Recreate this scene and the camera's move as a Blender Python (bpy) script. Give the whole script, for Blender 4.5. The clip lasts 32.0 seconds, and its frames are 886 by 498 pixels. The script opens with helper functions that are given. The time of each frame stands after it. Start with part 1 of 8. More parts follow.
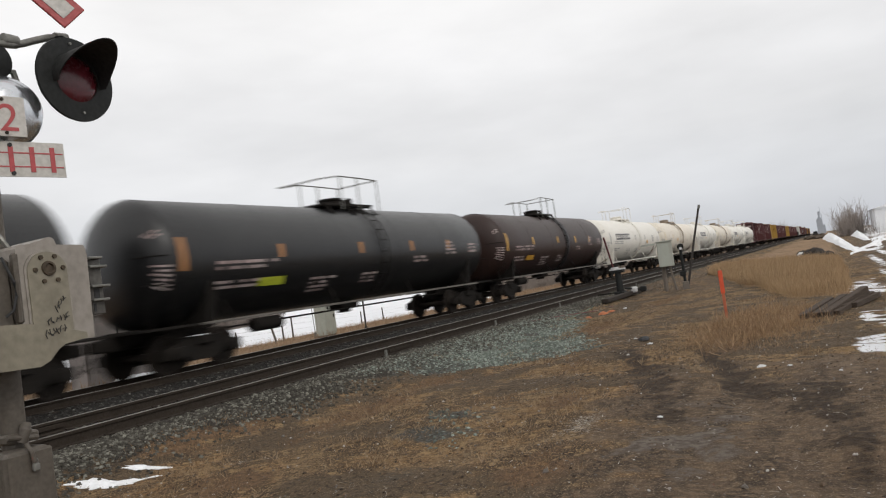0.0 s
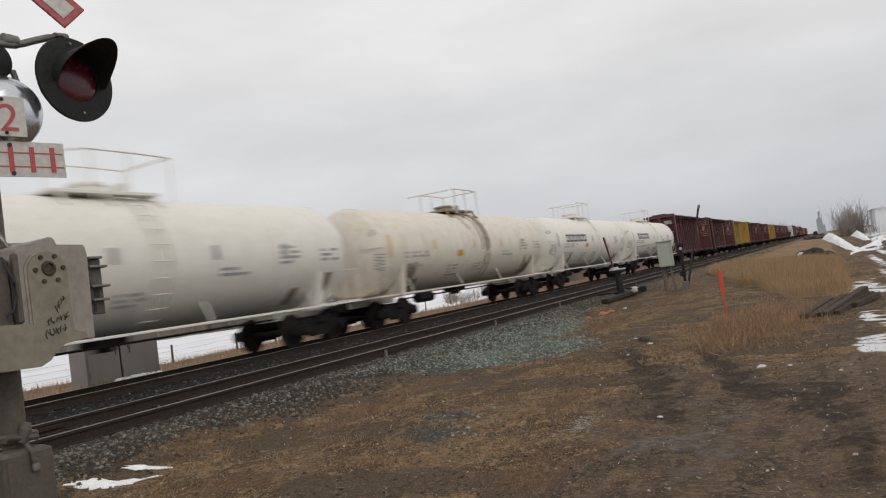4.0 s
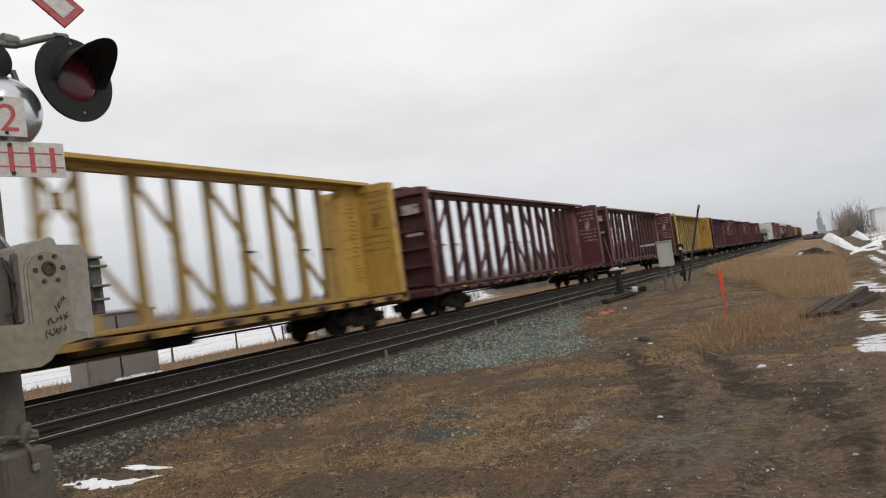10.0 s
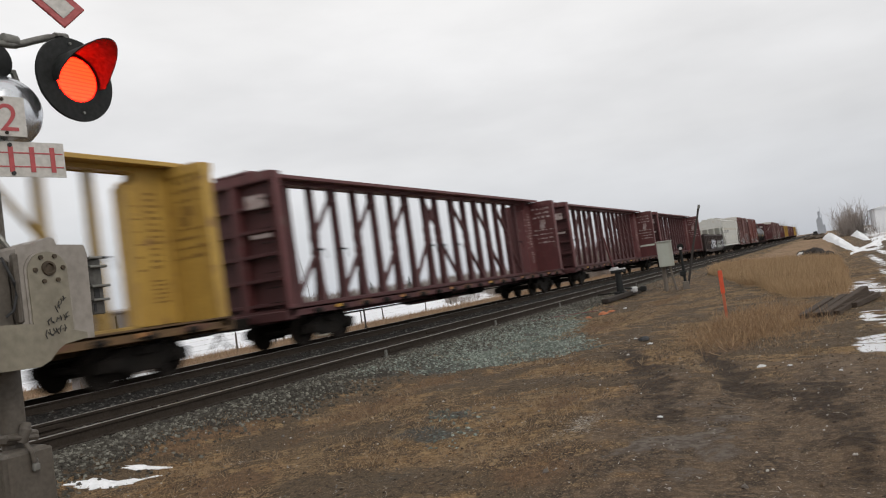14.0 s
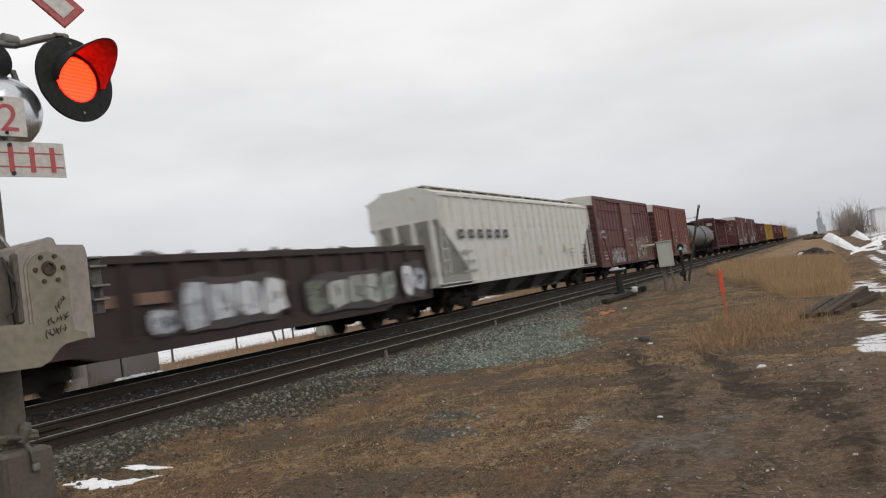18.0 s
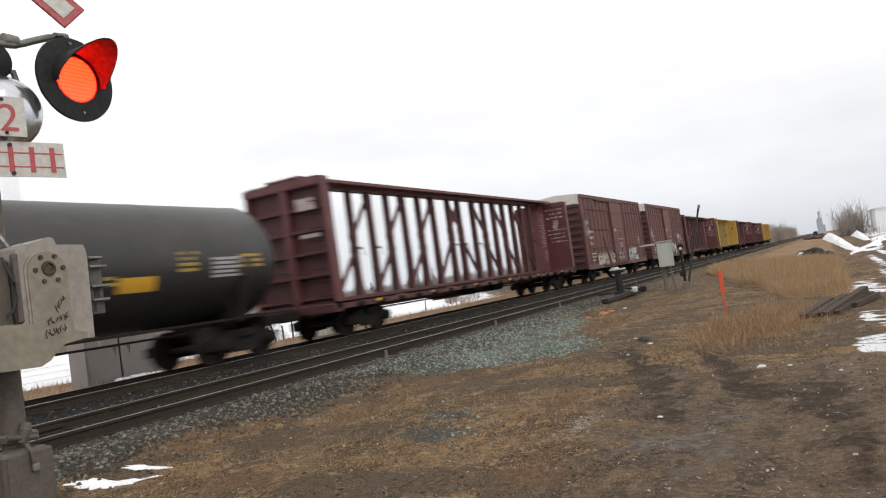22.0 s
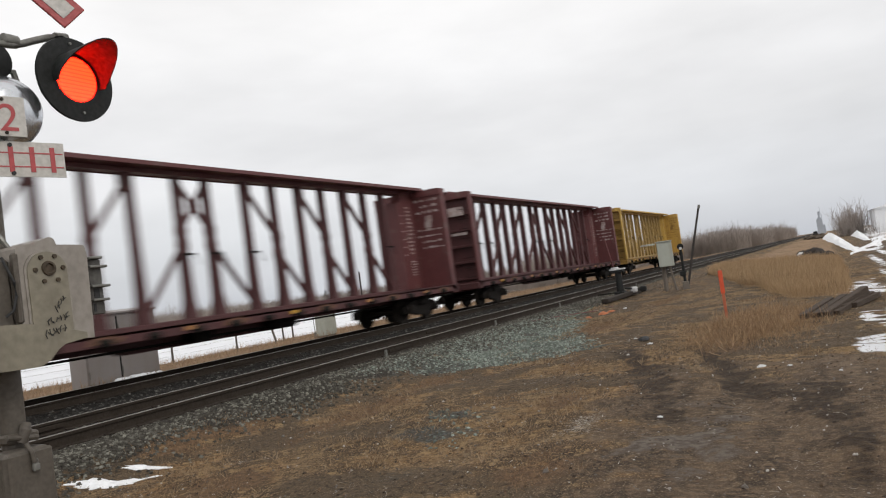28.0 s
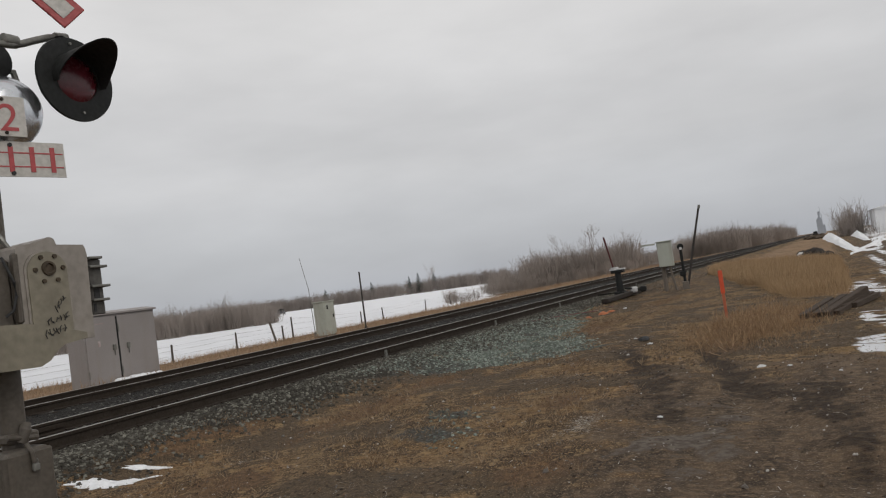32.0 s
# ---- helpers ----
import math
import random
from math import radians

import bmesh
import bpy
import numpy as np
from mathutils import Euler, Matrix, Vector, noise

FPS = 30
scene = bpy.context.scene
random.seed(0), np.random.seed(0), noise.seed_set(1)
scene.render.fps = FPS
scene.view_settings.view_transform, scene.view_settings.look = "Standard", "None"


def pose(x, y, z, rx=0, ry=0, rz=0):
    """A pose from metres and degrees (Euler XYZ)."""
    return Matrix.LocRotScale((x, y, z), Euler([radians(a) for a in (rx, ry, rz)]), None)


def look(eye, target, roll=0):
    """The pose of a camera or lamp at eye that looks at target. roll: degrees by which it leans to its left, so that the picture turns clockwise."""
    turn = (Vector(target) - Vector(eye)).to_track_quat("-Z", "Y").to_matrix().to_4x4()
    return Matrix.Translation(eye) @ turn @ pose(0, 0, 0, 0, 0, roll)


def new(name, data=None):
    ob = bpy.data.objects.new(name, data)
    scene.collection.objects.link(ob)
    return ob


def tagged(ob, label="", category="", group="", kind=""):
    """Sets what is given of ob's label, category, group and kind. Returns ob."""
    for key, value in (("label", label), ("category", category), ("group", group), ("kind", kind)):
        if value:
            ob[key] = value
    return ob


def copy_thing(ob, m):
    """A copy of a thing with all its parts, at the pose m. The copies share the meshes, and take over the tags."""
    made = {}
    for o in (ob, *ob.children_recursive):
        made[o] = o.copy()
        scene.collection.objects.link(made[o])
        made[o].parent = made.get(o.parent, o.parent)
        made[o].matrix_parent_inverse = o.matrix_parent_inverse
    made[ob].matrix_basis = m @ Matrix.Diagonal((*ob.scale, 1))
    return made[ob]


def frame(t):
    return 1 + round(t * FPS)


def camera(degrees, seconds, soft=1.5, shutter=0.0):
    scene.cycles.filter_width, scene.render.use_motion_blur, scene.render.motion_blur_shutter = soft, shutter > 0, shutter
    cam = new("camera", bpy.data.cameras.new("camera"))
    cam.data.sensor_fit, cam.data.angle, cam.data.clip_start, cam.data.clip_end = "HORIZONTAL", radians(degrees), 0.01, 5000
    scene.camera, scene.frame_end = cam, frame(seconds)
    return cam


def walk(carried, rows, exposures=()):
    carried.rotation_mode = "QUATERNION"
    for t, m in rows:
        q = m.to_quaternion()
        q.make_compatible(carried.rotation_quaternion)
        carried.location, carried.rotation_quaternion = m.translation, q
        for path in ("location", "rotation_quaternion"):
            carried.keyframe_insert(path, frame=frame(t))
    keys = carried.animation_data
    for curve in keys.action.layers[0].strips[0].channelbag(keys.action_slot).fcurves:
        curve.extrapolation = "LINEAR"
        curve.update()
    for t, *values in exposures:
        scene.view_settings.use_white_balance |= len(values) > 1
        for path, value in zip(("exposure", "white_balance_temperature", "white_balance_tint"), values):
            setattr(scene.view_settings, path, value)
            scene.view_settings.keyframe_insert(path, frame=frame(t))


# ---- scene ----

# ---------------------------------------------------------------- camera, sky and light
EYE = (0.0, 0.0, 1.161)
YAW, PITCH, ROLL = 27.19, 2.70, -7.99
AIM = (EYE[0] + math.cos(radians(YAW)) * math.cos(radians(PITCH)),
       EYE[1] + math.sin(radians(YAW)) * math.cos(radians(PITCH)),
       EYE[2] + math.sin(radians(PITCH)))
cam = camera(61.35, 32.0, soft=1.15, shutter=0.5)
STAND = look(EYE, AIM, ROLL)
walk(cam, [(0, STAND), (32, STAND)],
     exposures=[(0, 0.2), (2, 0.12), (3, 0.02), (6, -0.03), (8, 0.17), (13, 0.12), (17, 0.15), (19, 0.12), (20, 0.42), (22, 0.52), (25, 0.60), (28, 0.24), (30, 0.16), (31, -0.08), (32, -0.24)])

world = bpy.data.worlds.new("overcast_sky")
scene.world = world
world.use_nodes = True
wn, wl = world.node_tree.nodes, world.node_tree.links
bg = wn["Background"]
sky = wn.new("ShaderNodeTexSky")
sky.sky_type, sky.sun_disc = "NISHITA", False
sky.sun_elevation, sky.sun_rotation = radians(38), radians(200)
sky.air_density, sky.dust_density = 1.0, 2.0
coord = wn.new("ShaderNodeTexCoord")
split = wn.new("ShaderNodeSeparateXYZ")
wl.new(coord.outputs["Generated"], split.inputs[0])
ramp = wn.new("ShaderNodeValToRGB")
ramp.color_ramp.elements[0].position, ramp.color_ramp.elements[0].color = 0.0, (0.52, 0.54, 0.585, 1)
ramp.color_ramp.elements[1].position, ramp.color_ramp.elements[1].color = 0.42, (0.90, 0.885, 0.87, 1)
mid = ramp.color_ramp.elements.new(0.16)
mid.color = (0.765, 0.76, 0.765, 1)
wl.new(split.outputs["Z"], ramp.inputs[0])
stretch = wn.new("ShaderNodeMapping")
stretch.inputs["Scale"].default_value = (1.6, 1.6, 5.0)
wl.new(coord.outputs["Generated"], stretch.inputs[0])
clouds = wn.new("ShaderNodeTexNoise")
clouds.inputs["Scale"].default_value, clouds.inputs["Detail"].default_value = 1.7, 5
wl.new(stretch.outputs[0], clouds.inputs["Vector"])
band = wn.new("ShaderNodeMapRange")
band.inputs["From Min"].default_value, band.inputs["From Max"].default_value = 0.3, 0.7
band.inputs["To Min"].default_value, band.inputs["To Max"].default_value = 0.88, 1.09
wl.new(clouds.outputs["Fac"], band.inputs[0])
grey = wn.new("ShaderNodeMix")
grey.data_type, grey.blend_type = "RGBA", "MULTIPLY"
grey.inputs["Factor"].default_value = 1.0
wl.new(ramp.outputs[0], grey.inputs["A"])
wl.new(band.outputs[0], grey.inputs["B"])
veil = wn.new("ShaderNodeMix")
veil.data_type = "RGBA"
veil.inputs["Factor"].default_value = 0.92
dim = wn.new("ShaderNodeVectorMath")
dim.operation = "SCALE"
dim.inputs["Scale"].default_value = 0.10
wl.new(sky.outputs[0], dim.inputs[0])
wl.new(dim.outputs[0], veil.inputs["A"])
wl.new(grey.outputs["Result"], veil.inputs["B"])
wl.new(veil.outputs["Result"], bg.inputs["Color"])
bg.inputs["Strength"].default_value = 1.0

sun = new("sun", bpy.data.lights.new("sun", "SUN"))
sun.data.energy, sun.data.angle, sun.data.color = 0.8, radians(25), (1.0, 0.96, 0.90)
sun.matrix_world = look((-30, -60, 55), (0, 0, 0))

# ---------------------------------------------------------------- plan
NEAR_C, FAR_C = 9.414, 14.142        # centre lines of the two tracks
GAUGE = 1.505                        # between rail-head centres
GROUND = -0.42                       # rail tops lie at 0


def smooth(a, b, x):
    t = np.clip((np.asarray(x, float) - a) / (b - a), 0, 1)
    return t * t * (3 - 2 * t)


def lattice(x, y, seed=0):
    """Smooth value noise, 0 to 1, on arrays."""
    x, y = np.asarray(x, float), np.asarray(y, float)
    xi, yi = np.floor(x), np.floor(y)
    u, v = x - xi, y - yi
    u, v = u * u * (3 - 2 * u), v * v * (3 - 2 * v)

    def h(a, b):
        s = np.sin(a * 127.1 + b * 311.7 + seed * 74.7) * 43758.5453
        return s - np.floor(s)
    return (h(xi, yi) * (1 - u) + h(xi + 1, yi) * u) * (1 - v) + (h(xi, yi + 1) * (1 - u) + h(xi + 1, yi + 1) * u) * v


def fractal(x, y, seed=0):
    return (lattice(x, y, seed) * 0.55 + lattice(x * 2.1, y * 2.1, seed + 3) * 0.28 + lattice(x * 4.3, y * 4.3, seed + 5) * 0.17)


def height(x, y):
    x, y = np.asarray(x, float), np.asarray(y, float)
    z = GROUND + 0.24 * smooth(6.6, 7.9, y) - 0.30 * smooth(15.8, 18.0, y) - 0.98 * smooth(18.5, 40, y)
    bed = smooth(7.2, 7.9, y) * (1 - smooth(15.4, 16.2, y))
    z = z + (1 - bed) * (fractal(x * 0.9, y * 0.9, 1) - 0.5) * 0.11
    z = z - 0.05 * smooth(10.3, 11.2, y) * (1 - smooth(12.4, 13.2, y))
    rut = 0.6 * np.exp(-((y - 2.1 - 0.32 * (x - 9)) / 0.22) ** 2) + np.exp(-((y - 1.10 - 0.275 * (x - 9)) / 0.20) ** 2)
    z = z + (1 - bed) * (fractal(x * 3.1, y * 3.1, 8) - 0.5) * 0.05 * (1 - smooth(30, 60, np.hypot(x, y)))
    return z - 0.045 * rut * (1 - smooth(10.5, 12.5, x)) * smooth(4, 6.5, x)


def hz(x, y):
    return float(height(x, y))

# ---------------------------------------------------------------- materials
def mat(name, col, col2=None, rough=0.6, metal=0.0, scale=3.0, fine=40.0, bump=0.15, mix=0.6, streak=None, amount=0.4,
        spot=None, spots=0.35, spot_scale=2.5, vary=0.0, stretch=(1, 1, 1), each=None, lo=0.3, spec=0.5):
    """A worn surface: two tones at a large scale, fine grain, run-down streaks, blotches, grain relief."""
    m = bpy.data.materials.new(name)
    m.use_nodes = True
    n, l = m.node_tree.nodes, m.node_tree.links
    b = n["Principled BSDF"]
    b.inputs["Metallic"].default_value, b.inputs["Specular IOR Level"].default_value = metal, spec
    tc = n.new("ShaderNodeTexCoord")
    mp = n.new("ShaderNodeMapping")
    mp.inputs["Scale"].default_value = stretch
    l.new(tc.outputs["Object"], mp.inputs[0])

    def tex(sc, detail=4.0, vec=None):
        t = n.new("ShaderNodeTexNoise")
        t.inputs["Scale"].default_value, t.inputs["Detail"].default_value = sc, detail
        l.new(vec or mp.outputs[0], t.inputs["Vector"])
        return t.outputs["Fac"]

    def rng(sock, a, c, lo=0.0, hi=1.0):
        r = n.new("ShaderNodeMapRange")
        for k, v in (("From Min", a), ("From Max", c), ("To Min", lo), ("To Max", hi)):
            r.inputs[k].default_value = v
        l.new(sock, r.inputs[0])
        return r.outputs[0]

    def blend(fac, a, c):
        x = n.new("ShaderNodeMix")
        x.data_type = "RGBA"
        if hasattr(fac, "links"):
            l.new(fac, x.inputs["Factor"])
        else:
            x.inputs["Factor"].default_value = fac
        for k, v in (("A", a), ("B", c)):
            if hasattr(v, "links"):
                l.new(v, x.inputs[k])
            else:
                x.inputs[k].default_value = (*v, 1)
        return x.outputs["Result"]
    col2 = col2 or tuple(c * 0.7 for c in col)
    c = blend(rng(tex(scale), 0.35, 0.65, 0, mix), col, col2)
    grain = tex(fine, 5)
    c = blend(rng(grain, 0.35, 0.7, 0, 0.45), c, tuple(v * 0.6 for v in col2))
    if streak:
        sm = n.new("ShaderNodeMapping")
        sm.inputs["Scale"].default_value = (7, 7, 0.5)
        l.new(tc.outputs["Object"], sm.inputs[0])
        c = blend(rng(tex(1.0, 5, sm.outputs[0]), 0.5, 0.75, 0, amount), c, streak)
    if spot:
        c = blend(rng(tex(spot_scale, 6), 0.62 - spots * 0.25, 0.72 - spots * 0.2, 0, 0.9), c, spot)
    if each:
        gi = n.new("ShaderNodeObjectInfo" if "spray" in name else "ShaderNodeNewGeometry")
        c = blend(rng(gi.outputs["Random" if "spray" in name else "Random Per Island"], lo, 1.0), c, each)
    if vary:
        oi = n.new("ShaderNodeObjectInfo")
        hs = n.new("ShaderNodeHueSaturation")
        l.new(rng(oi.outputs["Random"], 0, 1, 1 - vary, 1 + vary), hs.inputs["Value"])
        l.new(c, hs.inputs["Color"])
        c = hs.outputs["Color"]
    l.new(c, b.inputs["Base Color"])
    l.new(rng(grain, 0.3, 0.7, max(rough - 0.12, 0.05), min(rough + 0.12, 1)), b.inputs["Roughness"])
    if bump:
        bp = n.new("ShaderNodeBump")
        bp.inputs["Strength"].default_value, bp.inputs["Distance"].default_value = bump, 0.01
        l.new(grain, bp.inputs["Height"])
        l.new(bp.outputs[0], b.inputs["Normal"])
    return m


def glow(name, col, strength):
    m = bpy.data.materials.new(name)
    m.use_nodes = True
    b = m.node_tree.nodes["Principled BSDF"]
    b.inputs["Base Color"].default_value = (*col, 1)
    b.inputs["Emission Color"].default_value = (*col, 1)
    b.inputs["Emission Strength"].default_value = strength
    return m


M_MAROON = mat("maroon_car_paint", (0.125, 0.034, 0.034), (0.090, 0.027, 0.028), rough=0.55, streak=(0.05, 0.02, 0.018), spot=(0.12, 0.07, 0.06), spots=0.05)
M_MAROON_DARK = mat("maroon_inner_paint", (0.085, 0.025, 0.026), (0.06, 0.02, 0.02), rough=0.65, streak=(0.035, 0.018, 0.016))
M_YELLOW_POST = mat("dull_yellow_truss_paint", (0.37, 0.245, 0.070), (0.22, 0.145, 0.05), rough=0.6, amount=0.6, streak=(0.12, 0.085, 0.045))
M_YELLOW = mat("yellow_car_paint", (0.51, 0.325, 0.065), (0.37, 0.22, 0.045), rough=0.55, amount=0.55, streak=(0.17, 0.09, 0.03), spot=(0.22, 0.12, 0.05), spots=0.05)
M_YELLOW_DIRTY = mat("yellow_grimy_paint", (0.150, 0.082, 0.028), (0.070, 0.042, 0.022), rough=0.65, streak=(0.08, 0.045, 0.02), amount=0.7)
M_YELLOW_RIB = mat("yellow_rib_paint", (0.34, 0.20, 0.038), (0.20, 0.115, 0.03), rough=0.6, streak=(0.13, 0.075, 0.03), amount=0.6)
M_BOX = mat("faded_red_brown_paint", (0.112, 0.037, 0.030), (0.076, 0.027, 0.023), rough=0.7, scale=0.9, mix=0.9, streak=(0.165, 0.090, 0.078), amount=0.5, spot=(0.075, 0.024, 0.019), spots=0.12)
M_BOX_DOOR = mat("repainted_red_door", (0.125, 0.036, 0.027), (0.092, 0.029, 0.023), rough=0.65, scale=1.1, streak=(0.10, 0.04, 0.033), amount=0.4)
M_BOX_RED = mat("oxide_red_paint", (0.148, 0.034, 0.023), (0.098, 0.026, 0.019), rough=0.65, scale=1.2, mix=0.9, streak=(0.20, 0.075, 0.06), amount=0.4)
M_BOX_DARK = mat("dark_red_end_paint", (0.075, 0.026, 0.024), (0.05, 0.02, 0.018), rough=0.7, streak=(0.03, 0.015, 0.014))
M_WHITE_ROOF = mat("galvanised_roof", (0.62, 0.60, 0.56), (0.52, 0.50, 0.46), rough=0.55, streak=(0.35, 0.28, 0.22), amount=0.3)
M_HOPPER = mat("light_grey_car_paint", (0.60, 0.60, 0.57), (0.53, 0.53, 0.49), rough=0.5, streak=(0.42, 0.39, 0.34), amount=0.35, spot=(0.45, 0.38, 0.28), spots=0.02)
M_TANK_WHITE = mat("white_tank_paint", (0.78, 0.76, 0.70), (0.70, 0.67, 0.60), rough=0.42, streak=(0.45, 0.40, 0.33), amount=0.28, bump=0.04)
M_TANK_CREAM = mat("cream_tank_paint", (0.74, 0.69, 0.60), (0.64, 0.58, 0.48), rough=0.5, streak=(0.30, 0.22, 0.15), amount=0.4, bump=0.05)
M_TANK_BLACK = mat("black_tank_paint", (0.006, 0.006, 0.007), (0.010, 0.010, 0.010), rough=0.36, streak=(0.03, 0.03, 0.028), amount=0.25, bump=0.03)
M_TANK_GREY = mat("charcoal_tank_paint", (0.018, 0.018, 0.017), (0.026, 0.025, 0.022), rough=0.42, streak=(0.09, 0.085, 0.075), amount=0.3, bump=0.06)
M_TANK_BROWN = mat("brown_tank_paint", (0.033, 0.016, 0.012), (0.024, 0.012, 0.010), rough=0.45, streak=(0.018, 0.011, 0.009), bump=0.05, spec=0.35)
M_TANK_BAND = mat("dark_tank_band", (0.018, 0.018, 0.022), rough=0.5)
M_GONDOLA = mat("sooty_brown_steel", (0.034, 0.020, 0.017), (0.020, 0.014, 0.013), rough=0.75, streak=(0.075, 0.04, 0.028), amount=0.5, scale=1.2)
M_RUSTY = mat("bare_rusty_steel", (0.16, 0.075, 0.045), (0.09, 0.045, 0.03), rough=0.85, scale=5)
M_TRUCK = mat("grimy_cast_steel", (0.012, 0.011, 0.010), (0.022, 0.018, 0.015), rough=0.9, fine=25, bump=0.3, spec=0.15)
M_WHEEL = mat("wheel_steel", (0.030, 0.024, 0.020), (0.02, 0.016, 0.013), rough=0.7, metal=0.2, spec=0.2)
M_GRIME = mat("grimy_grey_steel", (0.16, 0.148, 0.128), (0.075, 0.068, 0.060), rough=0.8, scale=1.5, streak=(0.2, 0.19, 0.17), amount=0.3)
M_STONE_DARK = mat("oily_ballast", (0.036, 0.034, 0.030), (0.022, 0.020, 0.018), rough=0.85, bump=0.3, scale=1.1, each=(0.15, 0.145, 0.13), lo=0.7)
M_STENCIL = mat("white_stencil", (0.50, 0.44, 0.42), (0.26, 0.17, 0.16), rough=0.7, bump=0.0, fine=14, mix=0.8)
M_STENCIL_TAN = mat("faint_brown_lettering", (0.20, 0.115, 0.03), (0.27, 0.155, 0.035), rough=0.7, bump=0.0)
M_GRAVEL = mat("grey_green_gravel", (0.112, 0.132, 0.112), (0.060, 0.068, 0.056), rough=0.85, bump=0.3, scale=0.9, each=(0.29, 0.33, 0.285), lo=0.4)
M_MAST = mat("stained_mast_paint", (0.098, 0.083, 0.066), (0.064, 0.053, 0.042), rough=0.6, scale=6, streak=(0.07, 0.055, 0.04))
M_STENCIL_DARK = mat("dark_lettering", (0.035, 0.035, 0.05), (0.06, 0.06, 0.07), rough=0.6, bump=0.0)
M_STENCIL_GREY = mat("grey_stencil", (0.28, 0.28, 0.27), (0.36, 0.36, 0.35), rough=0.7, bump=0.0)
M_REFLECT = mat("yellow_reflective_tape", (0.62, 0.34, 0.03), (0.48, 0.25, 0.03), rough=0.4, bump=0.0)
M_REFLECT_OLD = mat("orange_reflective_tape", (0.42, 0.19, 0.06), (0.33, 0.15, 0.05), rough=0.5, bump=0.0)
M_LIME = mat("lime_placard", (0.50, 0.56, 0.04), rough=0.5, bump=0.0)
M_TAG_WHITE = mat("pale_spray_paint", (0.42, 0.45, 0.50), (0.28, 0.31, 0.36), rough=0.7, each=(0.55, 0.56, 0.58), lo=0.4, scale=4, mix=1.0, bump=0.0, spot=(0.06, 0.06, 0.09), spots=0.25, spot_scale=4)
M_TAG_PALE = mat("pale_spray_lines", (0.56, 0.55, 0.52), (0.40, 0.38, 0.36), rough=0.7, bump=0.0)
M_TAG_WORN = mat("thin_worn_spray", (0.20, 0.155, 0.135), (0.135, 0.060, 0.050), rough=0.75, bump=0.0, scale=1.6, mix=1.0, spot=(0.125, 0.045, 0.038), spots=0.5, spot_scale=2.2)
M_TAG_TAN = mat("tan_spray_paint", (0.30, 0.255, 0.19), (0.18, 0.13, 0.10), rough=0.75, scale=2.5, mix=1.0, bump=0.0, spot=(0.12, 0.05, 0.042), spots=0.4, spot_scale=3, each=(0.36, 0.34, 0.27), lo=0.4)
M_TAG_BLUE = mat("pale_blue_spray_paint", (0.30, 0.34, 0.36), (0.20, 0.20, 0.21), rough=0.75, scale=2.5, mix=1.0, bump=0.0, each=(0.42, 0.42, 0.34), lo=0.35, spot=(0.13, 0.06, 0.05), spots=0.25, spot_scale=3)
M_TAG_EMBER = mat("purple_and_orange_spray_paint", (0.10, 0.055, 0.065), (0.24, 0.085, 0.05), rough=0.75, scale=1.8, mix=1.0, bump=0.0, each=(0.30, 0.16, 0.13), lo=0.4)
M_TAG_DARK = mat("dark_spray_paint", (0.045, 0.038, 0.042), (0.08, 0.06, 0.06), rough=0.75, bump=0.0, scale=3)
M_TAG_GREEN = mat("grey_green_spray_paint", (0.20, 0.235, 0.19), (0.09, 0.10, 0.082), rough=0.75, each=(0.40, 0.42, 0.40), lo=0.35, scale=4, mix=1.0, bump=0.0, spot=(0.07, 0.05, 0.05), spots=0.3, spot_scale=3.5)
M_TAG_MINT = mat("worn_green_spray_paint", (0.21, 0.25, 0.15), (0.15, 0.10, 0.08), rough=0.75, scale=2.5, mix=1.0, bump=0.0, spot=(0.12, 0.042, 0.036), spots=0.45, spot_scale=3, each=(0.34, 0.33, 0.29), lo=0.5)
M_TAG_CHALK = mat("worn_white_spray_paint", (0.36, 0.34, 0.33), (0.22, 0.15, 0.14), rough=0.75, scale=2.5, mix=1.0, bump=0.0, spot=(0.12, 0.042, 0.036), spots=0.4, spot_scale=3, each=(0.26, 0.31, 0.34), lo=0.4)
M_TAG_GREY = mat("silver_grey_spray_paint", (0.36, 0.32, 0.30), (0.24, 0.20, 0.19), rough=0.7, scale=3, mix=1.0, bump=0.0, spot=(0.09, 0.04, 0.04), spots=0.2, spot_scale=4)
M_TAG_MIX = mat("mint_and_pink_spray_paint", (0.30, 0.38, 0.33), (0.30, 0.17, 0.15), rough=0.7, scale=2.2, mix=1.0, bump=0.0, spot=(0.14, 0.05, 0.05), spots=0.3, spot_scale=3)
M_LOAD = mat("dark_scrap", (0.03, 0.025, 0.023), (0.05, 0.04, 0.035), rough=0.85, bump=0.5, fine=12)
M_RAIL = mat("rusty_rail_side", (0.040, 0.031, 0.024), (0.026, 0.020, 0.015), rough=0.85, bump=0.2, spec=0.2)
M_RAILTOP = mat("worn_rail_head", (0.46, 0.43, 0.40), (0.34, 0.31, 0.28), rough=0.40, metal=0.85, bump=0.05)
M_TIE = mat("creosoted_timber", (0.026, 0.021, 0.018), (0.044, 0.036, 0.030), rough=0.9, spec=0.2, bump=0.4, stretch=(6, 1, 6), vary=0.25)
M_OLDTIE = mat("weathered_grey_timber", (0.080, 0.060, 0.047), (0.036, 0.027, 0.021), spec=0.2, rough=0.9, bump=0.5, stretch=(1, 8, 8), fine=20, vary=0.2)
M_STONE = mat("crushed_ballast", (0.070, 0.064, 0.053), (0.036, 0.032, 0.026), rough=0.9, spec=0.25, bump=0.3, scale=1.1, each=(0.195, 0.19, 0.16), lo=0.55)
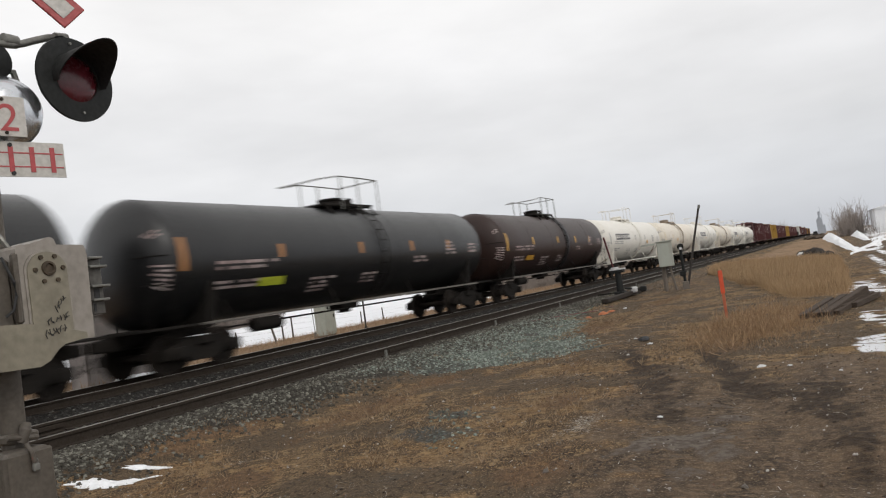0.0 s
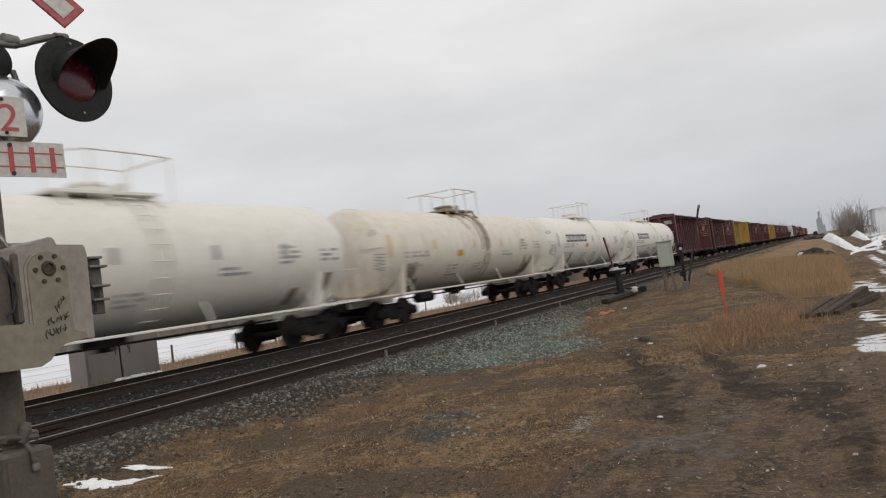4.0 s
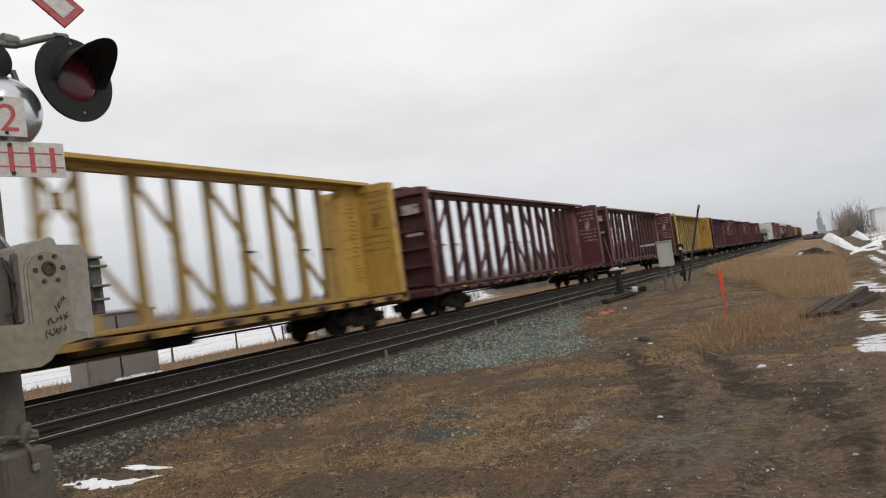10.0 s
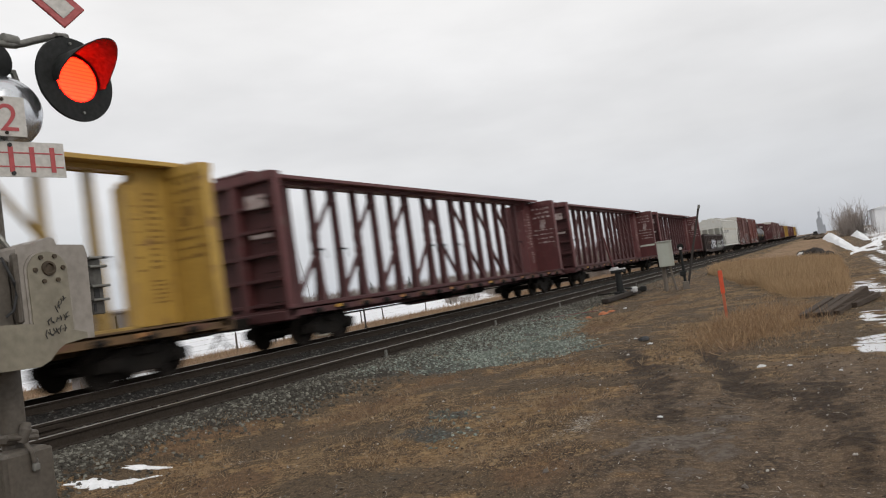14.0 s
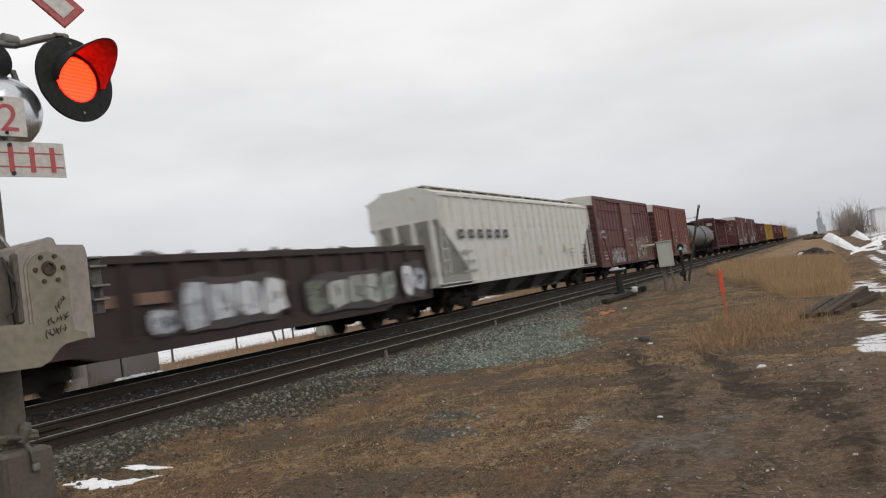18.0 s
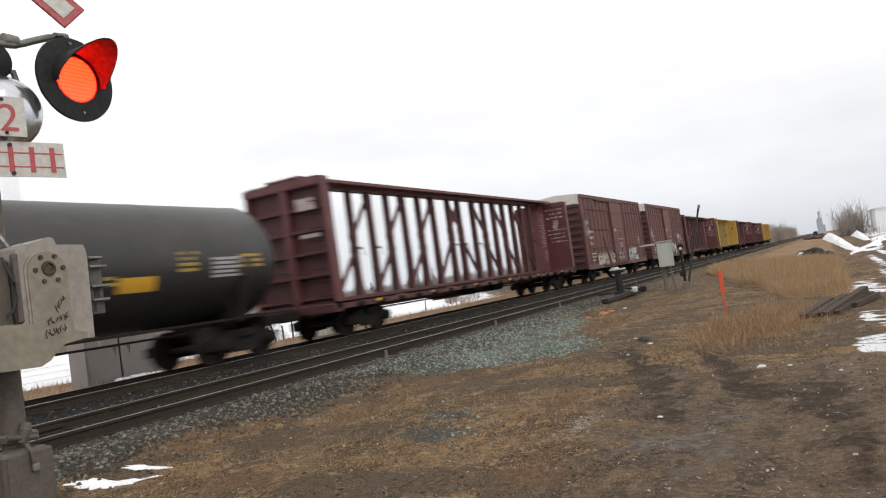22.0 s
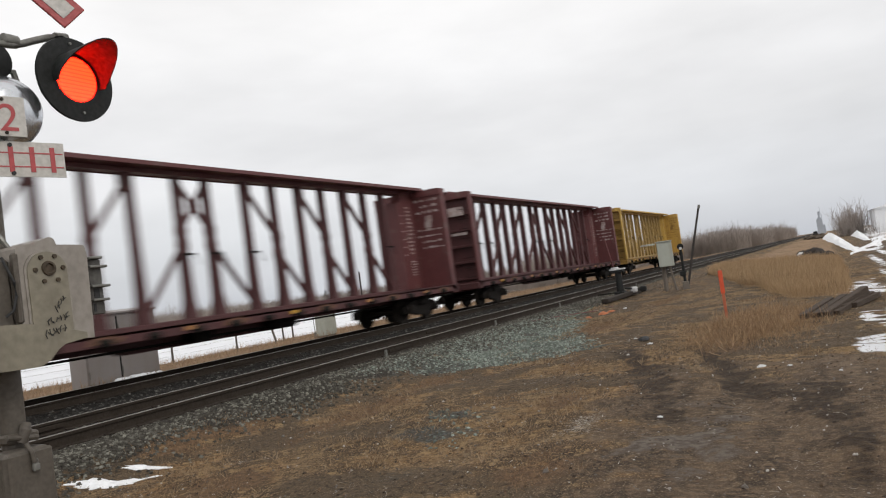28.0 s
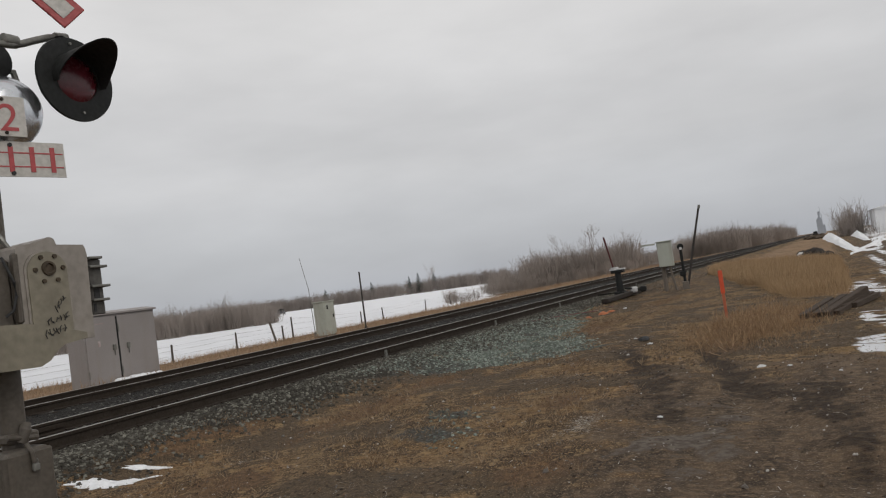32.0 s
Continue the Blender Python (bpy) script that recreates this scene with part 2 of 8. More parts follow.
M_GREYBOX = mat("aged_light_grey_enamel", (0.235, 0.212, 0.158), (0.18, 0.160, 0.118), rough=0.55, streak=(0.12, 0.10, 0.075), amount=0.45, bump=0.05, scale=5, fine=22)
M_CASE = mat("pale_case_enamel", (0.285, 0.258, 0.228), (0.225, 0.20, 0.172), rough=0.55, streak=(0.17, 0.145, 0.115), amount=0.35, bump=0.05, scale=4, fine=22)
M_BRACKET = mat("dark_galvanised_bracket", (0.10, 0.095, 0.085), (0.06, 0.055, 0.05), rough=0.6, metal=0.3, scale=8)
M_RUSTBOLT = mat("rusty_bolt_head", (0.075, 0.052, 0.03), (0.04, 0.03, 0.02), rough=0.8, scale=20)
M_CABINET = mat("dull_aluminium_cabinet", (0.31, 0.285, 0.275), (0.26, 0.235, 0.225), rough=0.55, metal=0.15, streak=(0.24, 0.21, 0.19), amount=0.4, bump=0.06, scale=1.2)
M_PALEBOX = mat("pale_green_grey_paint", (0.42, 0.44, 0.39), (0.34, 0.36, 0.31), rough=0.6, streak=(0.24, 0.22, 0.18), bump=0.06)
M_BLACK = mat("matt_black_paint", (0.010, 0.011, 0.011), (0.015, 0.016, 0.015), rough=0.65, bump=0.08, spec=0.3)
M_GALV = mat("galvanised_pipe", (0.22, 0.22, 0.20), (0.15, 0.145, 0.13), rough=0.5, metal=0.5, bump=0.1, scale=9)
M_BELL = mat("bell_aluminium", (0.66, 0.68, 0.71), (0.58, 0.60, 0.63), rough=0.24, metal=0.9, bump=0.0, scale=2, fine=6)
M_SIGN = mat("off_white_sign_sheet", (0.53, 0.51, 0.475), (0.45, 0.43, 0.395), rough=0.5, bump=0.0, scale=4)
M_SIGNRED = mat("faded_red_sheeting", (0.42, 0.060, 0.065), (0.34, 0.06, 0.06), rough=0.5, bump=0.0)
M_INK = mat("black_marker", (0.02, 0.02, 0.022), rough=0.7, bump=0.0)
M_LEAF = mat("led_backing", (0.05, 0.012, 0.014), rough=0.5, bump=0.0)
M_LED = glow("lit_red_leds", (1.0, 0.004, 0.001), 20.0)
M_ORANGE = mat("orange_marker_plastic", (0.62, 0.075, 0.02), (0.52, 0.065, 0.02), rough=0.5, bump=0.05)
M_POLE = mat("dark_weathered_pole", (0.03, 0.026, 0.024), (0.05, 0.042, 0.036), rough=0.8)
M_POST = mat("grey_fence_post", (0.11, 0.095, 0.085), (0.08, 0.07, 0.06), rough=0.85)
M_WOOD = mat("weathered_post_timber", (0.17, 0.145, 0.12), (0.12, 0.10, 0.085), rough=0.85, stretch=(6, 6, 1))
M_SNOW = mat("old_snow", (0.82, 0.83, 0.85), (0.74, 0.75, 0.77), rough=0.7, bump=0.3, scale=1.2, fine=14, spot=(0.42, 0.40, 0.37), spots=-0.05)
M_BARK = mat("bare_bark", (0.15, 0.13, 0.115), (0.11, 0.095, 0.085), rough=0.9, bump=0.2)
M_TWIG = mat("bare_twigs", (0.31, 0.268, 0.238), (0.235, 0.20, 0.178), rough=0.9, bump=0.0)
M_FARWOOD = mat("far_winter_woods", (0.27, 0.235, 0.213), (0.21, 0.182, 0.163), rough=0.95, bump=0.0, scale=0.05)
M_SPRUCE = mat("dark_spruce", (0.045, 0.058, 0.05), (0.03, 0.04, 0.035), rough=0.9, bump=0.0)
M_GRASS = mat("dry_straw", (0.165, 0.110, 0.060), (0.080, 0.052, 0.030), rough=0.9, bump=0.0, scale=0.9, mix=0.9, each=(0.30, 0.21, 0.125), lo=0.45)
M_GRASS_TALL = mat("tall_tan_grass", (0.36, 0.245, 0.135), (0.235, 0.155, 0.085), rough=0.9, bump=0.0, scale=0.45, mix=0.9, each=(0.43, 0.295, 0.165), lo=0.1)
M_VERGE = mat("brown_verge_grass", (0.27, 0.175, 0.105), (0.19, 0.12, 0.072), rough=0.9, bump=0.0, scale=0.5, each=(0.40, 0.285, 0.185), lo=0.1)
M_WEED = mat("reddish_dry_weed", (0.185, 0.112, 0.058), (0.105, 0.062, 0.034), rough=0.9, bump=0.0, each=(0.30, 0.195, 0.108), lo=0.25)
M_WHITEWALL = mat("white_metal_cladding", (0.78, 0.79, 0.80), (0.72, 0.73, 0.75), rough=0.5, bump=0.05)
M_LITTER_W = mat("white_scrap", (0.62, 0.62, 0.62), rough=0.6)
M_PEBBLE = mat("pale_pebbles", (0.16, 0.14, 0.12), rough=0.8, bump=0.0, each=(0.55, 0.52, 0.48), lo=0.55)
M_LITTER_O = mat("orange_scrap", (0.50, 0.17, 0.06), (0.35, 0.10, 0.04), rough=0.7)
M_STAIN = mat("brown_drip_stain", (0.40, 0.34, 0.26), (0.22, 0.17, 0.12), rough=0.7, scale=4, mix=1.0, bump=0.0, stretch=(3, 3, 0.6))
M_INK_YELLOW = mat("dull_yellow_stencil", (0.40, 0.26, 0.045), (0.26, 0.17, 0.04), rough=0.7, bump=0.0)
M_STAIN_DARK = mat("dark_oily_stain", (0.16, 0.11, 0.075), (0.30, 0.235, 0.17), rough=0.7, scale=3, mix=1.0, bump=0.0)
M_TAPE_PALE = mat("pale_yellow_tape", (0.62, 0.48, 0.16), (0.55, 0.45, 0.25), rough=0.5, bump=0.0)
M_DUMP = mat("dumped_dark_rubbish", (0.022, 0.017, 0.014), (0.045, 0.035, 0.028), rough=0.97, bump=0.4, fine=9)
M_RUBBER = mat("black_rubber", (0.02, 0.02, 0.022), (0.03, 0.03, 0.03), rough=0.8)


def ground_material():
    """Dry turf, mud, crushed stone and snow, laid out by the masks of the ground sheet and broken up by noise."""
    m = bpy.data.materials.new("rough_ground")
    m.use_nodes = True
    n, l = m.node_tree.nodes, m.node_tree.links
    b = n["Principled BSDF"]
    geo = n.new("ShaderNodeNewGeometry")

    def tex(sc, detail=6.0, kind="ShaderNodeTexNoise"):
        t = n.new(kind)
        t.inputs["Scale"].default_value = sc
        if kind == "ShaderNodeTexNoise":
            t.inputs["Detail"].default_value = detail
        l.new(geo.outputs["Position"], t.inputs["Vector"])
        return t

    def rng(sock, a, c, lo=0.0, hi=1.0):
        r = n.new("ShaderNodeMapRange")
        for k, v in (("From Min", a), ("From Max", c), ("To Min", lo), ("To Max", hi)):
            r.inputs[k].default_value = v
        l.new(sock, r.inputs[0])
        return r.outputs[0]

    def blend(fac, a, c):
        x = n.new("ShaderNodeMix")
        x.data_type = "RGBA"
        l.new(fac, x.inputs["Factor"])
        for k, v in (("A", a), ("B", c)):
            if hasattr(v, "links"):
                l.new(v, x.inputs[k])
            else:
                x.inputs[k].default_value = (*v, 1)
        return x.outputs["Result"]

    def mask(name, spread=0.5, sc=1.6):
        a = n.new("ShaderNodeAttribute")
        a.attribute_name = name
        s = n.new("ShaderNodeMath")
        s.operation = "ADD"
        l.new(a.outputs["Fac"], s.inputs[0])
        l.new(rng(tex(sc, 8).outputs["Fac"], 0.3, 0.7, -spread, spread), s.inputs[1])
        own = n.new("ShaderNodeMath")
        own.operation = "MULTIPLY"
        l.new(rng(s.outputs[0], 0.35, 0.65), own.inputs[0])
        l.new(rng(a.outputs["Fac"], 0.04, 0.22), own.inputs[1])
        return own.outputs[0]
    big, middle, small, tiny = tex(0.5), tex(2.2), tex(14, 8), tex(60, 8)
    turf = blend(rng(middle.outputs["Fac"], 0.38, 0.62), (0.175, 0.102, 0.055), (0.080, 0.050, 0.030))
    turf = blend(rng(big.outputs["Fac"], 0.45, 0.62, 0, 0.6), turf, (0.205, 0.135, 0.078))
    turf = blend(rng(tex(1.1, 10).outputs["Fac"], 0.50, 0.56, 0, 0.95), turf, (0.034, 0.023, 0.017))
    turf = blend(rng(tex(4.5, 10).outputs["Fac"], 0.50, 0.58, 0, 0.75), turf, (0.048, 0.032, 0.022))
    turf = blend(rng(tex(6.5, 10).outputs["Fac"], 0.55, 0.61, 0, 0.75), turf, (0.27, 0.19, 0.118))
    turf = blend(rng(tex(0.8, 12).outputs["Fac"], 0.54, 0.62, 0, 0.6), turf, (0.170, 0.122, 0.085))
    turf = blend(rng(small.outputs["Fac"], 0.46, 0.60, 0, 0.85), turf, (0.052, 0.034, 0.023))
    turf = blend(rng(tiny.outputs["Fac"], 0.54, 0.61, 0, 0.9), turf, (0.33, 0.235, 0.155))
    mud = blend(rng(middle.outputs["Fac"], 0.38, 0.62), (0.092, 0.066, 0.052), (0.044, 0.031, 0.025))
    mud = blend(rng(big.outputs["Fac"], 0.42, 0.6, 0, 0.6), mud, (0.115, 0.083, 0.066))
    ruts = n.new("ShaderNodeMapping")
    ruts.inputs["Rotation"].default_value = (0, 0, radians(-22))
    ruts.inputs["Scale"].default_value = (0.35, 2.6, 1)
    l.new(geo.outputs["Position"], ruts.inputs[0])
    drag = n.new("ShaderNodeTexNoise")
    drag.inputs["Scale"].default_value, drag.inputs["Detail"].default_value = 1.0, 8
    l.new(ruts.outputs[0], drag.inputs["Vector"])
    mud = blend(rng(drag.outputs["Fac"], 0.50, 0.62, 0, 0.9), mud, (0.034, 0.024, 0.019))
    mud = blend(rng(drag.outputs["Fac"], 0.42, 0.34, 0, 0.6), mud, (0.165, 0.125, 0.108))
    mud = blend(rng(small.outputs["Fac"], 0.47, 0.60, 0, 0.75), mud, (0.145, 0.104, 0.080))
    mud = blend(rng(tex(5.0, 10).outputs["Fac"], 0.50, 0.60, 0, 0.6), mud, (0.040, 0.028, 0.022))
    mud = blend(rng(tiny.outputs["Fac"], 0.57, 0.66, 0, 0.7), mud, (0.26, 0.21, 0.175))
    cells = tex(26, kind="ShaderNodeTexVoronoi")
    stone = blend(rng(cells.outputs["Distance"], 0.15, 0.6), (0.125, 0.135, 0.122), (0.034, 0.034, 0.030))
    stone = blend(rng(tex(5).outputs["Fac"], 0.4, 0.65, 0, 0.6), stone, (0.075, 0.055, 0.038))
    ballast = blend(rng(cells.outputs["Distance"], 0.1, 0.6), (0.034, 0.030, 0.026), (0.011, 0.010, 0.009))
    snow = blend(rng(tex(0.3).outputs["Fac"], 0.4, 0.7), (0.82, 0.83, 0.86), (0.74, 0.75, 0.78))
    soil = blend(rng(small.outputs["Fac"], 0.42, 0.6), (0.084, 0.061, 0.046), (0.045, 0.032, 0.024))
    soil = blend(rng(tiny.outputs["Fac"], 0.56, 0.64, 0, 0.8), soil, (0.21, 0.165, 0.125))
    turf = blend(mask("bare", 0.55, 1.4), turf, soil)
    c = blend(mask("mud"), turf, mud)
    c = blend(mask("track", 0.5, 2.6), c, blend(rng(small.outputs["Fac"], 0.4, 0.7), (0.028, 0.019, 0.014), (0.062, 0.043, 0.032)))
    warm = n.new("ShaderNodeMix")
    warm.data_type, warm.blend_type = "RGBA", "MULTIPLY"
    warm.inputs["Factor"].default_value = 1.0
    l.new(c, warm.inputs["A"])
    warm.inputs["B"].default_value = (1.12, 1.06, 0.83, 1)
    dry = blend(rng(small.outputs["Fac"], 0.4, 0.62), (0.150, 0.124, 0.100), (0.078, 0.061, 0.048))
    c = blend(mask("dry", 0.6, 3.0), warm.outputs["Result"], dry)
    foxy = blend(rng(small.outputs["Fac"], 0.4, 0.62), (0.145, 0.088, 0.047), (0.072, 0.044, 0.025))
    foxy = blend(rng(tiny.outputs["Fac"], 0.54, 0.62, 0, 0.6), foxy, (0.25, 0.155, 0.085))
    c = blend(mask("red", 0.35, 3.2), c, foxy)
    c = blend(mask("gravel", 0.6), c, stone)
    rim = blend(rng(cells.outputs["Distance"], 0.1, 0.6), (0.072, 0.063, 0.051), (0.026, 0.022, 0.017))
    c = blend(mask("shoulder", 0.4), c, rim)
    c = blend(mask("bed", 0.15), c, ballast)
    c = blend(mask("tan", 0.3, 0.5), c, blend(rng(small.outputs["Fac"], 0.3, 0.7), (0.31, 0.205, 0.12), (0.20, 0.13, 0.078)))
    c = blend(mask("snow", 0.35, 0.7), c, snow)
    thin = n.new("ShaderNodeMapping")
    thin.inputs["Rotation"].default_value = (0, 0, radians(-3))
    thin.inputs["Scale"].default_value = (3.2, 1.1, 1)
    l.new(geo.outputs["Position"], thin.inputs[0])
    melt = n.new("ShaderNodeTexNoise")
    melt.inputs["Scale"].default_value, melt.inputs["Detail"].default_value = 1.0, 6
    l.new(thin.outputs[0], melt.inputs["Vector"])
    ice = n.new("ShaderNodeAttribute")
    ice.attribute_name = "ice"
    left = n.new("ShaderNodeMath")
    left.operation = "ADD"
    l.new(ice.outputs["Fac"], left.inputs[0])
    l.new(rng(melt.outputs["Fac"], 0.3, 0.7, -0.45, 0.45), left.inputs[1])
    c = blend(rng(left.outputs[0], 0.46, 0.56), c, snow)
    l.new(c, b.inputs["Base Color"])
    b.inputs["Roughness"].default_value = 0.9
    b.inputs["Specular IOR Level"].default_value = 0.25
    add = n.new("ShaderNodeMath")
    add.operation = "ADD"
    l.new(small.outputs["Fac"], add.inputs[0])
    l.new(tiny.outputs["Fac"], add.inputs[1])
    bp = n.new("ShaderNodeBump")
    bp.inputs["Strength"].default_value, bp.inputs["Distance"].default_value = 0.8, 0.05
    l.new(add.outputs[0], bp.inputs["Height"])
    l.new(bp.outputs[0], b.inputs["Normal"])
    return m


M_GROUND = ground_material()


# ---------------------------------------------------------------- mesh building
class Geo:
    """Collects vertices and faces of one mesh."""

    def __init__(self):
        self.v, self.f = [], []

    def add(self, verts, faces):
        k = len(self.v)
        self.v += [tuple(p) for p in verts]
        self.f += [tuple(i + k for i in q) for q in faces]
        return self

    def box(self, x0, x1, y0, y1, z0, z1, c=0.0, m=None):
        """A box; c is the width of its bevelled edges."""
        lo, hi = (min(x0, x1), min(y0, y1), min(z0, z1)), (max(x0, x1), max(y0, y1), max(z0, z1))
        if c <= 0:
            vs = [(x, y, z) for x in (lo[0], hi[0]) for y in (lo[1], hi[1]) for z in (lo[2], hi[2])]
            fs = [(0, 1, 3, 2), (4, 6, 7, 5), (0, 4, 5, 1), (2, 3, 7, 6), (0, 2, 6, 4), (1, 5, 7, 3)]
        else:
            vs, idx = [], {}
            for sx in (0, 1):
                for sy in (0, 1):
                    for sz in (0, 1):
                        s = (sx, sy, sz)
                        for a in range(3):
                            p = [(lo, hi)[s[i]][i] + (0 if i == a else (c if s[i] == 0 else -c)) for i in range(3)]
                            idx[s + (a,)] = len(vs)
                            vs.append(p)
            fs = []
            for a in range(3):
                u, w = (a + 1) % 3, (a + 2) % 3
                for sa in (0, 1):
                    q = []
                    for su, sw in ((0, 0), (1, 0), (1, 1), (0, 1)):
                        s = [0, 0, 0]
                        s[a], s[u], s[w] = sa, su, sw
                        q.append(idx[tuple(s) + (a,)])
                    fs.append(tuple(q if sa else q[::-1]))
                for su in (0, 1):
                    for sw in (0, 1):
                        s0, s1 = [0, 0, 0], [0, 0, 0]
                        s0[u] = s1[u] = su
                        s0[w] = s1[w] = sw
                        s1[a] = 1
                        q = [idx[tuple(s0) + (u,)], idx[tuple(s1) + (u,)], idx[tuple(s1) + (w,)], idx[tuple(s0) + (w,)]]
                        fs.append(tuple(q if su == sw else q[::-1]))
            for s in [(x, y, z) for x in (0, 1) for y in (0, 1) for z in (0, 1)]:
                q = [idx[s + (0,)], idx[s + (1,)], idx[s + (2,)]]
                fs.append(tuple(q if sum(s) % 2 else q[::-1]))
        if m is not None:
            vs = [m @ Vector(p) for p in vs]
        return self.add(vs, fs)

    def bar(self, a, b, w, h=None, up=(0, 0, 1)):
        """A straight square bar from a to b."""
        a, b = Vector(a), Vector(b)
        d = (b - a).normalized()
        s = d.cross(Vector(up))
        s = s.normalized() if s.length > 1e-4 else Vector((1, 0, 0))
        t = s.cross(d)
        h = h or w
        vs = [p + s * (i * w / 2) + t * (j * h / 2) for p in (a, b) for i, j in ((-1, -1), (1, -1), (1, 1), (-1, 1))]
        return self.add(vs, [(0, 1, 2, 3), (7, 6, 5, 4), (0, 4, 5, 1), (1, 5, 6, 2), (2, 6, 7, 3), (3, 7, 4, 0)])

    def tube(self, pts, r, n=8, r2=None):
        """A round tube through points, its ends closed."""
        pts = [Vector(p) for p in pts]
        rings = []
        for i, p in enumerate(pts):
            d = (pts[min(i + 1, len(pts) - 1)] - pts[max(i - 1, 0)]).normalized()
            s = d.cross(Vector((0, 0, 1)))
            s = s.normalized() if s.length > 1e-3 else Vector((1, 0, 0))
            t = d.cross(s)
            k = r if r2 is None else r + (r2 - r) * i / max(len(pts) - 1, 1)
            rings.append([p + (s * math.cos(2 * math.pi * j / n) + t * math.sin(2 * math.pi * j / n)) * k for j in range(n)])
        vs = [v for ring in rings for v in ring]
        fs = [(i * n + j, i * n + (j + 1) % n, (i + 1) * n + (j + 1) % n, (i + 1) * n + j) for i in range(len(pts) - 1) for j in range(n)]
        fs += [tuple(range(n))[::-1], tuple((len(pts) - 1) * n + j for j in range(n))]
        return self.add(vs, fs)

    def lathe(self, prof, n=24, m=None, close=False):
        """Turns (along, radius) pairs round the x axis."""
        vs = [(a, r * math.cos(2 * math.pi * j / n), r * math.sin(2 * math.pi * j / n)) for a, r in prof for j in range(n)]
        fs = [(i * n + j, (i + 1) * n + j, (i + 1) * n + (j + 1) % n, i * n + (j + 1) % n) for i in range(len(prof) - 1) for j in range(n)]
        if close:
            k = (len(prof) - 1) * n
            fs += [(k + j, j, (j + 1) % n, k + (j + 1) % n) for j in range(n)]
        else:
            fs += [tuple(range(n)), tuple((len(prof) - 1) * n + j for j in range(n))[::-1]]
        if m is not None:
            vs = [m @ Vector(p) for p in vs]
        return self.add(vs, fs)

    def slab(self, pts, a, b, plane="xz"):
        """A flat outline pushed from a to b across its plane."""
        def at(u, w, d):
            return (u, d, w) if plane == "xz" else ((d, u, w) if plane == "yz" else (u, w, d))
        k = len(pts)
        vs = [at(u, w, a) for u, w in pts] + [at(u, w, b) for u, w in pts]
        fs = [tuple(range(k)), tuple(range(2 * k - 1, k - 1, -1))] + [(i, i + k, (i + 1) % k + k, (i + 1) % k) for i in range(k)]
        return self.add(vs, fs)

    def mesh(self, name, material, soft=False):
        me = bpy.data.meshes.new(name)
        me.from_pydata(self.v, [], self.f)
        me.materials.append(material)
        bm = bmesh.new()
        bm.from_mesh(me)
        bmesh.ops.recalc_face_normals(bm, faces=bm.faces)
        bm.to_mesh(me)
        bm.free()
        if soft:
            me.shade_smooth()
            me.set_sharp_from_angle(angle=radians(38))
        return me


def part(name, g, material, parent=None, label="", soft=False, m=None):
    ob = new(name, g if isinstance(g, bpy.types.Mesh) else g.mesh(name, material, soft))
    ob.parent = parent
    if m is not None:
        ob.matrix_basis = m
    return tagged(ob, label=label)


def thing(name, label, category, m=None, group="", kind=""):
    ob = tagged(new(name), label, category, group, kind)
    ob.empty_display_size = 0.3
    if m is not None:
        ob.matrix_basis = m
    return ob


def blob(r, seed, squash=1.0, n=7, rings=4):
    """An uneven lump, its foot at 0."""
    rnd = random.Random(seed)
    g = Geo()
    vs = [(0, 0, 0)]
    for i in range(1, rings):
        a = math.pi * 0.5 * (i - 1) / (rings - 1)
        for j in range(n):
            k = r * (0.75 + 0.5 * rnd.random()) * math.cos(a)
            vs.append((k * math.cos(2 * math.pi * j / n), k * math.sin(2 * math.pi * j / n), r * squash * math.sin(a) * (0.8 + 0.4 * rnd.random())))
    vs.append((0, 0, r * squash))
    fs = [(0, 1 + (j + 1) % n, 1 + j) for j in range(n)]
    for i in range(rings - 2):
        fs += [(1 + i * n + j, 1 + i * n + (j + 1) % n, 1 + (i + 1) * n + (j + 1) % n, 1 + (i + 1) * n + j) for j in range(n)]
    k = 1 + (rings - 2) * n
    fs += [(k + j, k + (j + 1) % n, len(vs) - 1) for j in range(n)]
    return g.add(vs, fs)

# ---------------------------------------------------------------- ground sheet and tracks
def spaced(stops):
    out = []
    for a, b, s in stops:
        out += list(np.arange(a, b, s))
    return np.array(out + [stops[-1][1]])


def mask_shoulder(x, y):
    edge = 7.75 - 1.0 * fractal(x * 0.45, x * 0 + 3.0, 7)
    shoulder = 0.8 * smooth(-0.35, 0.35, y - edge) * (1 - smooth(8.2, 8.5, y))
    return shoulder * (1 - smooth(24, 34, x))


def mask_gravel(x, y):
    ragged = fractal(x * 0.9, y * 0.9, 17)
    fan = smooth(-0.5, 0.5, y - 3.6 - 0.33 * (x - 12.2) + 0.8 * (ragged - 0.5)) * smooth(-0.7, 0.9, x - 13.2 + 0.75 * (y - 4.2) + 2.4 * (ragged - 0.5)) * (1 - smooth(19, 27, x))
    fan = np.maximum(fan * 1.1, 0.50 * np.exp(-(((x - 7.6 - 0.9 * (y - 4.2)) / 1.5) ** 2 + ((y - 4.2) / 0.95) ** 2)))
    fan = fan * (1.15 - 0.75 * fractal(x * 1.7, y * 1.7, 27)) * (1 - 0.8 * np.clip(mask_red(x, y), 0, 1))
    return np.clip(fan * (1 - smooth(24, 34, x)), 0, 1)


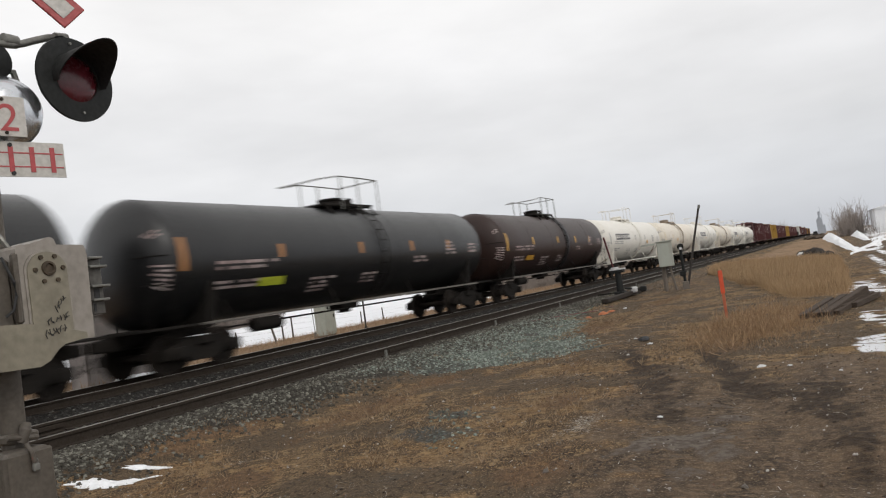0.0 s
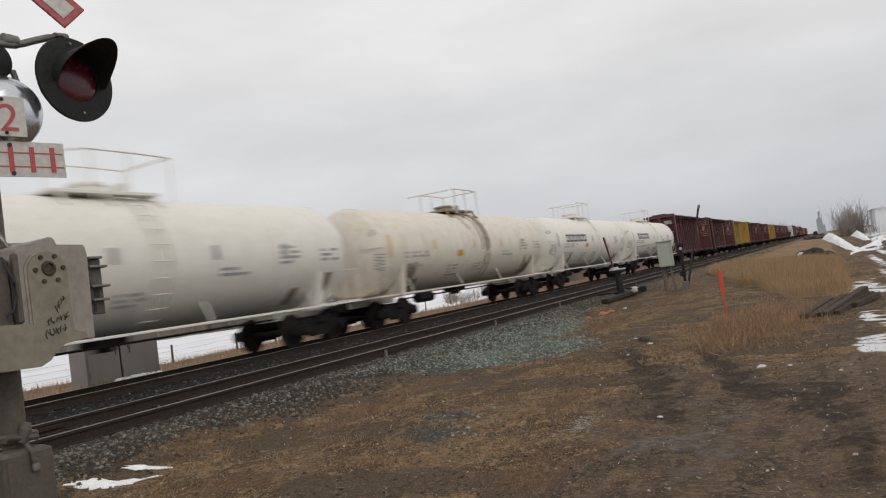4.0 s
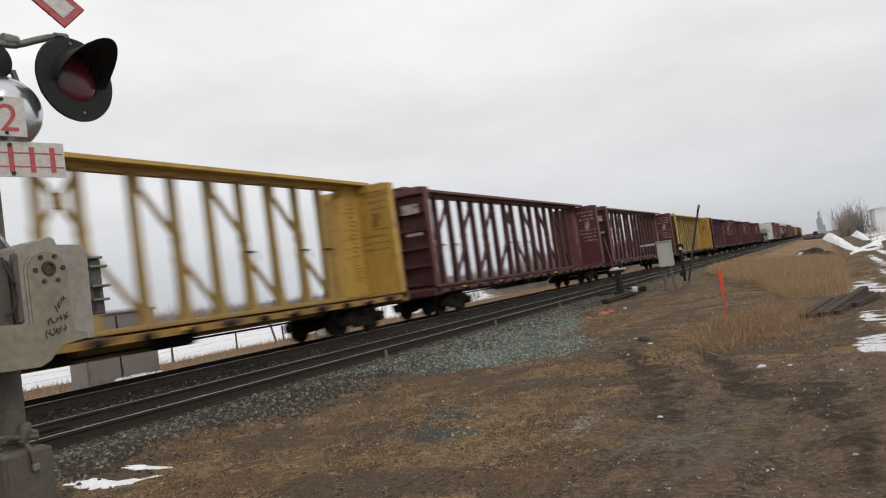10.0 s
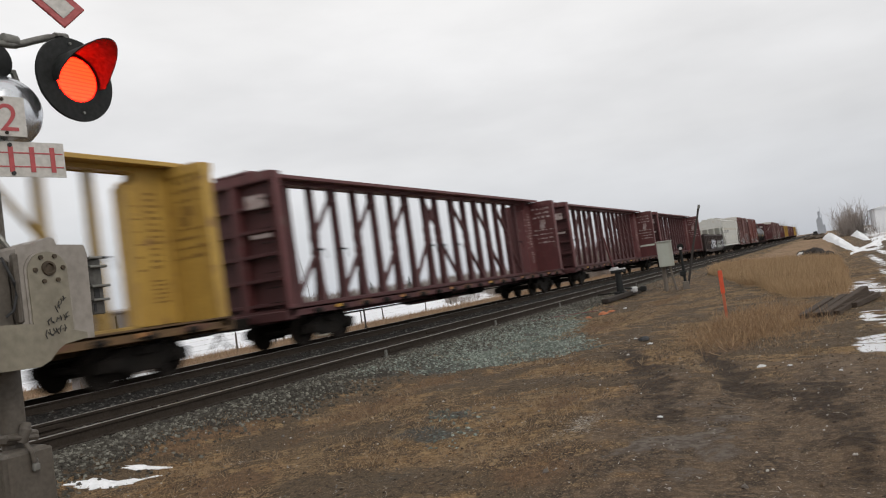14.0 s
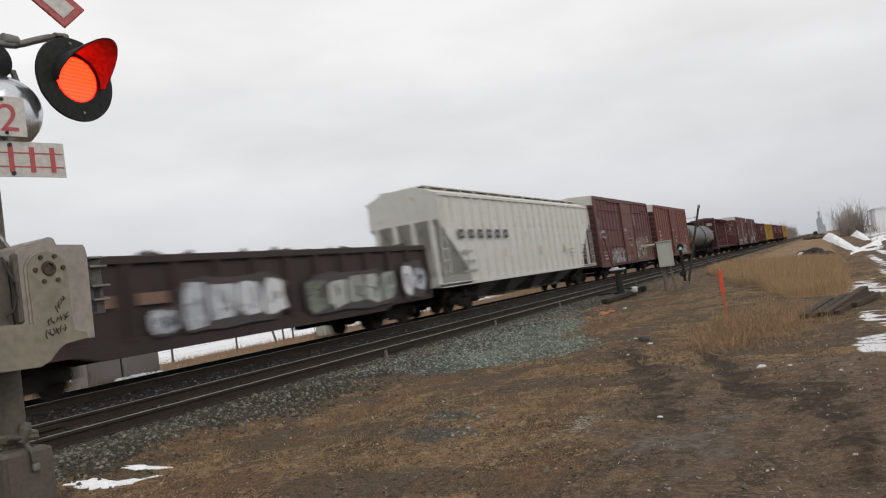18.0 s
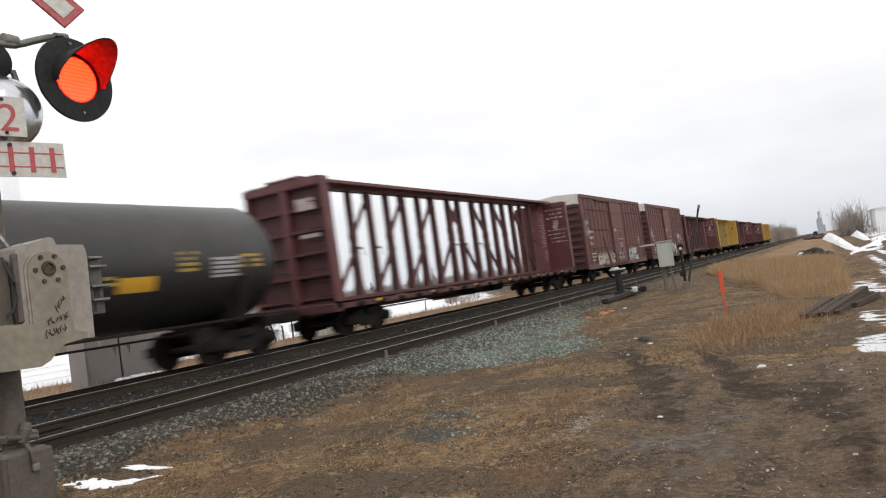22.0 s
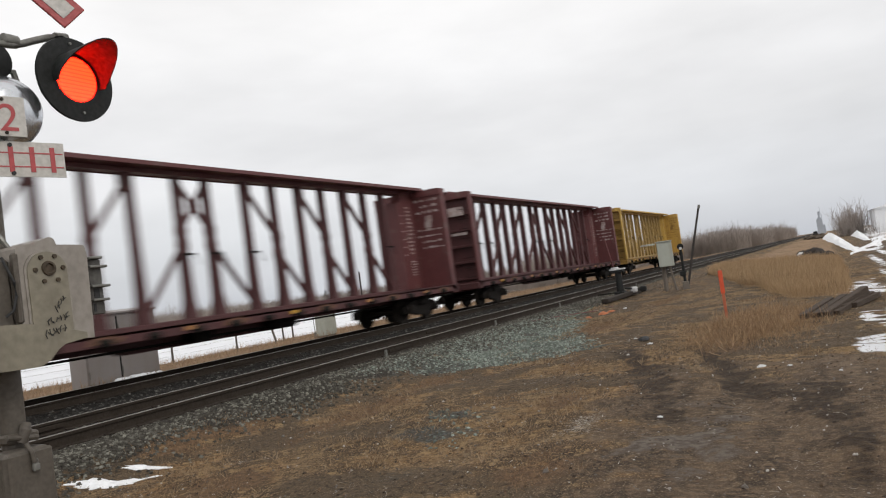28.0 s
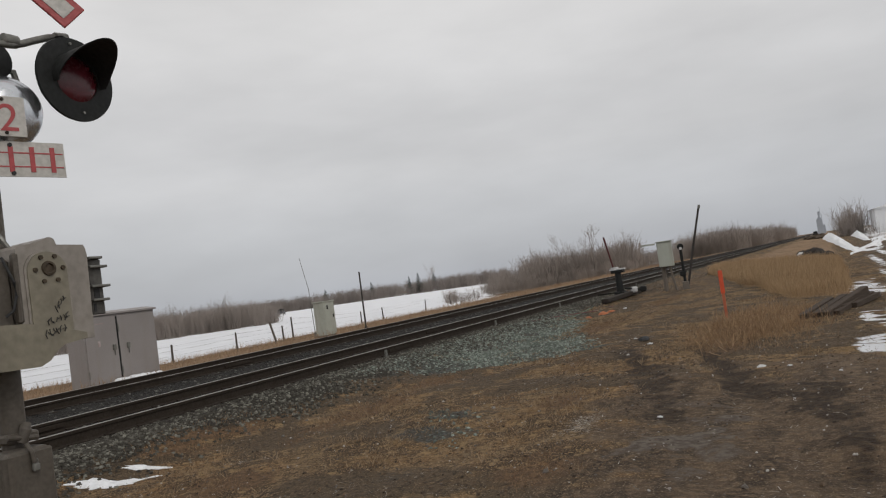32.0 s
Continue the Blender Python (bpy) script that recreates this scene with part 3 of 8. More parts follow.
def mask_mud(x, y):
    road = (1 - smooth(1.5, 3.1, y - 0.14 * (x - 6) + 0.9 * (fractal(x * 0.7, y * 0.7, 71) - 0.5))) * (1 - smooth(8.8, 12.6, x + 0.5 * y)) * 0.9
    far_road = np.exp(-((y + 2.3 + 0.012 * x) / 1.5) ** 2) * smooth(10, 16, x)
    apron = 0.6 * smooth(23, 32, x) * (1 - smooth(46, 60, x)) * smooth(3.2, 4.6, y) * (1 - smooth(8, 8.5, y))
    return np.clip(np.maximum(np.maximum(road, far_road), apron), 0, 1)


def mask_track(x, y):
    """Tyre tracks pressed into the wet dirt."""
    a = np.exp(-((y - 2.1 - 0.32 * (x - 9)) / 0.34) ** 2) * (1 - smooth(12.6, 14.2, x)) * smooth(6.6, 8.2, x) * 0.62
    b = np.exp(-((y - 1.10 - 0.275 * (x - 9)) / 0.17) ** 2) * (1 - smooth(11.6, 13.4, x)) * smooth(8.2, 8.9, x)
    c = np.exp(-((y - 0.55 - 0.40 * (x - 8.2)) / 0.20) ** 2) * (1 - smooth(8.6, 9.4, x)) * smooth(6.4, 7.4, x)
    d = np.exp(-((y - 0.1 - 0.12 * (x - 7)) / 0.22) ** 2) * (1 - smooth(8.4, 9.6, x)) * smooth(4.6, 6.0, x) * 0.6
    return np.clip(np.maximum(np.maximum(a, b), np.maximum(c * 0.8, d)) * 0.85, 0, 1)


def mask_red(x, y):
    """Patches where the turf is thicker and foxy brown."""
    out = 0.0
    for cx, cy, lx, ly, top in ((7.3, 7.35, 1.7, 0.42, 1.0), (8.6, 5.95, 1.35, 0.42, 0.9), (10.8, 6.05, 1.0, 0.42, 1.0), (8.7, 3.1, 0.9, 0.32, 0.9), (5.75, 2.35, 0.7, 0.3, 0.85), (18.4, 5.5, 2.4, 0.55, 0.9),
                                (13.8, 1.7, 2.3, 0.6, 0.9), (5.2, 5.4, 0.7, 0.5, 0.75), (6.3, 4.3, 0.6, 0.3, 0.6), (11.4, 3.9, 1.2, 0.25, 0.6), (25.5, 5.2, 3.5, 0.5, 0.7)):
        out = np.maximum(out, top * np.exp(-(((x - cx) / lx) ** 2 + ((y - cy) / ly) ** 2)))
    return out * (0.55 + 0.75 * fractal(x * 1.3, y * 1.9, 83))


def mask_ice(x, y):
    """Thin old snow and ice left along the edge of the road."""
    out = 0.0
    for cx, cy, lx, ly, top in ((21.9, -0.68, 3.0, 0.34, 0.80), (15.1, -0.40, 0.75, 0.10, 0.85), (11.7, -0.38, 0.95, 0.30, 0.72), (14.0, -0.85, 3.0, 0.3, 0.5), (27.5, -1.45, 3.2, 0.16, 0.72), (38, -1.75, 7, 0.20, 0.72), (46, -2.5, 8, 0.25, 0.66)):
        out = np.maximum(out, top * np.exp(-(((x - cx) / lx) ** 4 + ((y - cy) / ly) ** 4)))
    return out


def mask_tan(x, y):
    strip = smooth(16.3, 17.2, y) * (1 - smooth(33, 38, y + 3 * fractal(x * 0.1, y * 0.1, 4)))
    verge = smooth(0, 3.5, x - 18.6 - 0.9 * (y + 0.3) - 3.6 * np.maximum(y - 1.1, 0) + 3 * (fractal(x * 0.4, y * 0.8, 43) - 0.5)) * (1 - 0.4 * smooth(42, 52, x - y)) * smooth(-0.5, 0.2, y + 0.35 * fractal(x * 0.5, y, 41)) * (1 - smooth(6.2, 6.9, y))
    return np.clip(np.maximum(strip, verge), 0, 1)


def build_ground():
    xs = spaced([(-2500, -400, 300), (-400, -60, 40), (-60, -4, 3), (-4, 30, 0.22), (30, 70, 0.6), (70, 200, 4), (200, 600, 25), (600, 3000, 240)])
    ys = spaced([(-2500, -300, 300), (-300, -40, 26), (-40, -6, 2), (-6, 17, 0.2), (17, 46, 0.8), (46, 120, 6), (120, 500, 40), (500, 3000, 250)])
    gx, gy = np.meshgrid(xs, ys, indexing="ij")
    gz = height(gx, gy)
    nx, ny = gx.shape
    i = np.arange(nx * ny).reshape(nx, ny)
    f = np.stack([i[:-1, :-1], i[1:, :-1], i[1:, 1:], i[:-1, 1:]], -1).reshape(-1, 4)
    me = bpy.data.meshes.new("ground")
    me.from_pydata(np.stack([gx, gy, gz], -1).reshape(-1, 3).tolist(), [], f.tolist())
    me.materials.append(M_GROUND)
    me.shade_smooth()
    bed = smooth(7.9, 8.4, gy) * (1 - smooth(15.6, 16.3, gy))
    snow = smooth(39.5, 43, gy + 2.5 * fractal(gx * 0.08, gy * 0.08, 9)) * (1 - smooth(270, 300, gy)) * smooth(0.33, 0.47, gy / np.maximum(gx, 1.0) + 0.25 * (fractal(gx * 0.05, gy * 0.05, 13) - 0.5))
    snow = np.maximum(snow, smooth(200, 215, gx) * (1 - smooth(380, 420, gx)) * smooth(0.19, 0.205, gy / np.maximum(gx, 1.0)) * (1 - smooth(0.25, 0.27, gy / np.maximum(gx, 1.0))))
    snow = np.maximum(snow, smooth(-3.2, -5.5, gy) * 0.6 * (1 - smooth(300, 400, gx)))
    for name, vals in (("gravel", mask_gravel(gx, gy)), ("shoulder", mask_shoulder(gx, gy)), ("mud", mask_mud(gx, gy)), ("track", np.minimum(mask_track(gx, gy) * 1.4, 1.0)), ("ice", mask_ice(gx, gy)), ("red", mask_red(gx, gy)), ("bare", 0.72 * (1 - np.clip((fractal(gx * 0.8, gy * 0.8, 12) - 0.36) * 4.5, 0, 1))), ("dry", 0.62 * np.exp(-(((gx - 6.8) / 1.1) ** 2 + ((gy - 1.35) / 0.5) ** 2))), ("bed", bed), ("snow", snow), ("tan", mask_tan(gx, gy))):
        me.attributes.new(name, "FLOAT", "POINT").data.foreach_set("value", np.ascontiguousarray(vals, dtype=np.float32).ravel())
    return tagged(new("ground", me), "rough ground of dry turf, mud, gravel and snow beside the tracks", "ground", kind="structure")


build_ground()


def rail_mesh(x0, x1, anchors):
    """A flat-bottomed rail: foot, web and head, with its anchors along the foot."""
    prof = [(-0.070, -0.17), (0.070, -0.17), (0.070, -0.16), (0.012, -0.145), (0.010, -0.045), (0.035, -0.036), (0.036, -0.006), (0.030, -0.001),
            (-0.030, -0.001), (-0.036, -0.006), (-0.035, -0.036), (-0.010, -0.045), (-0.012, -0.145), (-0.070, -0.16)]
    g = Geo().slab(prof, x0, x1, "yz")
    for x in anchors:
        g.box(x - 0.02, x + 0.02, -0.085, 0.085, -0.172, -0.148)
    return g


TIE = Geo().box(-0.11, 0.11, -1.10, 1.10, -0.36, -0.175, c=0.012).mesh("tie", M_TIE)
for tag, cy, first in (("track_near", NEAR_C, "the siding"), ("track_far", FAR_C, "the main line")):
    track = thing(tag, "railway track of rusty steel rails on creosoted timber ties", "railway track", pose(0, cy, 0), "tracks", "structure")
    for side in (-1, 1):
        rail = part("rail", rail_mesh(-80, 1500, [k * 0.52 + 0.3 for k in range(0, 110)]), M_RAIL, track, m=pose(0, side * GAUGE / 2, 0))
        part("rail_head", Geo().box(-80, 1500, -0.024, 0.024, -0.001, 0.004), M_RAILTOP, rail, "bright worn running surface")
        for k in range(4):
            part("joint_bar", Geo().box(-0.45, 0.45, -0.036, 0.036, -0.12, -0.05, c=0.01), M_RAIL, rail, m=pose(11.9 * k + 4.4 + side * 2.2, 0, 0))
    rnd = random.Random(tag)
    for k in range(150):
        part("tie", TIE, M_TIE, track, m=pose(-2 + k * 0.52 + rnd.uniform(-0.03, 0.03), rnd.uniform(-0.04, 0.04), rnd.uniform(-0.012, 0.01), 0, 0, rnd.uniform(-1.5, 1.5)))
    far = Geo()
    for k in range(520):
        x = 76 + k * 0.52
        far.box(x - 0.11, x + 0.11, -1.28, 1.28, -0.36, -0.18)
    tagged(part("far_ties", far, M_TIE, track), kind="stuff")

# small steel brackets that stand against the near rail
for k, x in enumerate((13.3, 19.1, 24.7, 36.2)):
    br = thing("rail_bracket", "pale steel bracket standing against the rail", "bracket", pose(x, NEAR_C - GAUGE / 2 - 0.16, 0), "rail brackets")
    part("upright", Geo().box(-0.035, 0.035, -0.02, 0.02, -0.30, -0.03, c=0.006), M_GALV, br)
    part("foot_plate", Geo().box(-0.05, 0.14, -0.06, 0.06, -0.33, -0.29, c=0.006), M_GALV, br)


def scatter(name, material, base_v, base_f, xyz, size, seed, label, category, lean=1.0):
    """Many copies of one small shape, turned and sized at random, in one mesh."""
    r = np.random.RandomState(seed)
    k, nv = len(xyz), len(base_v)
    a = r.uniform(0, 2 * np.pi, k)
    b = r.uniform(-0.6, 0.6, k) * lean
    bv = np.asarray(base_v, float)[None] * (1 + r.uniform(-0.25, 0.25, (k, nv, 3)) * (lean > 0.5)) * np.asarray(size).reshape(k, -1, 1)
    x = bv[..., 0] * np.cos(b)[:, None] + bv[..., 2] * np.sin(b)[:, None]
    z = -bv[..., 0] * np.sin(b)[:, None] + bv[..., 2] * np.cos(b)[:, None]
    y = bv[..., 1]
    v = np.stack([x * np.cos(a)[:, None] - y * np.sin(a)[:, None], x * np.sin(a)[:, None] + y * np.cos(a)[:, None], z], -1) + np.asarray(xyz)[:, None]
    f = np.asarray(base_f)[None] + (np.arange(k) * nv)[:, None, None]
    me = bpy.data.meshes.new(name)
    me.from_pydata(v.reshape(-1, 3).tolist(), [], f.reshape(-1, f.shape[-1]).tolist())
    me.materials.append(material)
    return tagged(new(name, me), label, category, kind="stuff")


CHIP_V = [(-1, -1, -0.6), (1, -0.9, -0.7), (0.9, 1, -0.6), (-1, 0.9, -0.5), (-0.6, -0.7, 0.7), (0.7, -0.5, 0.6), (0.5, 0.8, 0.8), (-0.8, 0.5, 0.5)]
CHIP_F = [(0, 3, 2, 1), (4, 5, 6, 7), (0, 1, 5, 4), (1, 2, 6, 5), (2, 3, 7, 6), (3, 0, 4, 7)]
R = np.random.RandomState(5)
M_TUSSOCK = mat("pale_tussock_straw", (0.20, 0.125, 0.066), (0.105, 0.064, 0.034), rough=0.9, bump=0.0, scale=1.5, each=(0.42, 0.315, 0.20), lo=0.3)


def throw(n, x0, x1, y0, y1, power=1.6, keep=None):
    """Random places, denser towards x0."""
    x = x0 + (x1 - x0) * R.uniform(0, 1, n) ** power
    y = R.uniform(y0, y1, n)
    if keep is not None:
        ok = R.uniform(0, 1, n) < keep(x, y)
        x, y = x[ok], y[ok]
    return x, y


x, y = throw(30000, 3.0, 55, 6.7, 8.55, 1.6, lambda x, y: np.clip(mask_shoulder(x, y) * 1.3 + smooth(7.9, 8.2, y) + 0.06, 0, 1))
scatter("ballast_stones", M_STONE, CHIP_V, CHIP_F, np.stack([x, y, height(x, y) + 0.005], -1), R.uniform(0.011, 0.026, len(x)), 2,
        "crushed grey ballast stones on the track's shoulder", "ballast")
bx_, by_ = [], []
for n, y0, y1 in ((5500, 8.8, 10.05), (8000, 10.3, 13.3), (3000, 13.5, 14.8)):
    x, y = throw(n, 3.0, 55, y0, y1)
    bx_.append(x)
    by_.append(y)
x, y = np.concatenate(bx_), np.concatenate(by_)
scatter("track_ballast", M_STONE_DARK, CHIP_V, CHIP_F, np.stack([x, y, height(x, y) + 0.005], -1), R.uniform(0.011, 0.028, len(x)), 12,
        "dark ballast stones between the rails", "ballast")
x, y = throw(82000, 5.2, 30, 2.6, 8.0, 1.1, lambda x, y: np.clip(mask_gravel(x, y) * 1.25 - 0.30, 0, 1))
scatter("loose_gravel", M_GRAVEL, CHIP_V, CHIP_F, np.stack([x, y, height(x, y)], -1), R.uniform(0.009, 0.026, len(x)), 3,
        "loose grey-green gravel spread beside the track", "gravel")
x, y = throw(3800, 3.4, 26, -3, 7.5, 1.0)
scatter("scattered_pebbles", M_PEBBLE, CHIP_V, CHIP_F, np.stack([x, y, height(x, y)], -1), R.uniform(0.004, 0.011, len(x)) * (1 + (R.uniform(0, 1, len(x)) > 0.99) * 1.3), 4,
        "pale pebbles and bits strewn over the dirt", "pebbles")

STEM_V = [(-0.008, 0, 0), (0.008, 0, 0), (0.045, 0.01, 0.55), (0.11, 0.03, 1.0)]
BLADE_V = [(-0.03, 0, 0), (0.03, 0, 0), (0.05, 0.02, 0.5), (0.12, 0.04, 1.0)]
BLADE_F = [(0, 1, 2), (1, 3, 2)]


def turf_keep(x, y):
    return np.clip((fractal(x * 0.8, y * 0.8, 12) - 0.40) * 4.5, 0.02, 1) * np.clip(1.1 - mask_mud(x, y) * 1.3 - mask_gravel(x, y) * 1.1 - mask_shoulder(x, y) * 1.2, 0, 1)


x, y = throw(260000, 3.2, 32, -2.5, 8.0, 1.25, turf_keep)
scatter("dry_grass", M_GRASS, BLADE_V, BLADE_F, np.stack([x, y, height(x, y) - 0.01], -1), R.uniform(0.015, 0.055, len(x)), 6,
        "short dry straw-coloured grass on the dirt", "grass", lean=2.4)
# thicker tussocks of straw, flattened by the snow
cx, cy = throw(1500, 3.6, 22, -1.5, 7.9, 1.2, turf_keep)
x = np.repeat(cx, 40) + R.normal(0, 0.10, len(cx) * 40)
y = np.repeat(cy, 40) + R.normal(0, 0.08, len(cx) * 40)
scatter("straw_tussocks", M_TUSSOCK, BLADE_V, BLADE_F, np.stack([x, y, height(x, y) - 0.01], -1), R.uniform(0.05, 0.13, len(x)), 16,
        "flattened tussocks of pale straw on the dirt", "grass", lean=2.5)
x, y = throw(300000, 19, 62, -1.0, 7.2, 1.0, lambda x, y: np.clip(mask_tan(x, y) * 1.4 - 0.3, 0, 1) * (1 - smooth(40, 50, x - y)))
scatter("tall_grass", M_GRASS_TALL, STEM_V, BLADE_F, np.stack([x, y, height(x, y) - 0.02], -1), R.uniform(0.25, 0.66, len(x)) * (0.6 + 0.6 * fractal(x * 0.3, y * 0.5, 31)) * (0.75 + 0.25 * smooth(0, 2, y)) * np.clip(mask_tan(x, y) * 1.3, 0.35, 1), 7,
        "tall tan winter grass beside the track", "grass", lean=1.1)
x, y = throw(52000, 8, 130, 17.0, 41, 1.2, lambda x, y: np.clip(1.2 - smooth(20, 40, y), 0.12, 1))
scatter("verge_grass", M_VERGE, STEM_V, BLADE_F, np.stack([x, y, height(x, y) - 0.02], -1), R.uniform(0.18, 0.5, len(x)), 8,
        "tan winter grass between the track and the snowy field", "grass", lean=0.8)
M_CLUMP = mat("tan_weed_stalks", (0.27, 0.165, 0.085), (0.17, 0.095, 0.05), rough=0.9, bump=0.0, scale=1.2, mix=0.9, each=(0.42, 0.29, 0.17), lo=0.2)
x, y = throw(90000, 11.5, 22, 0.0, 3.6, 1.0, lambda x, y: np.exp(-(((x - 15.3) / 2.1) ** 2 + ((y - 1.5) / 0.72) ** 2)) * np.clip((fractal(x * 1.1, y * 1.6, 61) - 0.3) * 4, 0.1, 1))
scatter("weed_clump", M_CLUMP, STEM_V, BLADE_F, np.stack([x, y, height(x, y) - 0.02], -1), R.uniform(0.06, 0.30, len(x)), 9,
        "reddish dry weeds round the orange marker", "weeds", lean=1.9)

x, y = throw(210000, 4.0, 30, 0.5, 8.0, 1.1, lambda x, y: np.clip(mask_red(x, y) * 1.5 - 0.25, 0, 1) * (1 - 0.8 * mask_shoulder(x, y)))
scatter("foxy_turf", M_WEED, BLADE_V, BLADE_F, np.stack([x, y, height(x, y) - 0.01], -1), R.uniform(0.02, 0.10, len(x)), 19,
        "thicker patches of foxy brown dead grass", "grass", lean=2.0)

# broken clods and bits of straw over the dirt
M_CLOD = mat("dark_clods", (0.048, 0.031, 0.020), (0.032, 0.021, 0.014), rough=0.95, bump=0.2, each=(0.16, 0.105, 0.062), lo=0.3)
x, y = throw(8000, 3.6, 24, -2.5, 7.0, 1.2, lambda x, y: np.clip((fractal(x * 1.4, y * 1.4, 51) - 0.42) * 6, 0.03, 1) * (1 - mask_gravel(x, y)))
scatter("dirt_clods", M_CLOD, CHIP_V, CHIP_F, np.stack([x, y, height(x, y)], -1), R.uniform(0.004, 0.016, len(x)), 21, "dark clods of earth on the trampled dirt", "dirt")
M_CHAFF = mat("bleached_straw", (0.34, 0.29, 0.23), (0.22, 0.18, 0.135), rough=0.9, bump=0.0, each=(0.66, 0.62, 0.56), lo=0.3)
cx, cy = throw(300, 3.8, 16, -1.0, 7.6, 1.1)
x = np.concatenate([np.repeat(cx, 7) + R.normal(0, 0.09, len(cx) * 7), R.normal(7.15, 0.24, 520)])
y = np.concatenate([np.repeat(cy, 7) + R.normal(0, 0.07, len(cx) * 7), R.normal(2.42, 0.085, 520)])
FLAT_V = [(-1, -0.05, 0.02), (1, -0.07, 0.05), (1, 0.07, 0.05), (-1, 0.05, 0.02)]
scatter("straw_litter", M_CHAFF, FLAT_V, [(0, 1, 2, 3)], np.stack([x, y, height(x, y) + 0.012], -1), R.uniform(0.008, 0.032, len(x)), 22, "bleached bits of straw and chips on the dirt", "straw", lean=0.35)

# ---------------------------------------------------------------- rolling stock
WHEEL_R = 0.457
TRAIN = []


def wheelset_mesh():
    g = Geo()
    for s in (-1, 1):
        m = Matrix.Translation((0, s * 0.755, 0)) @ Matrix.Rotation(s * math.pi / 2, 4, "Z")
        g.lathe([(-0.09, 0.12), (-0.09, 0.40), (-0.07, 0.48), (-0.05, WHEEL_R), (0.06, WHEEL_R - 0.006), (0.06, 0.40), (0.02, 0.37), (0.015, 0.20), (0.09, 0.16), (0.09, 0.08)], 24, m)
        for k in range(3):
            a = 2.1 * k + 0.4
            g.box(-0.05, 0.05, s * 0.755 - 0.02, s * 0.755 + 0.03, 0.24, 0.33, m=Matrix.Rotation(a, 4, "Y"))
    g.tube([(0, -1.08, 0), (0, 1.08, 0)], 0.085, 10)
    return g.mesh("wheelset", M_WHEEL, True)


def truck_mesh():
    g = Geo()
    arch = [(-1.20, 0.36), (-1.20, 0.58), (-0.95, 0.64), (-0.55, 0.76), (0.55, 0.76), (0.95, 0.64), (1.20, 0.58), (1.20, 0.36), (0.98, 0.33),
            (0.66, 0.44), (0.42, 0.24), (-0.42, 0.24), (-0.66, 0.44), (-0.98, 0.33)]
    for s in (-1, 1):
        g.slab(arch, s * 0.93, s * 1.10)
        for x in (-0.864, 0.864):
            g.box(x - 0.19, x + 0.19, s * 0.90, s * 1.16, 0.32, 0.60, c=0.03)
            g.lathe([(-0.1, 0.14), (0.1, 0.14), (0.12, 0.09)], 14, Matrix.Translation((x, s * 1.14, WHEEL_R)) @ Matrix.Rotation(s * math.pi / 2, 4, "Z"))
        for x in (-0.24, 0.0, 0.24):
            g.tube([(x, s * 1.02, 0.30), (x, s * 1.02, 0.60)], 0.085, 8)
    g.box(-0.22, 0.22, -1.2, 1.2, 0.58, 0.78, c=0.03)
    g.tube([(0, 0, 0.75), (0, 0, 0.92)], 0.2, 14)
    for x in (-0.5, 0.5):
        g.box(x - 0.06, x + 0.06, -0.95, 0.95, 0.34, 0.44)
    return g.mesh("truck", M_TRUCK, True)


def coupler_mesh(reach):
    """A draft box with its knuckle and a hanging air hose, pointing along +x."""
    g = Geo().box(-0.9, reach - 0.32, -0.16, 0.16, 0.70, 1.0, c=0.02)
    g.box(reach - 0.34, reach - 0.02, -0.13, 0.10, 0.72, 0.98, c=0.04).box(reach - 0.14, reach + 0.03, 0.06, 0.17, 0.72, 0.98, c=0.03)
    g.tube([(reach - 0.35, -0.35, 0.72), (reach - 0.2, -0.36, 0.45), (reach - 0.02, -0.33, 0.34)], 0.028, 6)
    return g.mesh("coupler", M_TRUCK, True)


TRUCK, WHEELSET = truck_mesh(), wheelset_mesh()


def running_gear(car, centre, half, pitch):
    """Two trucks with their wheelsets and the couplers of a car."""
    cp = coupler_mesh(pitch / 2 - half)
    for s in (-1, 1):
        t = part("truck", TRUCK, None, car, "grimy cast-steel truck", m=pose(s * centre, 0, 0))
        for w in (-0.864, 0.864):
            part("wheelset", WHEELSET, None, t, "dark steel wheels on their axle", m=pose(w, 0, WHEEL_R))
        part("coupler", cp, None, car, "dark steel coupler", m=pose(s * half, 0, 0, 0, 0, 0 if s > 0 else 180))


def bars(g, x0, z0, rows, y, wid, h, gap, seed):
    """Rows of little raised bars that stand for unreadable stencilling."""
    rnd = random.Random(seed)
    for k in range(rows):
        x = x0 + rnd.uniform(0, 0.08)
        end = x0 + wid * rnd.uniform(0.6, 1.0)
        while x < end:
            w = rnd.uniform(0.10, 0.32)
            g.box(x, min(x + w, end + 0.05), y - 0.003, y + 0.003, z0 - k * (h + gap), z0 - k * (h + gap) + h * rnd.uniform(0.75, 1))
            x += w + 0.05
    return g


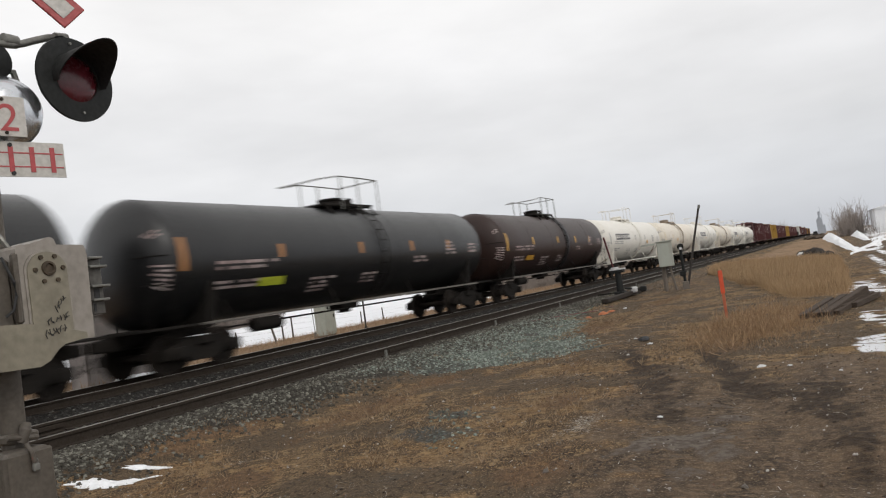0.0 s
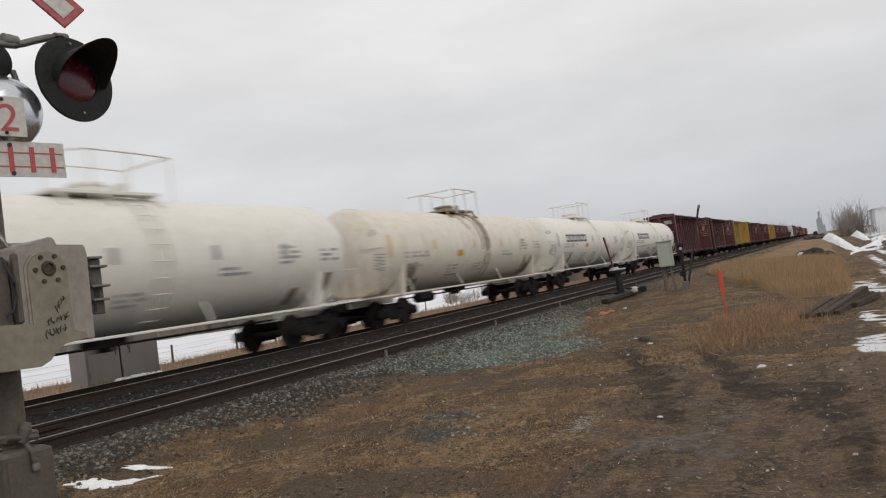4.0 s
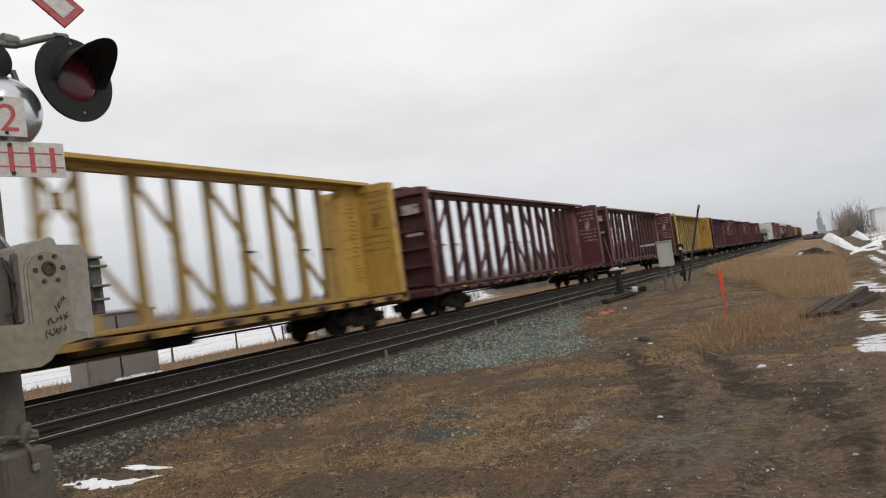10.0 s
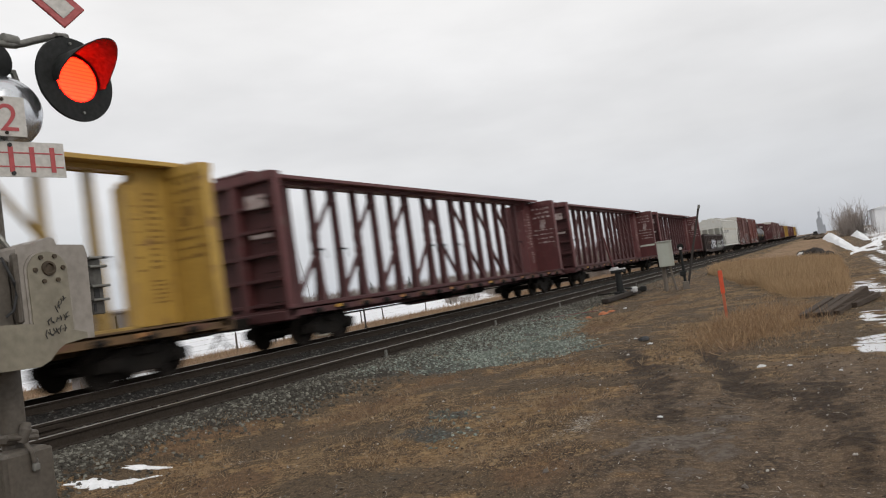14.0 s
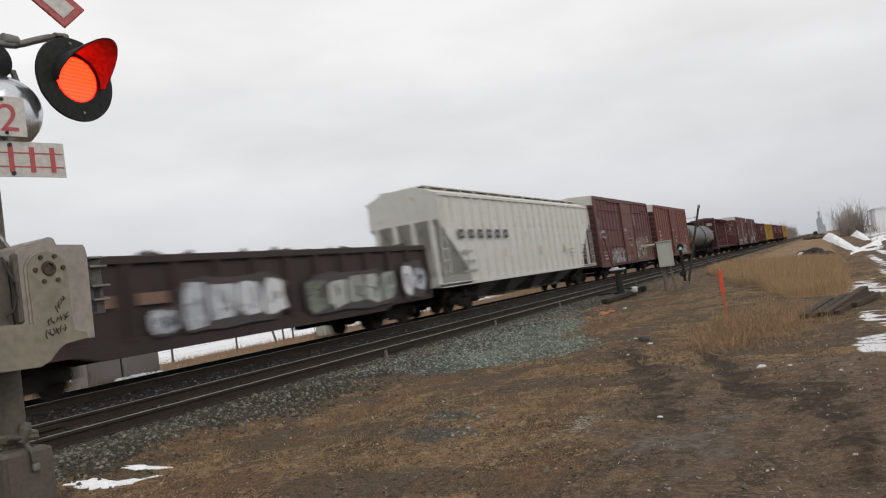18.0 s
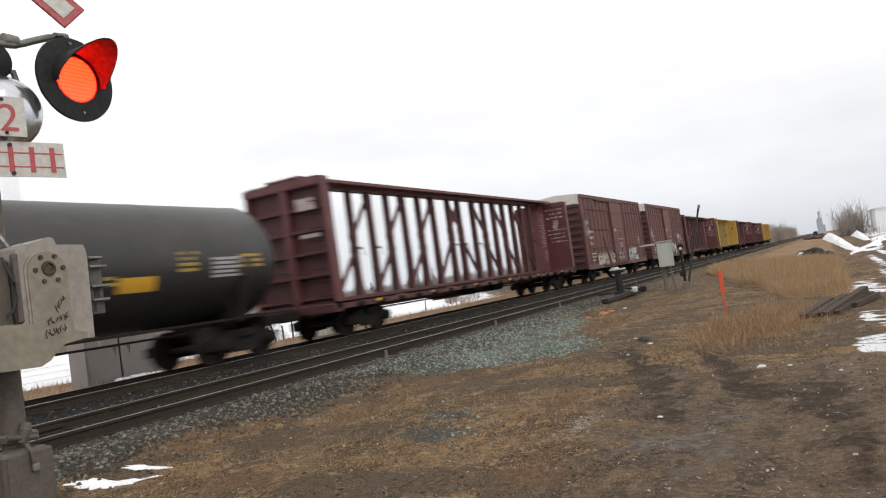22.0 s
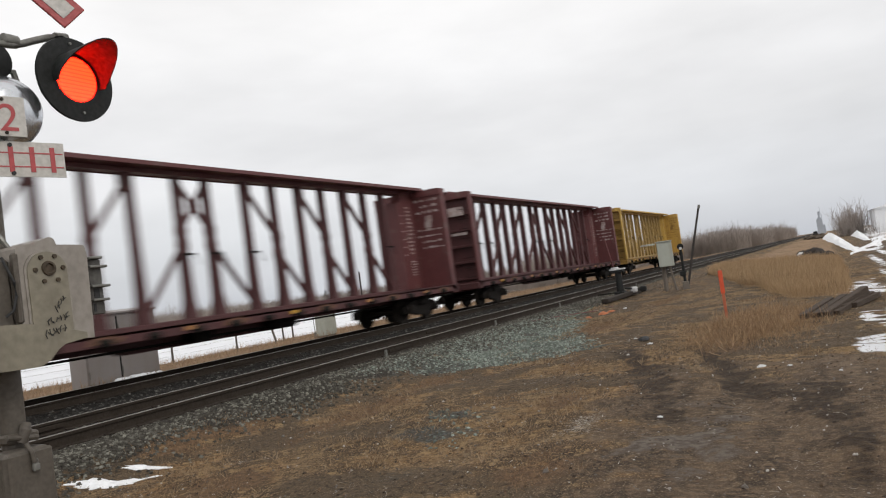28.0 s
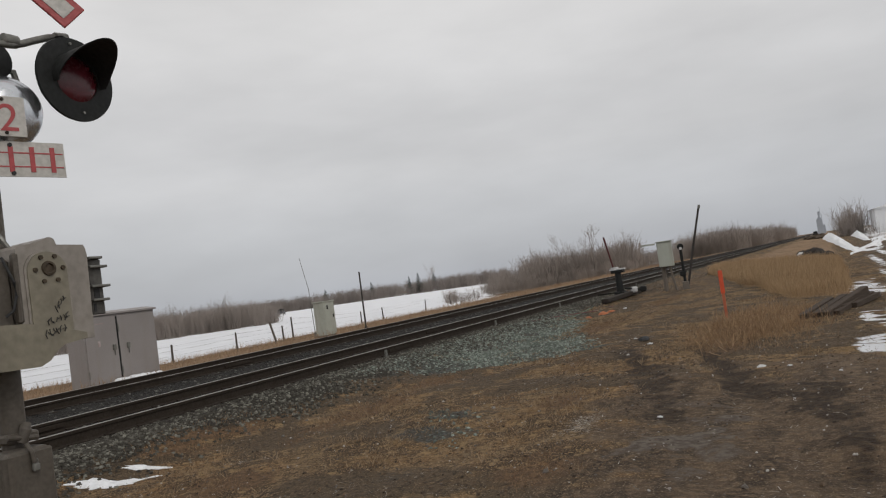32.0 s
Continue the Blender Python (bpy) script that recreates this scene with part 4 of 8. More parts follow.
def graffiti(car, x0, x1, a, b, y, light, seed, backed=True, ground=None):
    """A row of overlapping sprayed letter shapes without meaning, outlined, on a sprayed cloud."""
    rr = random.Random(seed)
    mid, half = (a + b) / 2, (b - a) / 2

    def cloud(cx, cz, rx, rz, n, rough):
        pts = []
        for k in range(n):
            t = 2 * math.pi * k / n
            q = 1 - rough + 2 * rough * rr.random()
            pts.append((cx + rx * q * abs(math.cos(t)) ** 0.5 * math.copysign(1, math.cos(t)), cz + rz * q * abs(math.sin(t)) ** 0.5 * math.copysign(1, math.sin(t))))
        return pts
    part("graffiti_ground", Geo().slab(cloud((x0 + x1) / 2, mid, (x1 - x0) / 2, half, 34, 0.10), y + 0.02, y - 0.002), ground or (M_TAG_DARK if backed else M_TAG_WORN), car, "sprayed ground of the graffiti")
    n = max(2, int((x1 - x0) / 0.78))
    for k in range(n):
        cx = x0 + (x1 - x0) * (k + 0.5) / n
        cz, rx, rz = mid + rr.uniform(-0.10, 0.10) * half, (x1 - x0) / n * rr.uniform(0.46, 0.60), half * rr.uniform(0.66, 0.90)
        shape = cloud(cx, cz, rx, rz, rr.choice((7, 8, 9, 11)), 0.20)
        lift = 0.0016 * (k % 2)
        part("graffiti_outline", Geo().slab(shape, y + 0.01, y - 0.0045 - lift), M_TAG_DARK, car, "dark outline of the sprayed shape" if k == 0 else "")
        inner = [(cx + (u - cx) * 0.86, cz + (w - cz) * 0.90) for u, w in shape]
        fill = part("graffiti", Geo().slab(inner, y + 0.01, y - 0.0062 - lift), light, car, "patch of sprayed graffiti without legible words" if k == 0 else "")
        for i in (0, 1, 0, 1):
            u, w = cx + rr.uniform(-0.45, 0.45) * rx, cz + rr.uniform(-0.35, 0.35) * rz
            t = rr.uniform(-0.5, 0.5) if i else rr.uniform(1.1, 1.9)
            r = rr.uniform(0.22, 0.42) * (rz if i == 0 else rx)
            part("stroke", Geo().bar((u - r * math.cos(t), y - 0.0105, w - r * math.sin(t)), (u + r * math.cos(t), y - 0.0105, w + r * math.sin(t)), 0.003, rr.uniform(0.04, 0.09), (0, 1, 0)), M_TAG_PALE if i else M_TAG_DARK, fill)


LCB, PCB = 22.73, 24.885


def centerbeam(paint, inner, dirty, label, ink, seed):
    """A lumber flat car: deck, bulkheads at both ends, and a truss along its middle."""
    car = thing("centerbeam_flatcar", label, "freight car", group="lumber cars of the train")
    rnd = random.Random(seed)
    h, w = LCB / 2, 1.48
    deck = Geo().box(-h + 0.2, h - 0.2, -0.35, 0.35, 0.74, 1.08).box(-h, h, -w, w, 1.04, 1.12)
    for k in range(17):
        x = -h + 0.7 + k * (LCB - 1.4) / 16
        deck.box(x - 0.06, x + 0.06, -w + 0.05, w - 0.05, 0.92, 1.06)
    deck.slab([(-3.2, 0.75), (3.2, 0.75), (2.6, 0.58), (-2.6, 0.58)], -0.14, 0.14)
    part("deck", deck, dirty, car)
    for s in (-1, 1):
        sill = Geo().box(-h, h, s * w, s * (w - 0.10), 0.90, 1.11, c=0.01).box(-h, h, s * (w + 0.02), s * (w - 0.16), 1.09, 1.13).box(-h, h, s * (w + 0.02), s * (w - 0.2), 0.88, 0.91)
        side_sill = part("side_sill", sill, dirty, car, "grimy side sill")
        winch = Geo().box(-0.13, 0.13, s * (w + 0.07), s * (w - 0.02), 0.86, 1.02, c=0.02).tube([(-0.16, s * (w + 0.04), 0.94), (0.16, s * (w + 0.04), 0.94)], 0.05, 8).mesh("winch", M_TRUCK)
        for k in range(18):
            part("winch", winch, M_TRUCK, side_sill, "dark tie-down winch" if k == 0 else "", m=pose(-h + 1.2 + k * (LCB - 2.4) / 17, 0, 0))
        for k in range(6):
            x = -h + 2.0 + k * 3.6
            part("reflector", Geo().box(x, x + 0.26, s * (w + 0.072), s * (w + 0.078), 0.95, 1.04), M_REFLECT_OLD if k % 3 else M_REFLECT, side_sill, "yellow reflective patch")
            part("rust_patch", Geo().slab([(x + 1.2, 0.92), (x + 1.9, 0.91), (x + 2.1, 1.0), (x + 1.7, 1.07), (x + 1.3, 1.05)], s * (w + 0.0), s * (w + 0.026)), M_RUSTY, side_sill, "bare rusty patch")
    # bulkheads with ribs on their outer side
    bulk = Geo().box(-0.08, -0.03, -w + 0.02, w - 0.02, 1.12, 4.62)
    rung = Geo().tube([(-0.34, -w + 0.14, 0), (-0.34, -w + 0.56, 0)], 0.012, 5).mesh("ladder_rung", M_TRUCK)
    rib = Geo().box(-0.27, -0.06, -w + 0.1, w - 0.1, 0.0, 0.09, c=0.008).mesh("rib", dirty)
    for s in (-1, 1):
        bulk.box(-0.30, 0.0, s * w, s * (w - 0.11), 0.95, 4.74, c=0.015)
    bulk.box(-0.30, -0.02, -0.11, 0.11, 1.12, 4.66)
    bulk.slab([(-w - 0.005, 4.58), (w + 0.005, 4.58), (w + 0.005, 4.79), (w - 0.25, 4.83), (0.25 - w, 4.83), (-w - 0.005, 4.79)], -0.32, 0.01, "yz")
    bulk = bulk.mesh("bulkhead", paint)
    for s in (-1, 1):
        b = part("bulkhead", bulk, paint, car, "ribbed bulkhead across the car's end", m=pose(s * (h - 0.33), 0, 0, 0, 0, 0 if s < 0 else 180))
        part("grime_panel", Geo().box(-0.086, -0.081, -w + 0.12, w - 0.12, 1.12, 4.6), dirty, b, "grimy sheet of the end")
        for k in range(6):
            part("rib", rib, dirty, b, m=pose(0, 0, 1.22 + k * 0.665))
        for k in range(8):
            part("ladder_rung", rung, M_TRUCK, b, m=pose(0, 0, 1.3 + k * 0.4))
    if ink == 1:
        for y0, z0, z1 in ((-1.15, 3.86, 4.22), (-1.2, 3.05, 3.16)):
            part("end_stencil", Geo().box(-h + 0.005, -h - 0.004, y0, y0 + 0.7, z0, z1), M_STENCIL, car, "pale patch stencilled on the end")
    for a in (-h - 0.1, h - 0.3):
        part("end_sill", Geo().box(a, a + 0.4, -w, w, 0.80, 1.06, c=0.02), dirty, car)
    # truss along the middle, under a broad flat top chord with turned-down edges
    chord = Geo().box(-h + 0.06, h - 0.06, -0.57, 0.57, 4.87, 4.93).box(-h + 0.3, h - 0.3, -0.12, 0.12, 4.76, 4.872)
    for s in (-1, 1):
        chord.box(-h + 0.05, h - 0.05, s * 0.60, s * 0.555, 4.835, 4.945, c=0.01)
    part("top_chord", chord, paint, car, "broad flat top chord")
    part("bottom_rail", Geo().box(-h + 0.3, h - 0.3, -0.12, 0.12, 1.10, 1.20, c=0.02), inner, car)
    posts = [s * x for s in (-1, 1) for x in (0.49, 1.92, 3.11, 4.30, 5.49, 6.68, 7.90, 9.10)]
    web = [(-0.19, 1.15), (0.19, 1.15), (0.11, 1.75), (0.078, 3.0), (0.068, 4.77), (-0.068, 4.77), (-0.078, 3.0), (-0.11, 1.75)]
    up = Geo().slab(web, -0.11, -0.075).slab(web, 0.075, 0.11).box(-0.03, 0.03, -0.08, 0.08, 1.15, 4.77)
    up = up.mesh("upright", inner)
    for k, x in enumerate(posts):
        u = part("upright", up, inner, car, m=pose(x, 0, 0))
        if rnd.random() < 0.3:
            part("cable_hook", Geo().box(-0.2, 0.2, -0.2, -0.16, 2.75, 2.80).tube([(0.15, -0.18, 2.78), (0.28, -0.18, 2.68), (0.33, -0.18, 2.5)], 0.012, 5), M_TRUCK, u)
    # braces reach over two bays: each stops at a small plate above and below the middle of the upright between
    for s in (-1, 1):
        for foot, node, head in ((9.10, 7.90, 6.68), (6.68, 5.49, 4.30), (4.30, 3.11, 1.92), (1.92, 0.49, -0.49)):
            a, c, d = s * foot, s * node, s * head
            z = 1.3 + 3.32 * (c - a) / (d - a)
            inner_pair = head < 0
            br = Geo().bar((a, 0, 1.3), (c, 0, z - 0.24), 0.12, 0.09)
            br.bar((c, 0, z + (0.12 if inner_pair else 0.24)), (d, 0, 4.66), 0.10 if inner_pair else 0.12, 0.09)
            g = s * 0.01
            if not inner_pair:
                br.slab([(d + g, 4.76), (d + s * 0.24, 4.76), (d + s * 0.24, 4.36), (d + g, 4.30)], -0.07, 0.07)
            for m in (z - 0.24, z + (0.12 if inner_pair else 0.24)):
                br.slab([(c - 0.085, m - 0.17), (c + 0.085, m - 0.17), (c + 0.115, m), (c + 0.085, m + 0.17), (c - 0.085, m + 0.17), (c - 0.115, m)], -0.115, 0.115)
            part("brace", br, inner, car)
    cross_z = 4.02
    part("cross_plate", Geo().slab([(-0.10, cross_z - 0.16), (0.10, cross_z - 0.16), (0.13, cross_z), (0.10, cross_z + 0.16), (-0.10, cross_z + 0.16), (-0.13, cross_z)], -0.07, 0.07), dirty, car, "small plate where the two middle braces cross")
    # closed panel at the trailing end
    panel = Geo().slab([(h - 1.48, 1.15), (h - 0.31, 1.15), (h - 0.31, 4.865), (h - 1.08, 4.865), (h - 1.16, 4.55), (h - 1.28, 4.44), (h - 1.48, 4.40)], -0.20, 0.20)
    pn = part("end_panel", panel, paint, car, "closed steel panel at the car's trailing end")
    rib2 = Geo().box(0, 0.08, -0.225, 0.225, 1.15, 4.38, c=0.01).mesh("stiffener", paint)
    for x in (h - 1.485, h - 0.45):
        part("stiffener", rib2, paint, pn, m=pose(x, 0, 0))
    if ink:
        st = bars(Geo(), h - 1.36, 3.9, 6, -0.206, 0.20, 0.06, 0.24, seed)
        st = bars(st, h - 0.98, 4.2, 13, -0.206, 0.42, 0.075, 0.07, seed + 1)
        st = bars(st, h - 0.98, 2.15, 6, -0.206, 0.40, 0.05, 0.05, seed + 2)
        tagged(part("stencilling", st, M_STENCIL if ink == 1 else M_STENCIL_TAN, pn, "rows of small stencilled marks"), kind="stuff")
        # the inner face of the trailing bulkhead carries lettering too
        y, g = -1.35, Geo()
        for k in range(9):
            z = 4.4 - k * 0.225
            a = y + rnd.uniform(0, 0.15)
            end = y + rnd.uniform(0.7, 1.15)
            if k in (3, 4):
                g.box(h - 0.309, h - 0.303, a + 0.35, a + 0.62, z - 0.12, z + 0.12)
                continue
            while a < end:
                d = rnd.uniform(0.06, 0.2)
                g.box(h - 0.309, h - 0.303, a, a + d, z, z + rnd.uniform(0.04, 0.10))
                a += d + rnd.uniform(0.03, 0.12)
        tagged(part("bulkhead_stencil", g, M_STENCIL if ink == 1 else M_STENCIL_TAN, car, "white stencilling inside the bulkhead"), kind="stuff")
    # brake gear under the deck
    under = Geo().tube([(1.6, -0.55, 0.74), (2.7, -0.55, 0.74)], 0.15, 12).box(-1.2, -0.6, -0.8, -0.4, 0.62, 0.88, c=0.03).tube([(-8, -0.5, 0.7), (8, -0.5, 0.7)], 0.03, 6)
    part("brake_gear", under, M_TRUCK, car)
    running_gear(car, 9.15, h, PCB)
    return car


TANK_R, TANK_Z = 1.52, 2.57


def tank_patch(g, x0, x1, a0, a1, lift=0.006, n=6):
    """A thin curved plate on the tank's side that faces the camera's side of the track; angles in degrees above its middle."""
    r = TANK_R + lift
    p = [((x, -r * math.cos(radians(a0 + (a1 - a0) * i / n)), TANK_Z + r * math.sin(radians(a0 + (a1 - a0) * i / n)))) for x in (x0, x1) for i in range(n + 1)]
    return g.add(p, [(i, i + 1, i + n + 2, i + n + 1) for i in range(n)])


def tank_car(paint, label, straight, pitch, dark, lettered, bandx=None, seed=0, light_sill=False):
    """A tank car: domed shell, saddles, walkway platform with rails, ladders, and its running gear."""
    car = thing("tank_car", label, "tank car", group="tank cars of the train")
    rnd = random.Random(seed)
    h = straight / 2
    head = [(0.62 * math.sin(a), TANK_R * math.cos(a)) for a in [math.pi / 2 * k / 7 for k in range(8)]]
    prof = [(-h - d, max(r, 0.02)) for d, r in reversed(head)] + [(x, TANK_R) for x in np.linspace(-h, h, 9)[1:-1]] + [(h + d, max(r, 0.02)) for d, r in head]
    shell = part("tank", Geo().lathe(prof, 48, Matrix.Translation((0, 0, TANK_Z))), paint, car, soft=True)
    for x in np.linspace(-h, h, 6):
        seams = Geo().lathe([(x - 0.02, TANK_R + 0.001), (x - 0.012, TANK_R + 0.007), (x + 0.012, TANK_R + 0.007), (x + 0.02, TANK_R + 0.001)], 40, Matrix.Translation((0, 0, TANK_Z)), True)
        part("weld_seam", seams, paint, shell)
    if bandx is not None:
        part("band", Geo().lathe([(bandx, TANK_R + 0.004), (bandx, TANK_R + 0.03), (bandx + 0.55, TANK_R + 0.03), (bandx + 0.55, TANK_R + 0.004)], 40, Matrix.Translation((0, 0, TANK_Z)), True), M_TANK_BAND, shell, "dark band round the tank", True)
    metal = paint if not dark else M_TRUCK
    # platform, manway and rails on top
    top = TANK_Z + TANK_R
    plat = Geo().box(-1.25, 1.45, -0.75, 0.75, top - 0.02, top + 0.06, c=0.01)
    for x in (-1.1, 0, 1.3):
        for s in (-1, 1):
            plat.bar((x, s * 0.7, top), (x, s * 0.95, top - 0.32), 0.06)
    part("platform", plat, M_STAIN_DARK if paint is M_TANK_CREAM else metal, car)
    man = Geo().lathe([(0, 0.36), (0.22, 0.36), (0.26, 0.40), (0.32, 0.40), (0.36, 0.1)], 20, Matrix.Translation((0.1, 0, top)) @ Matrix.Rotation(-math.pi / 2, 4, "Y"))
    for k in range(4):
        man.tube([(0.75 + 0.16 * (k % 2), -0.25 + 0.25 * (k // 2), top), (0.75 + 0.16 * (k % 2), -0.25 + 0.25 * (k // 2), top + 0.34)], 0.06, 8)
    part("manway", man, M_STAIN if paint is M_TANK_CREAM else metal, car, soft=True)
    if paint is M_TANK_CREAM:
        for k in range(9):
            x = rnd.uniform(-0.9, 1.3)
            part("drip_stain", tank_patch(Geo(), x, x + rnd.uniform(0.05, 0.2), rnd.uniform(-35, 40), 78, 0.003 + 0.0004 * k, 10), M_STAIN, shell, "brown drip stain")
    guard = M_GALV if dark else paint
    for s in (-1, 1):
        part("platform_rail", Geo().tube([(-1.45, s * 0.8, top + 0.76), (-0.4, s * 0.8, top + 0.92), (0.9, s * 0.8, top + 0.92), (1.8, s * 0.8, top + 0.90)], 0.022, 6), guard, car, "thin steel guard rail", True)
        for x in (-0.35, 0.6, 1.78):
            part("rail_post", Geo().tube([(x, s * 0.8, top - 0.15), (x, s * 0.8, top + 0.90)], 0.022, 6), guard, car, "", True)
    for x, z in ((-1.45, 0.76), (1.8, 0.90)):
        part("end_rail", Geo().tube([(x, -0.8, top + z), (x, 0.8, top + z)], 0.022, 6), guard, car, "", True)
    ladder = Geo()
    for s in (-1, 1):
        for x in (0.35, 0.75):
            pts = [(x, s * (TANK_R + 0.09) * math.cos(radians(a)), TANK_Z + (TANK_R + 0.09) * math.sin(radians(a))) for a in range(-60, 76, 15)]
            ladder.tube(pts, 0.02, 5)
        for a in range(-55, 75, 13):
            y, z = s * (TANK_R + 0.09) * math.cos(radians(a)), TANK_Z + (TANK_R + 0.09) * math.sin(radians(a))
            ladder.tube([(0.35, y, z), (0.75, y, z)], 0.014, 5)
    part("ladder", ladder, M_STAIN if paint is M_TANK_CREAM else metal, car)
    if not dark:
        for s in (-1, 1):
            for k in range(6 if paint is M_TANK_CREAM else 3):
                x = s * (h - 1.55) + rnd.uniform(-0.9, 0.9)
                part("oily_stain", tank_patch(Geo(), x, x + rnd.uniform(0.1, 0.35), -62, rnd.uniform(-45, -18), 0.003 + 0.0004 * k, 6), M_STAIN_DARK, shell, "dark oily stain low on the tank")
    # saddles, stub sills and the long side rail
    for s in (-1, 1):
        c = s * (h - 1.05)
        sad = Geo().slab([(-1.25, 0.95), (1.25, 0.95), (1.42, 2.05), (1.0, 1.46), (0.5, 1.12), (-0.5, 1.12), (-1.0, 1.46), (-1.42, 2.05)], c - 0.12, c + 0.12, "yz")
        sad.box(c - 0.9 * s, s * (h + 0.72), -0.30, 0.30, 0.78, 1.10, c=0.02)
        part("saddle", sad, metal if dark else paint, car)
        plate = Geo().box(s * (h - 0.5), s * (h + 0.85), -1.42, 1.42, 1.02, 1.07)
        for y in (-1.38, 1.38):
            plate.tube([(s * (h + 0.1), y, 1.05), (s * (h + 0.1), y, 2.0), (s * (h + 0.8), y, 2.0), (s * (h + 0.8), y, 1.05)], 0.018, 5)
        part("end_platform", plate, M_TRUCK if dark else paint, car)
    for s in (-1, 1):
        part("side_rail", Geo().box(-h + 0.6, h - 0.6, s * 1.40, s * 1.47, 1.01, 1.07, c=0.01), (M_GRIME if dark and not light_sill else (M_TRUCK if dark else paint)), car, "long handrail bar along the side")
        for x in np.linspace(-h + 1.5, h - 1.5, 4):
            part("rail_strut", Geo().bar((x, s * 1.42, 1.05), (x, s * 1.2, 1.55), 0.04), metal, car)
    part("outlet", Geo().tube([(0.1, 0, 1.1), (0.1, 0, 0.72)], 0.22, 12).box(-0.35, 0.55, -0.3, 0.3, 0.86, 1.0, c=0.02).tube([(-h + 2, -0.4, 0.85), (h - 2, -0.4, 0.85)], 0.03, 6), M_TRUCK, car)
    brake = Geo().tube([(-h + 3.2, -0.5, 0.8), (-h + 4.3, -0.5, 0.8)], 0.18, 12)
    part("air_tank", brake, M_TRUCK, car, soft=True)
    # lettering as plain blocks
    if lettered:
        for k in range(6):
            x = -h * 0.785 + k * 0.645
            g = Geo()
            for u0, u1, a0, a1 in ((0, 0.13, -2, 14), (0.40, 0.53, -2, 14), (0.13, 0.40, 10, 14), (0.13, 0.40, -2, 2)):
                tank_patch(g, x + u0, x + u1, a0, a1)
            part("lettering_block", g, M_STENCIL_DARK, shell, "dark hollow block standing for a letter" if k == 0 else "")
    g = Geo()
    ink = (M_STENCIL if not light_sill else M_INK_YELLOW) if dark else M_STENCIL_GREY
    for x, a, n, w in ((-h * 0.85, -8, 2, 2.2), (-h * 0.86, -26, 2, 1.5), (-h * 0.39, -30, 4, 0.9), (-h * 0.07, -30, 3, 0.8), (h * 0.32, -14, 2, 0.8), (h * 0.62, 4, 4, 0.6), (h * 0.86, 0, 3, 0.7)):
        for k in range(n):
            q = x
            while q < x + w * rnd.uniform(0.7, 1):
                tank_patch(g, q, q + rnd.uniform(0.12, 0.4), a - k * 5, a - k * 5 + 2.8, 0.007, 2)
                q += rnd.uniform(0.3, 0.5)
    tagged(part("stencilling", g, ink, shell, "rows of small stencilled marks"), kind="stuff")
    for x in (-h * 0.99, -h * 0.57, -h * 0.10, h * 0.29, h * 0.63):
        if light_sill or lettered and -h * 0.82 < x < -h * 0.785 + 4.0:
            continue
        tape = tank_patch(Geo(), x, x + 0.19, -12 if x < -h * 0.8 else -4, 17 if x < -h * 0.8 else 9)
        part("reflective_strip", tape, M_REFLECT_OLD if dark == 1 else (M_REFLECT if dark and not light_sill else (M_TAPE_PALE if paint is M_TANK_CREAM else M_STENCIL_GREY)), shell, "upright reflective strip")
    pl = Geo()
    a = 3.4 if light_sill else -h * 0.66 if dark else (h * 0.36 if straight > 15 and lettered else -h * 0.30)
    tank_patch(pl, a, a + (0.95 if dark else 0.5), -26 if light_sill else -32 if dark else -15, -13 if light_sill else -23 if dark else -6)
    part("placard", pl, M_LIME if dark == 1 else M_REFLECT, shell, "small yellow placard")
    if light_sill:
        panel = Geo()
        for k in range(5):
            tank_patch(panel, 6.0, 6.9 - 0.1 * (k % 2), -2 - 4 * k, 0.6 - 4 * k, 0.007, 2)
        tagged(part("data_panel", panel, M_STENCIL_GREY, shell, "pale rows of a data panel"), kind="stuff")
    # stencilled rows and a grab rail on the domed head
    def on_head(a, p, lift=0.006):
        r = (TANK_R + lift) * math.cos(radians(a))
        return (-h - (0.62 + lift) * math.sin(radians(a)), -r * math.cos(radians(p)), TANK_Z + r * math.sin(radians(p)))
    rows = Geo()
    for a0, a1, p0, n in ((14, 40, -8, 6), (22, 44, 26, 2)):
        for k in range(n):
            p = p0 - k * 4.2
            end = a1 - rnd.uniform(0, 8)
            for c, d in ((a0, (a0 + end) / 2 - 1), ((a0 + end) / 2 + 1, end)):
                q = [on_head(c + (d - c) * i / 3, w) for w in (p, p + 2.0) for i in range(4)]
                rows.add(q, [(i, i + 1, i + 5, i + 4) for i in range(3)])
    tagged(part("head_stencilling", rows, ink, shell, "rows of small stencilled marks on the head"), kind="stuff")
    part("head_grab_rail", Geo().tube([on_head(18 + 5 * i, 2 + 0.3 * i, 0.06) for i in range(9)], 0.014, 6), metal, shell, "thin grab rail across the head", True)
    running_gear(car, h - 0.88, h + 0.62, pitch)
    return car


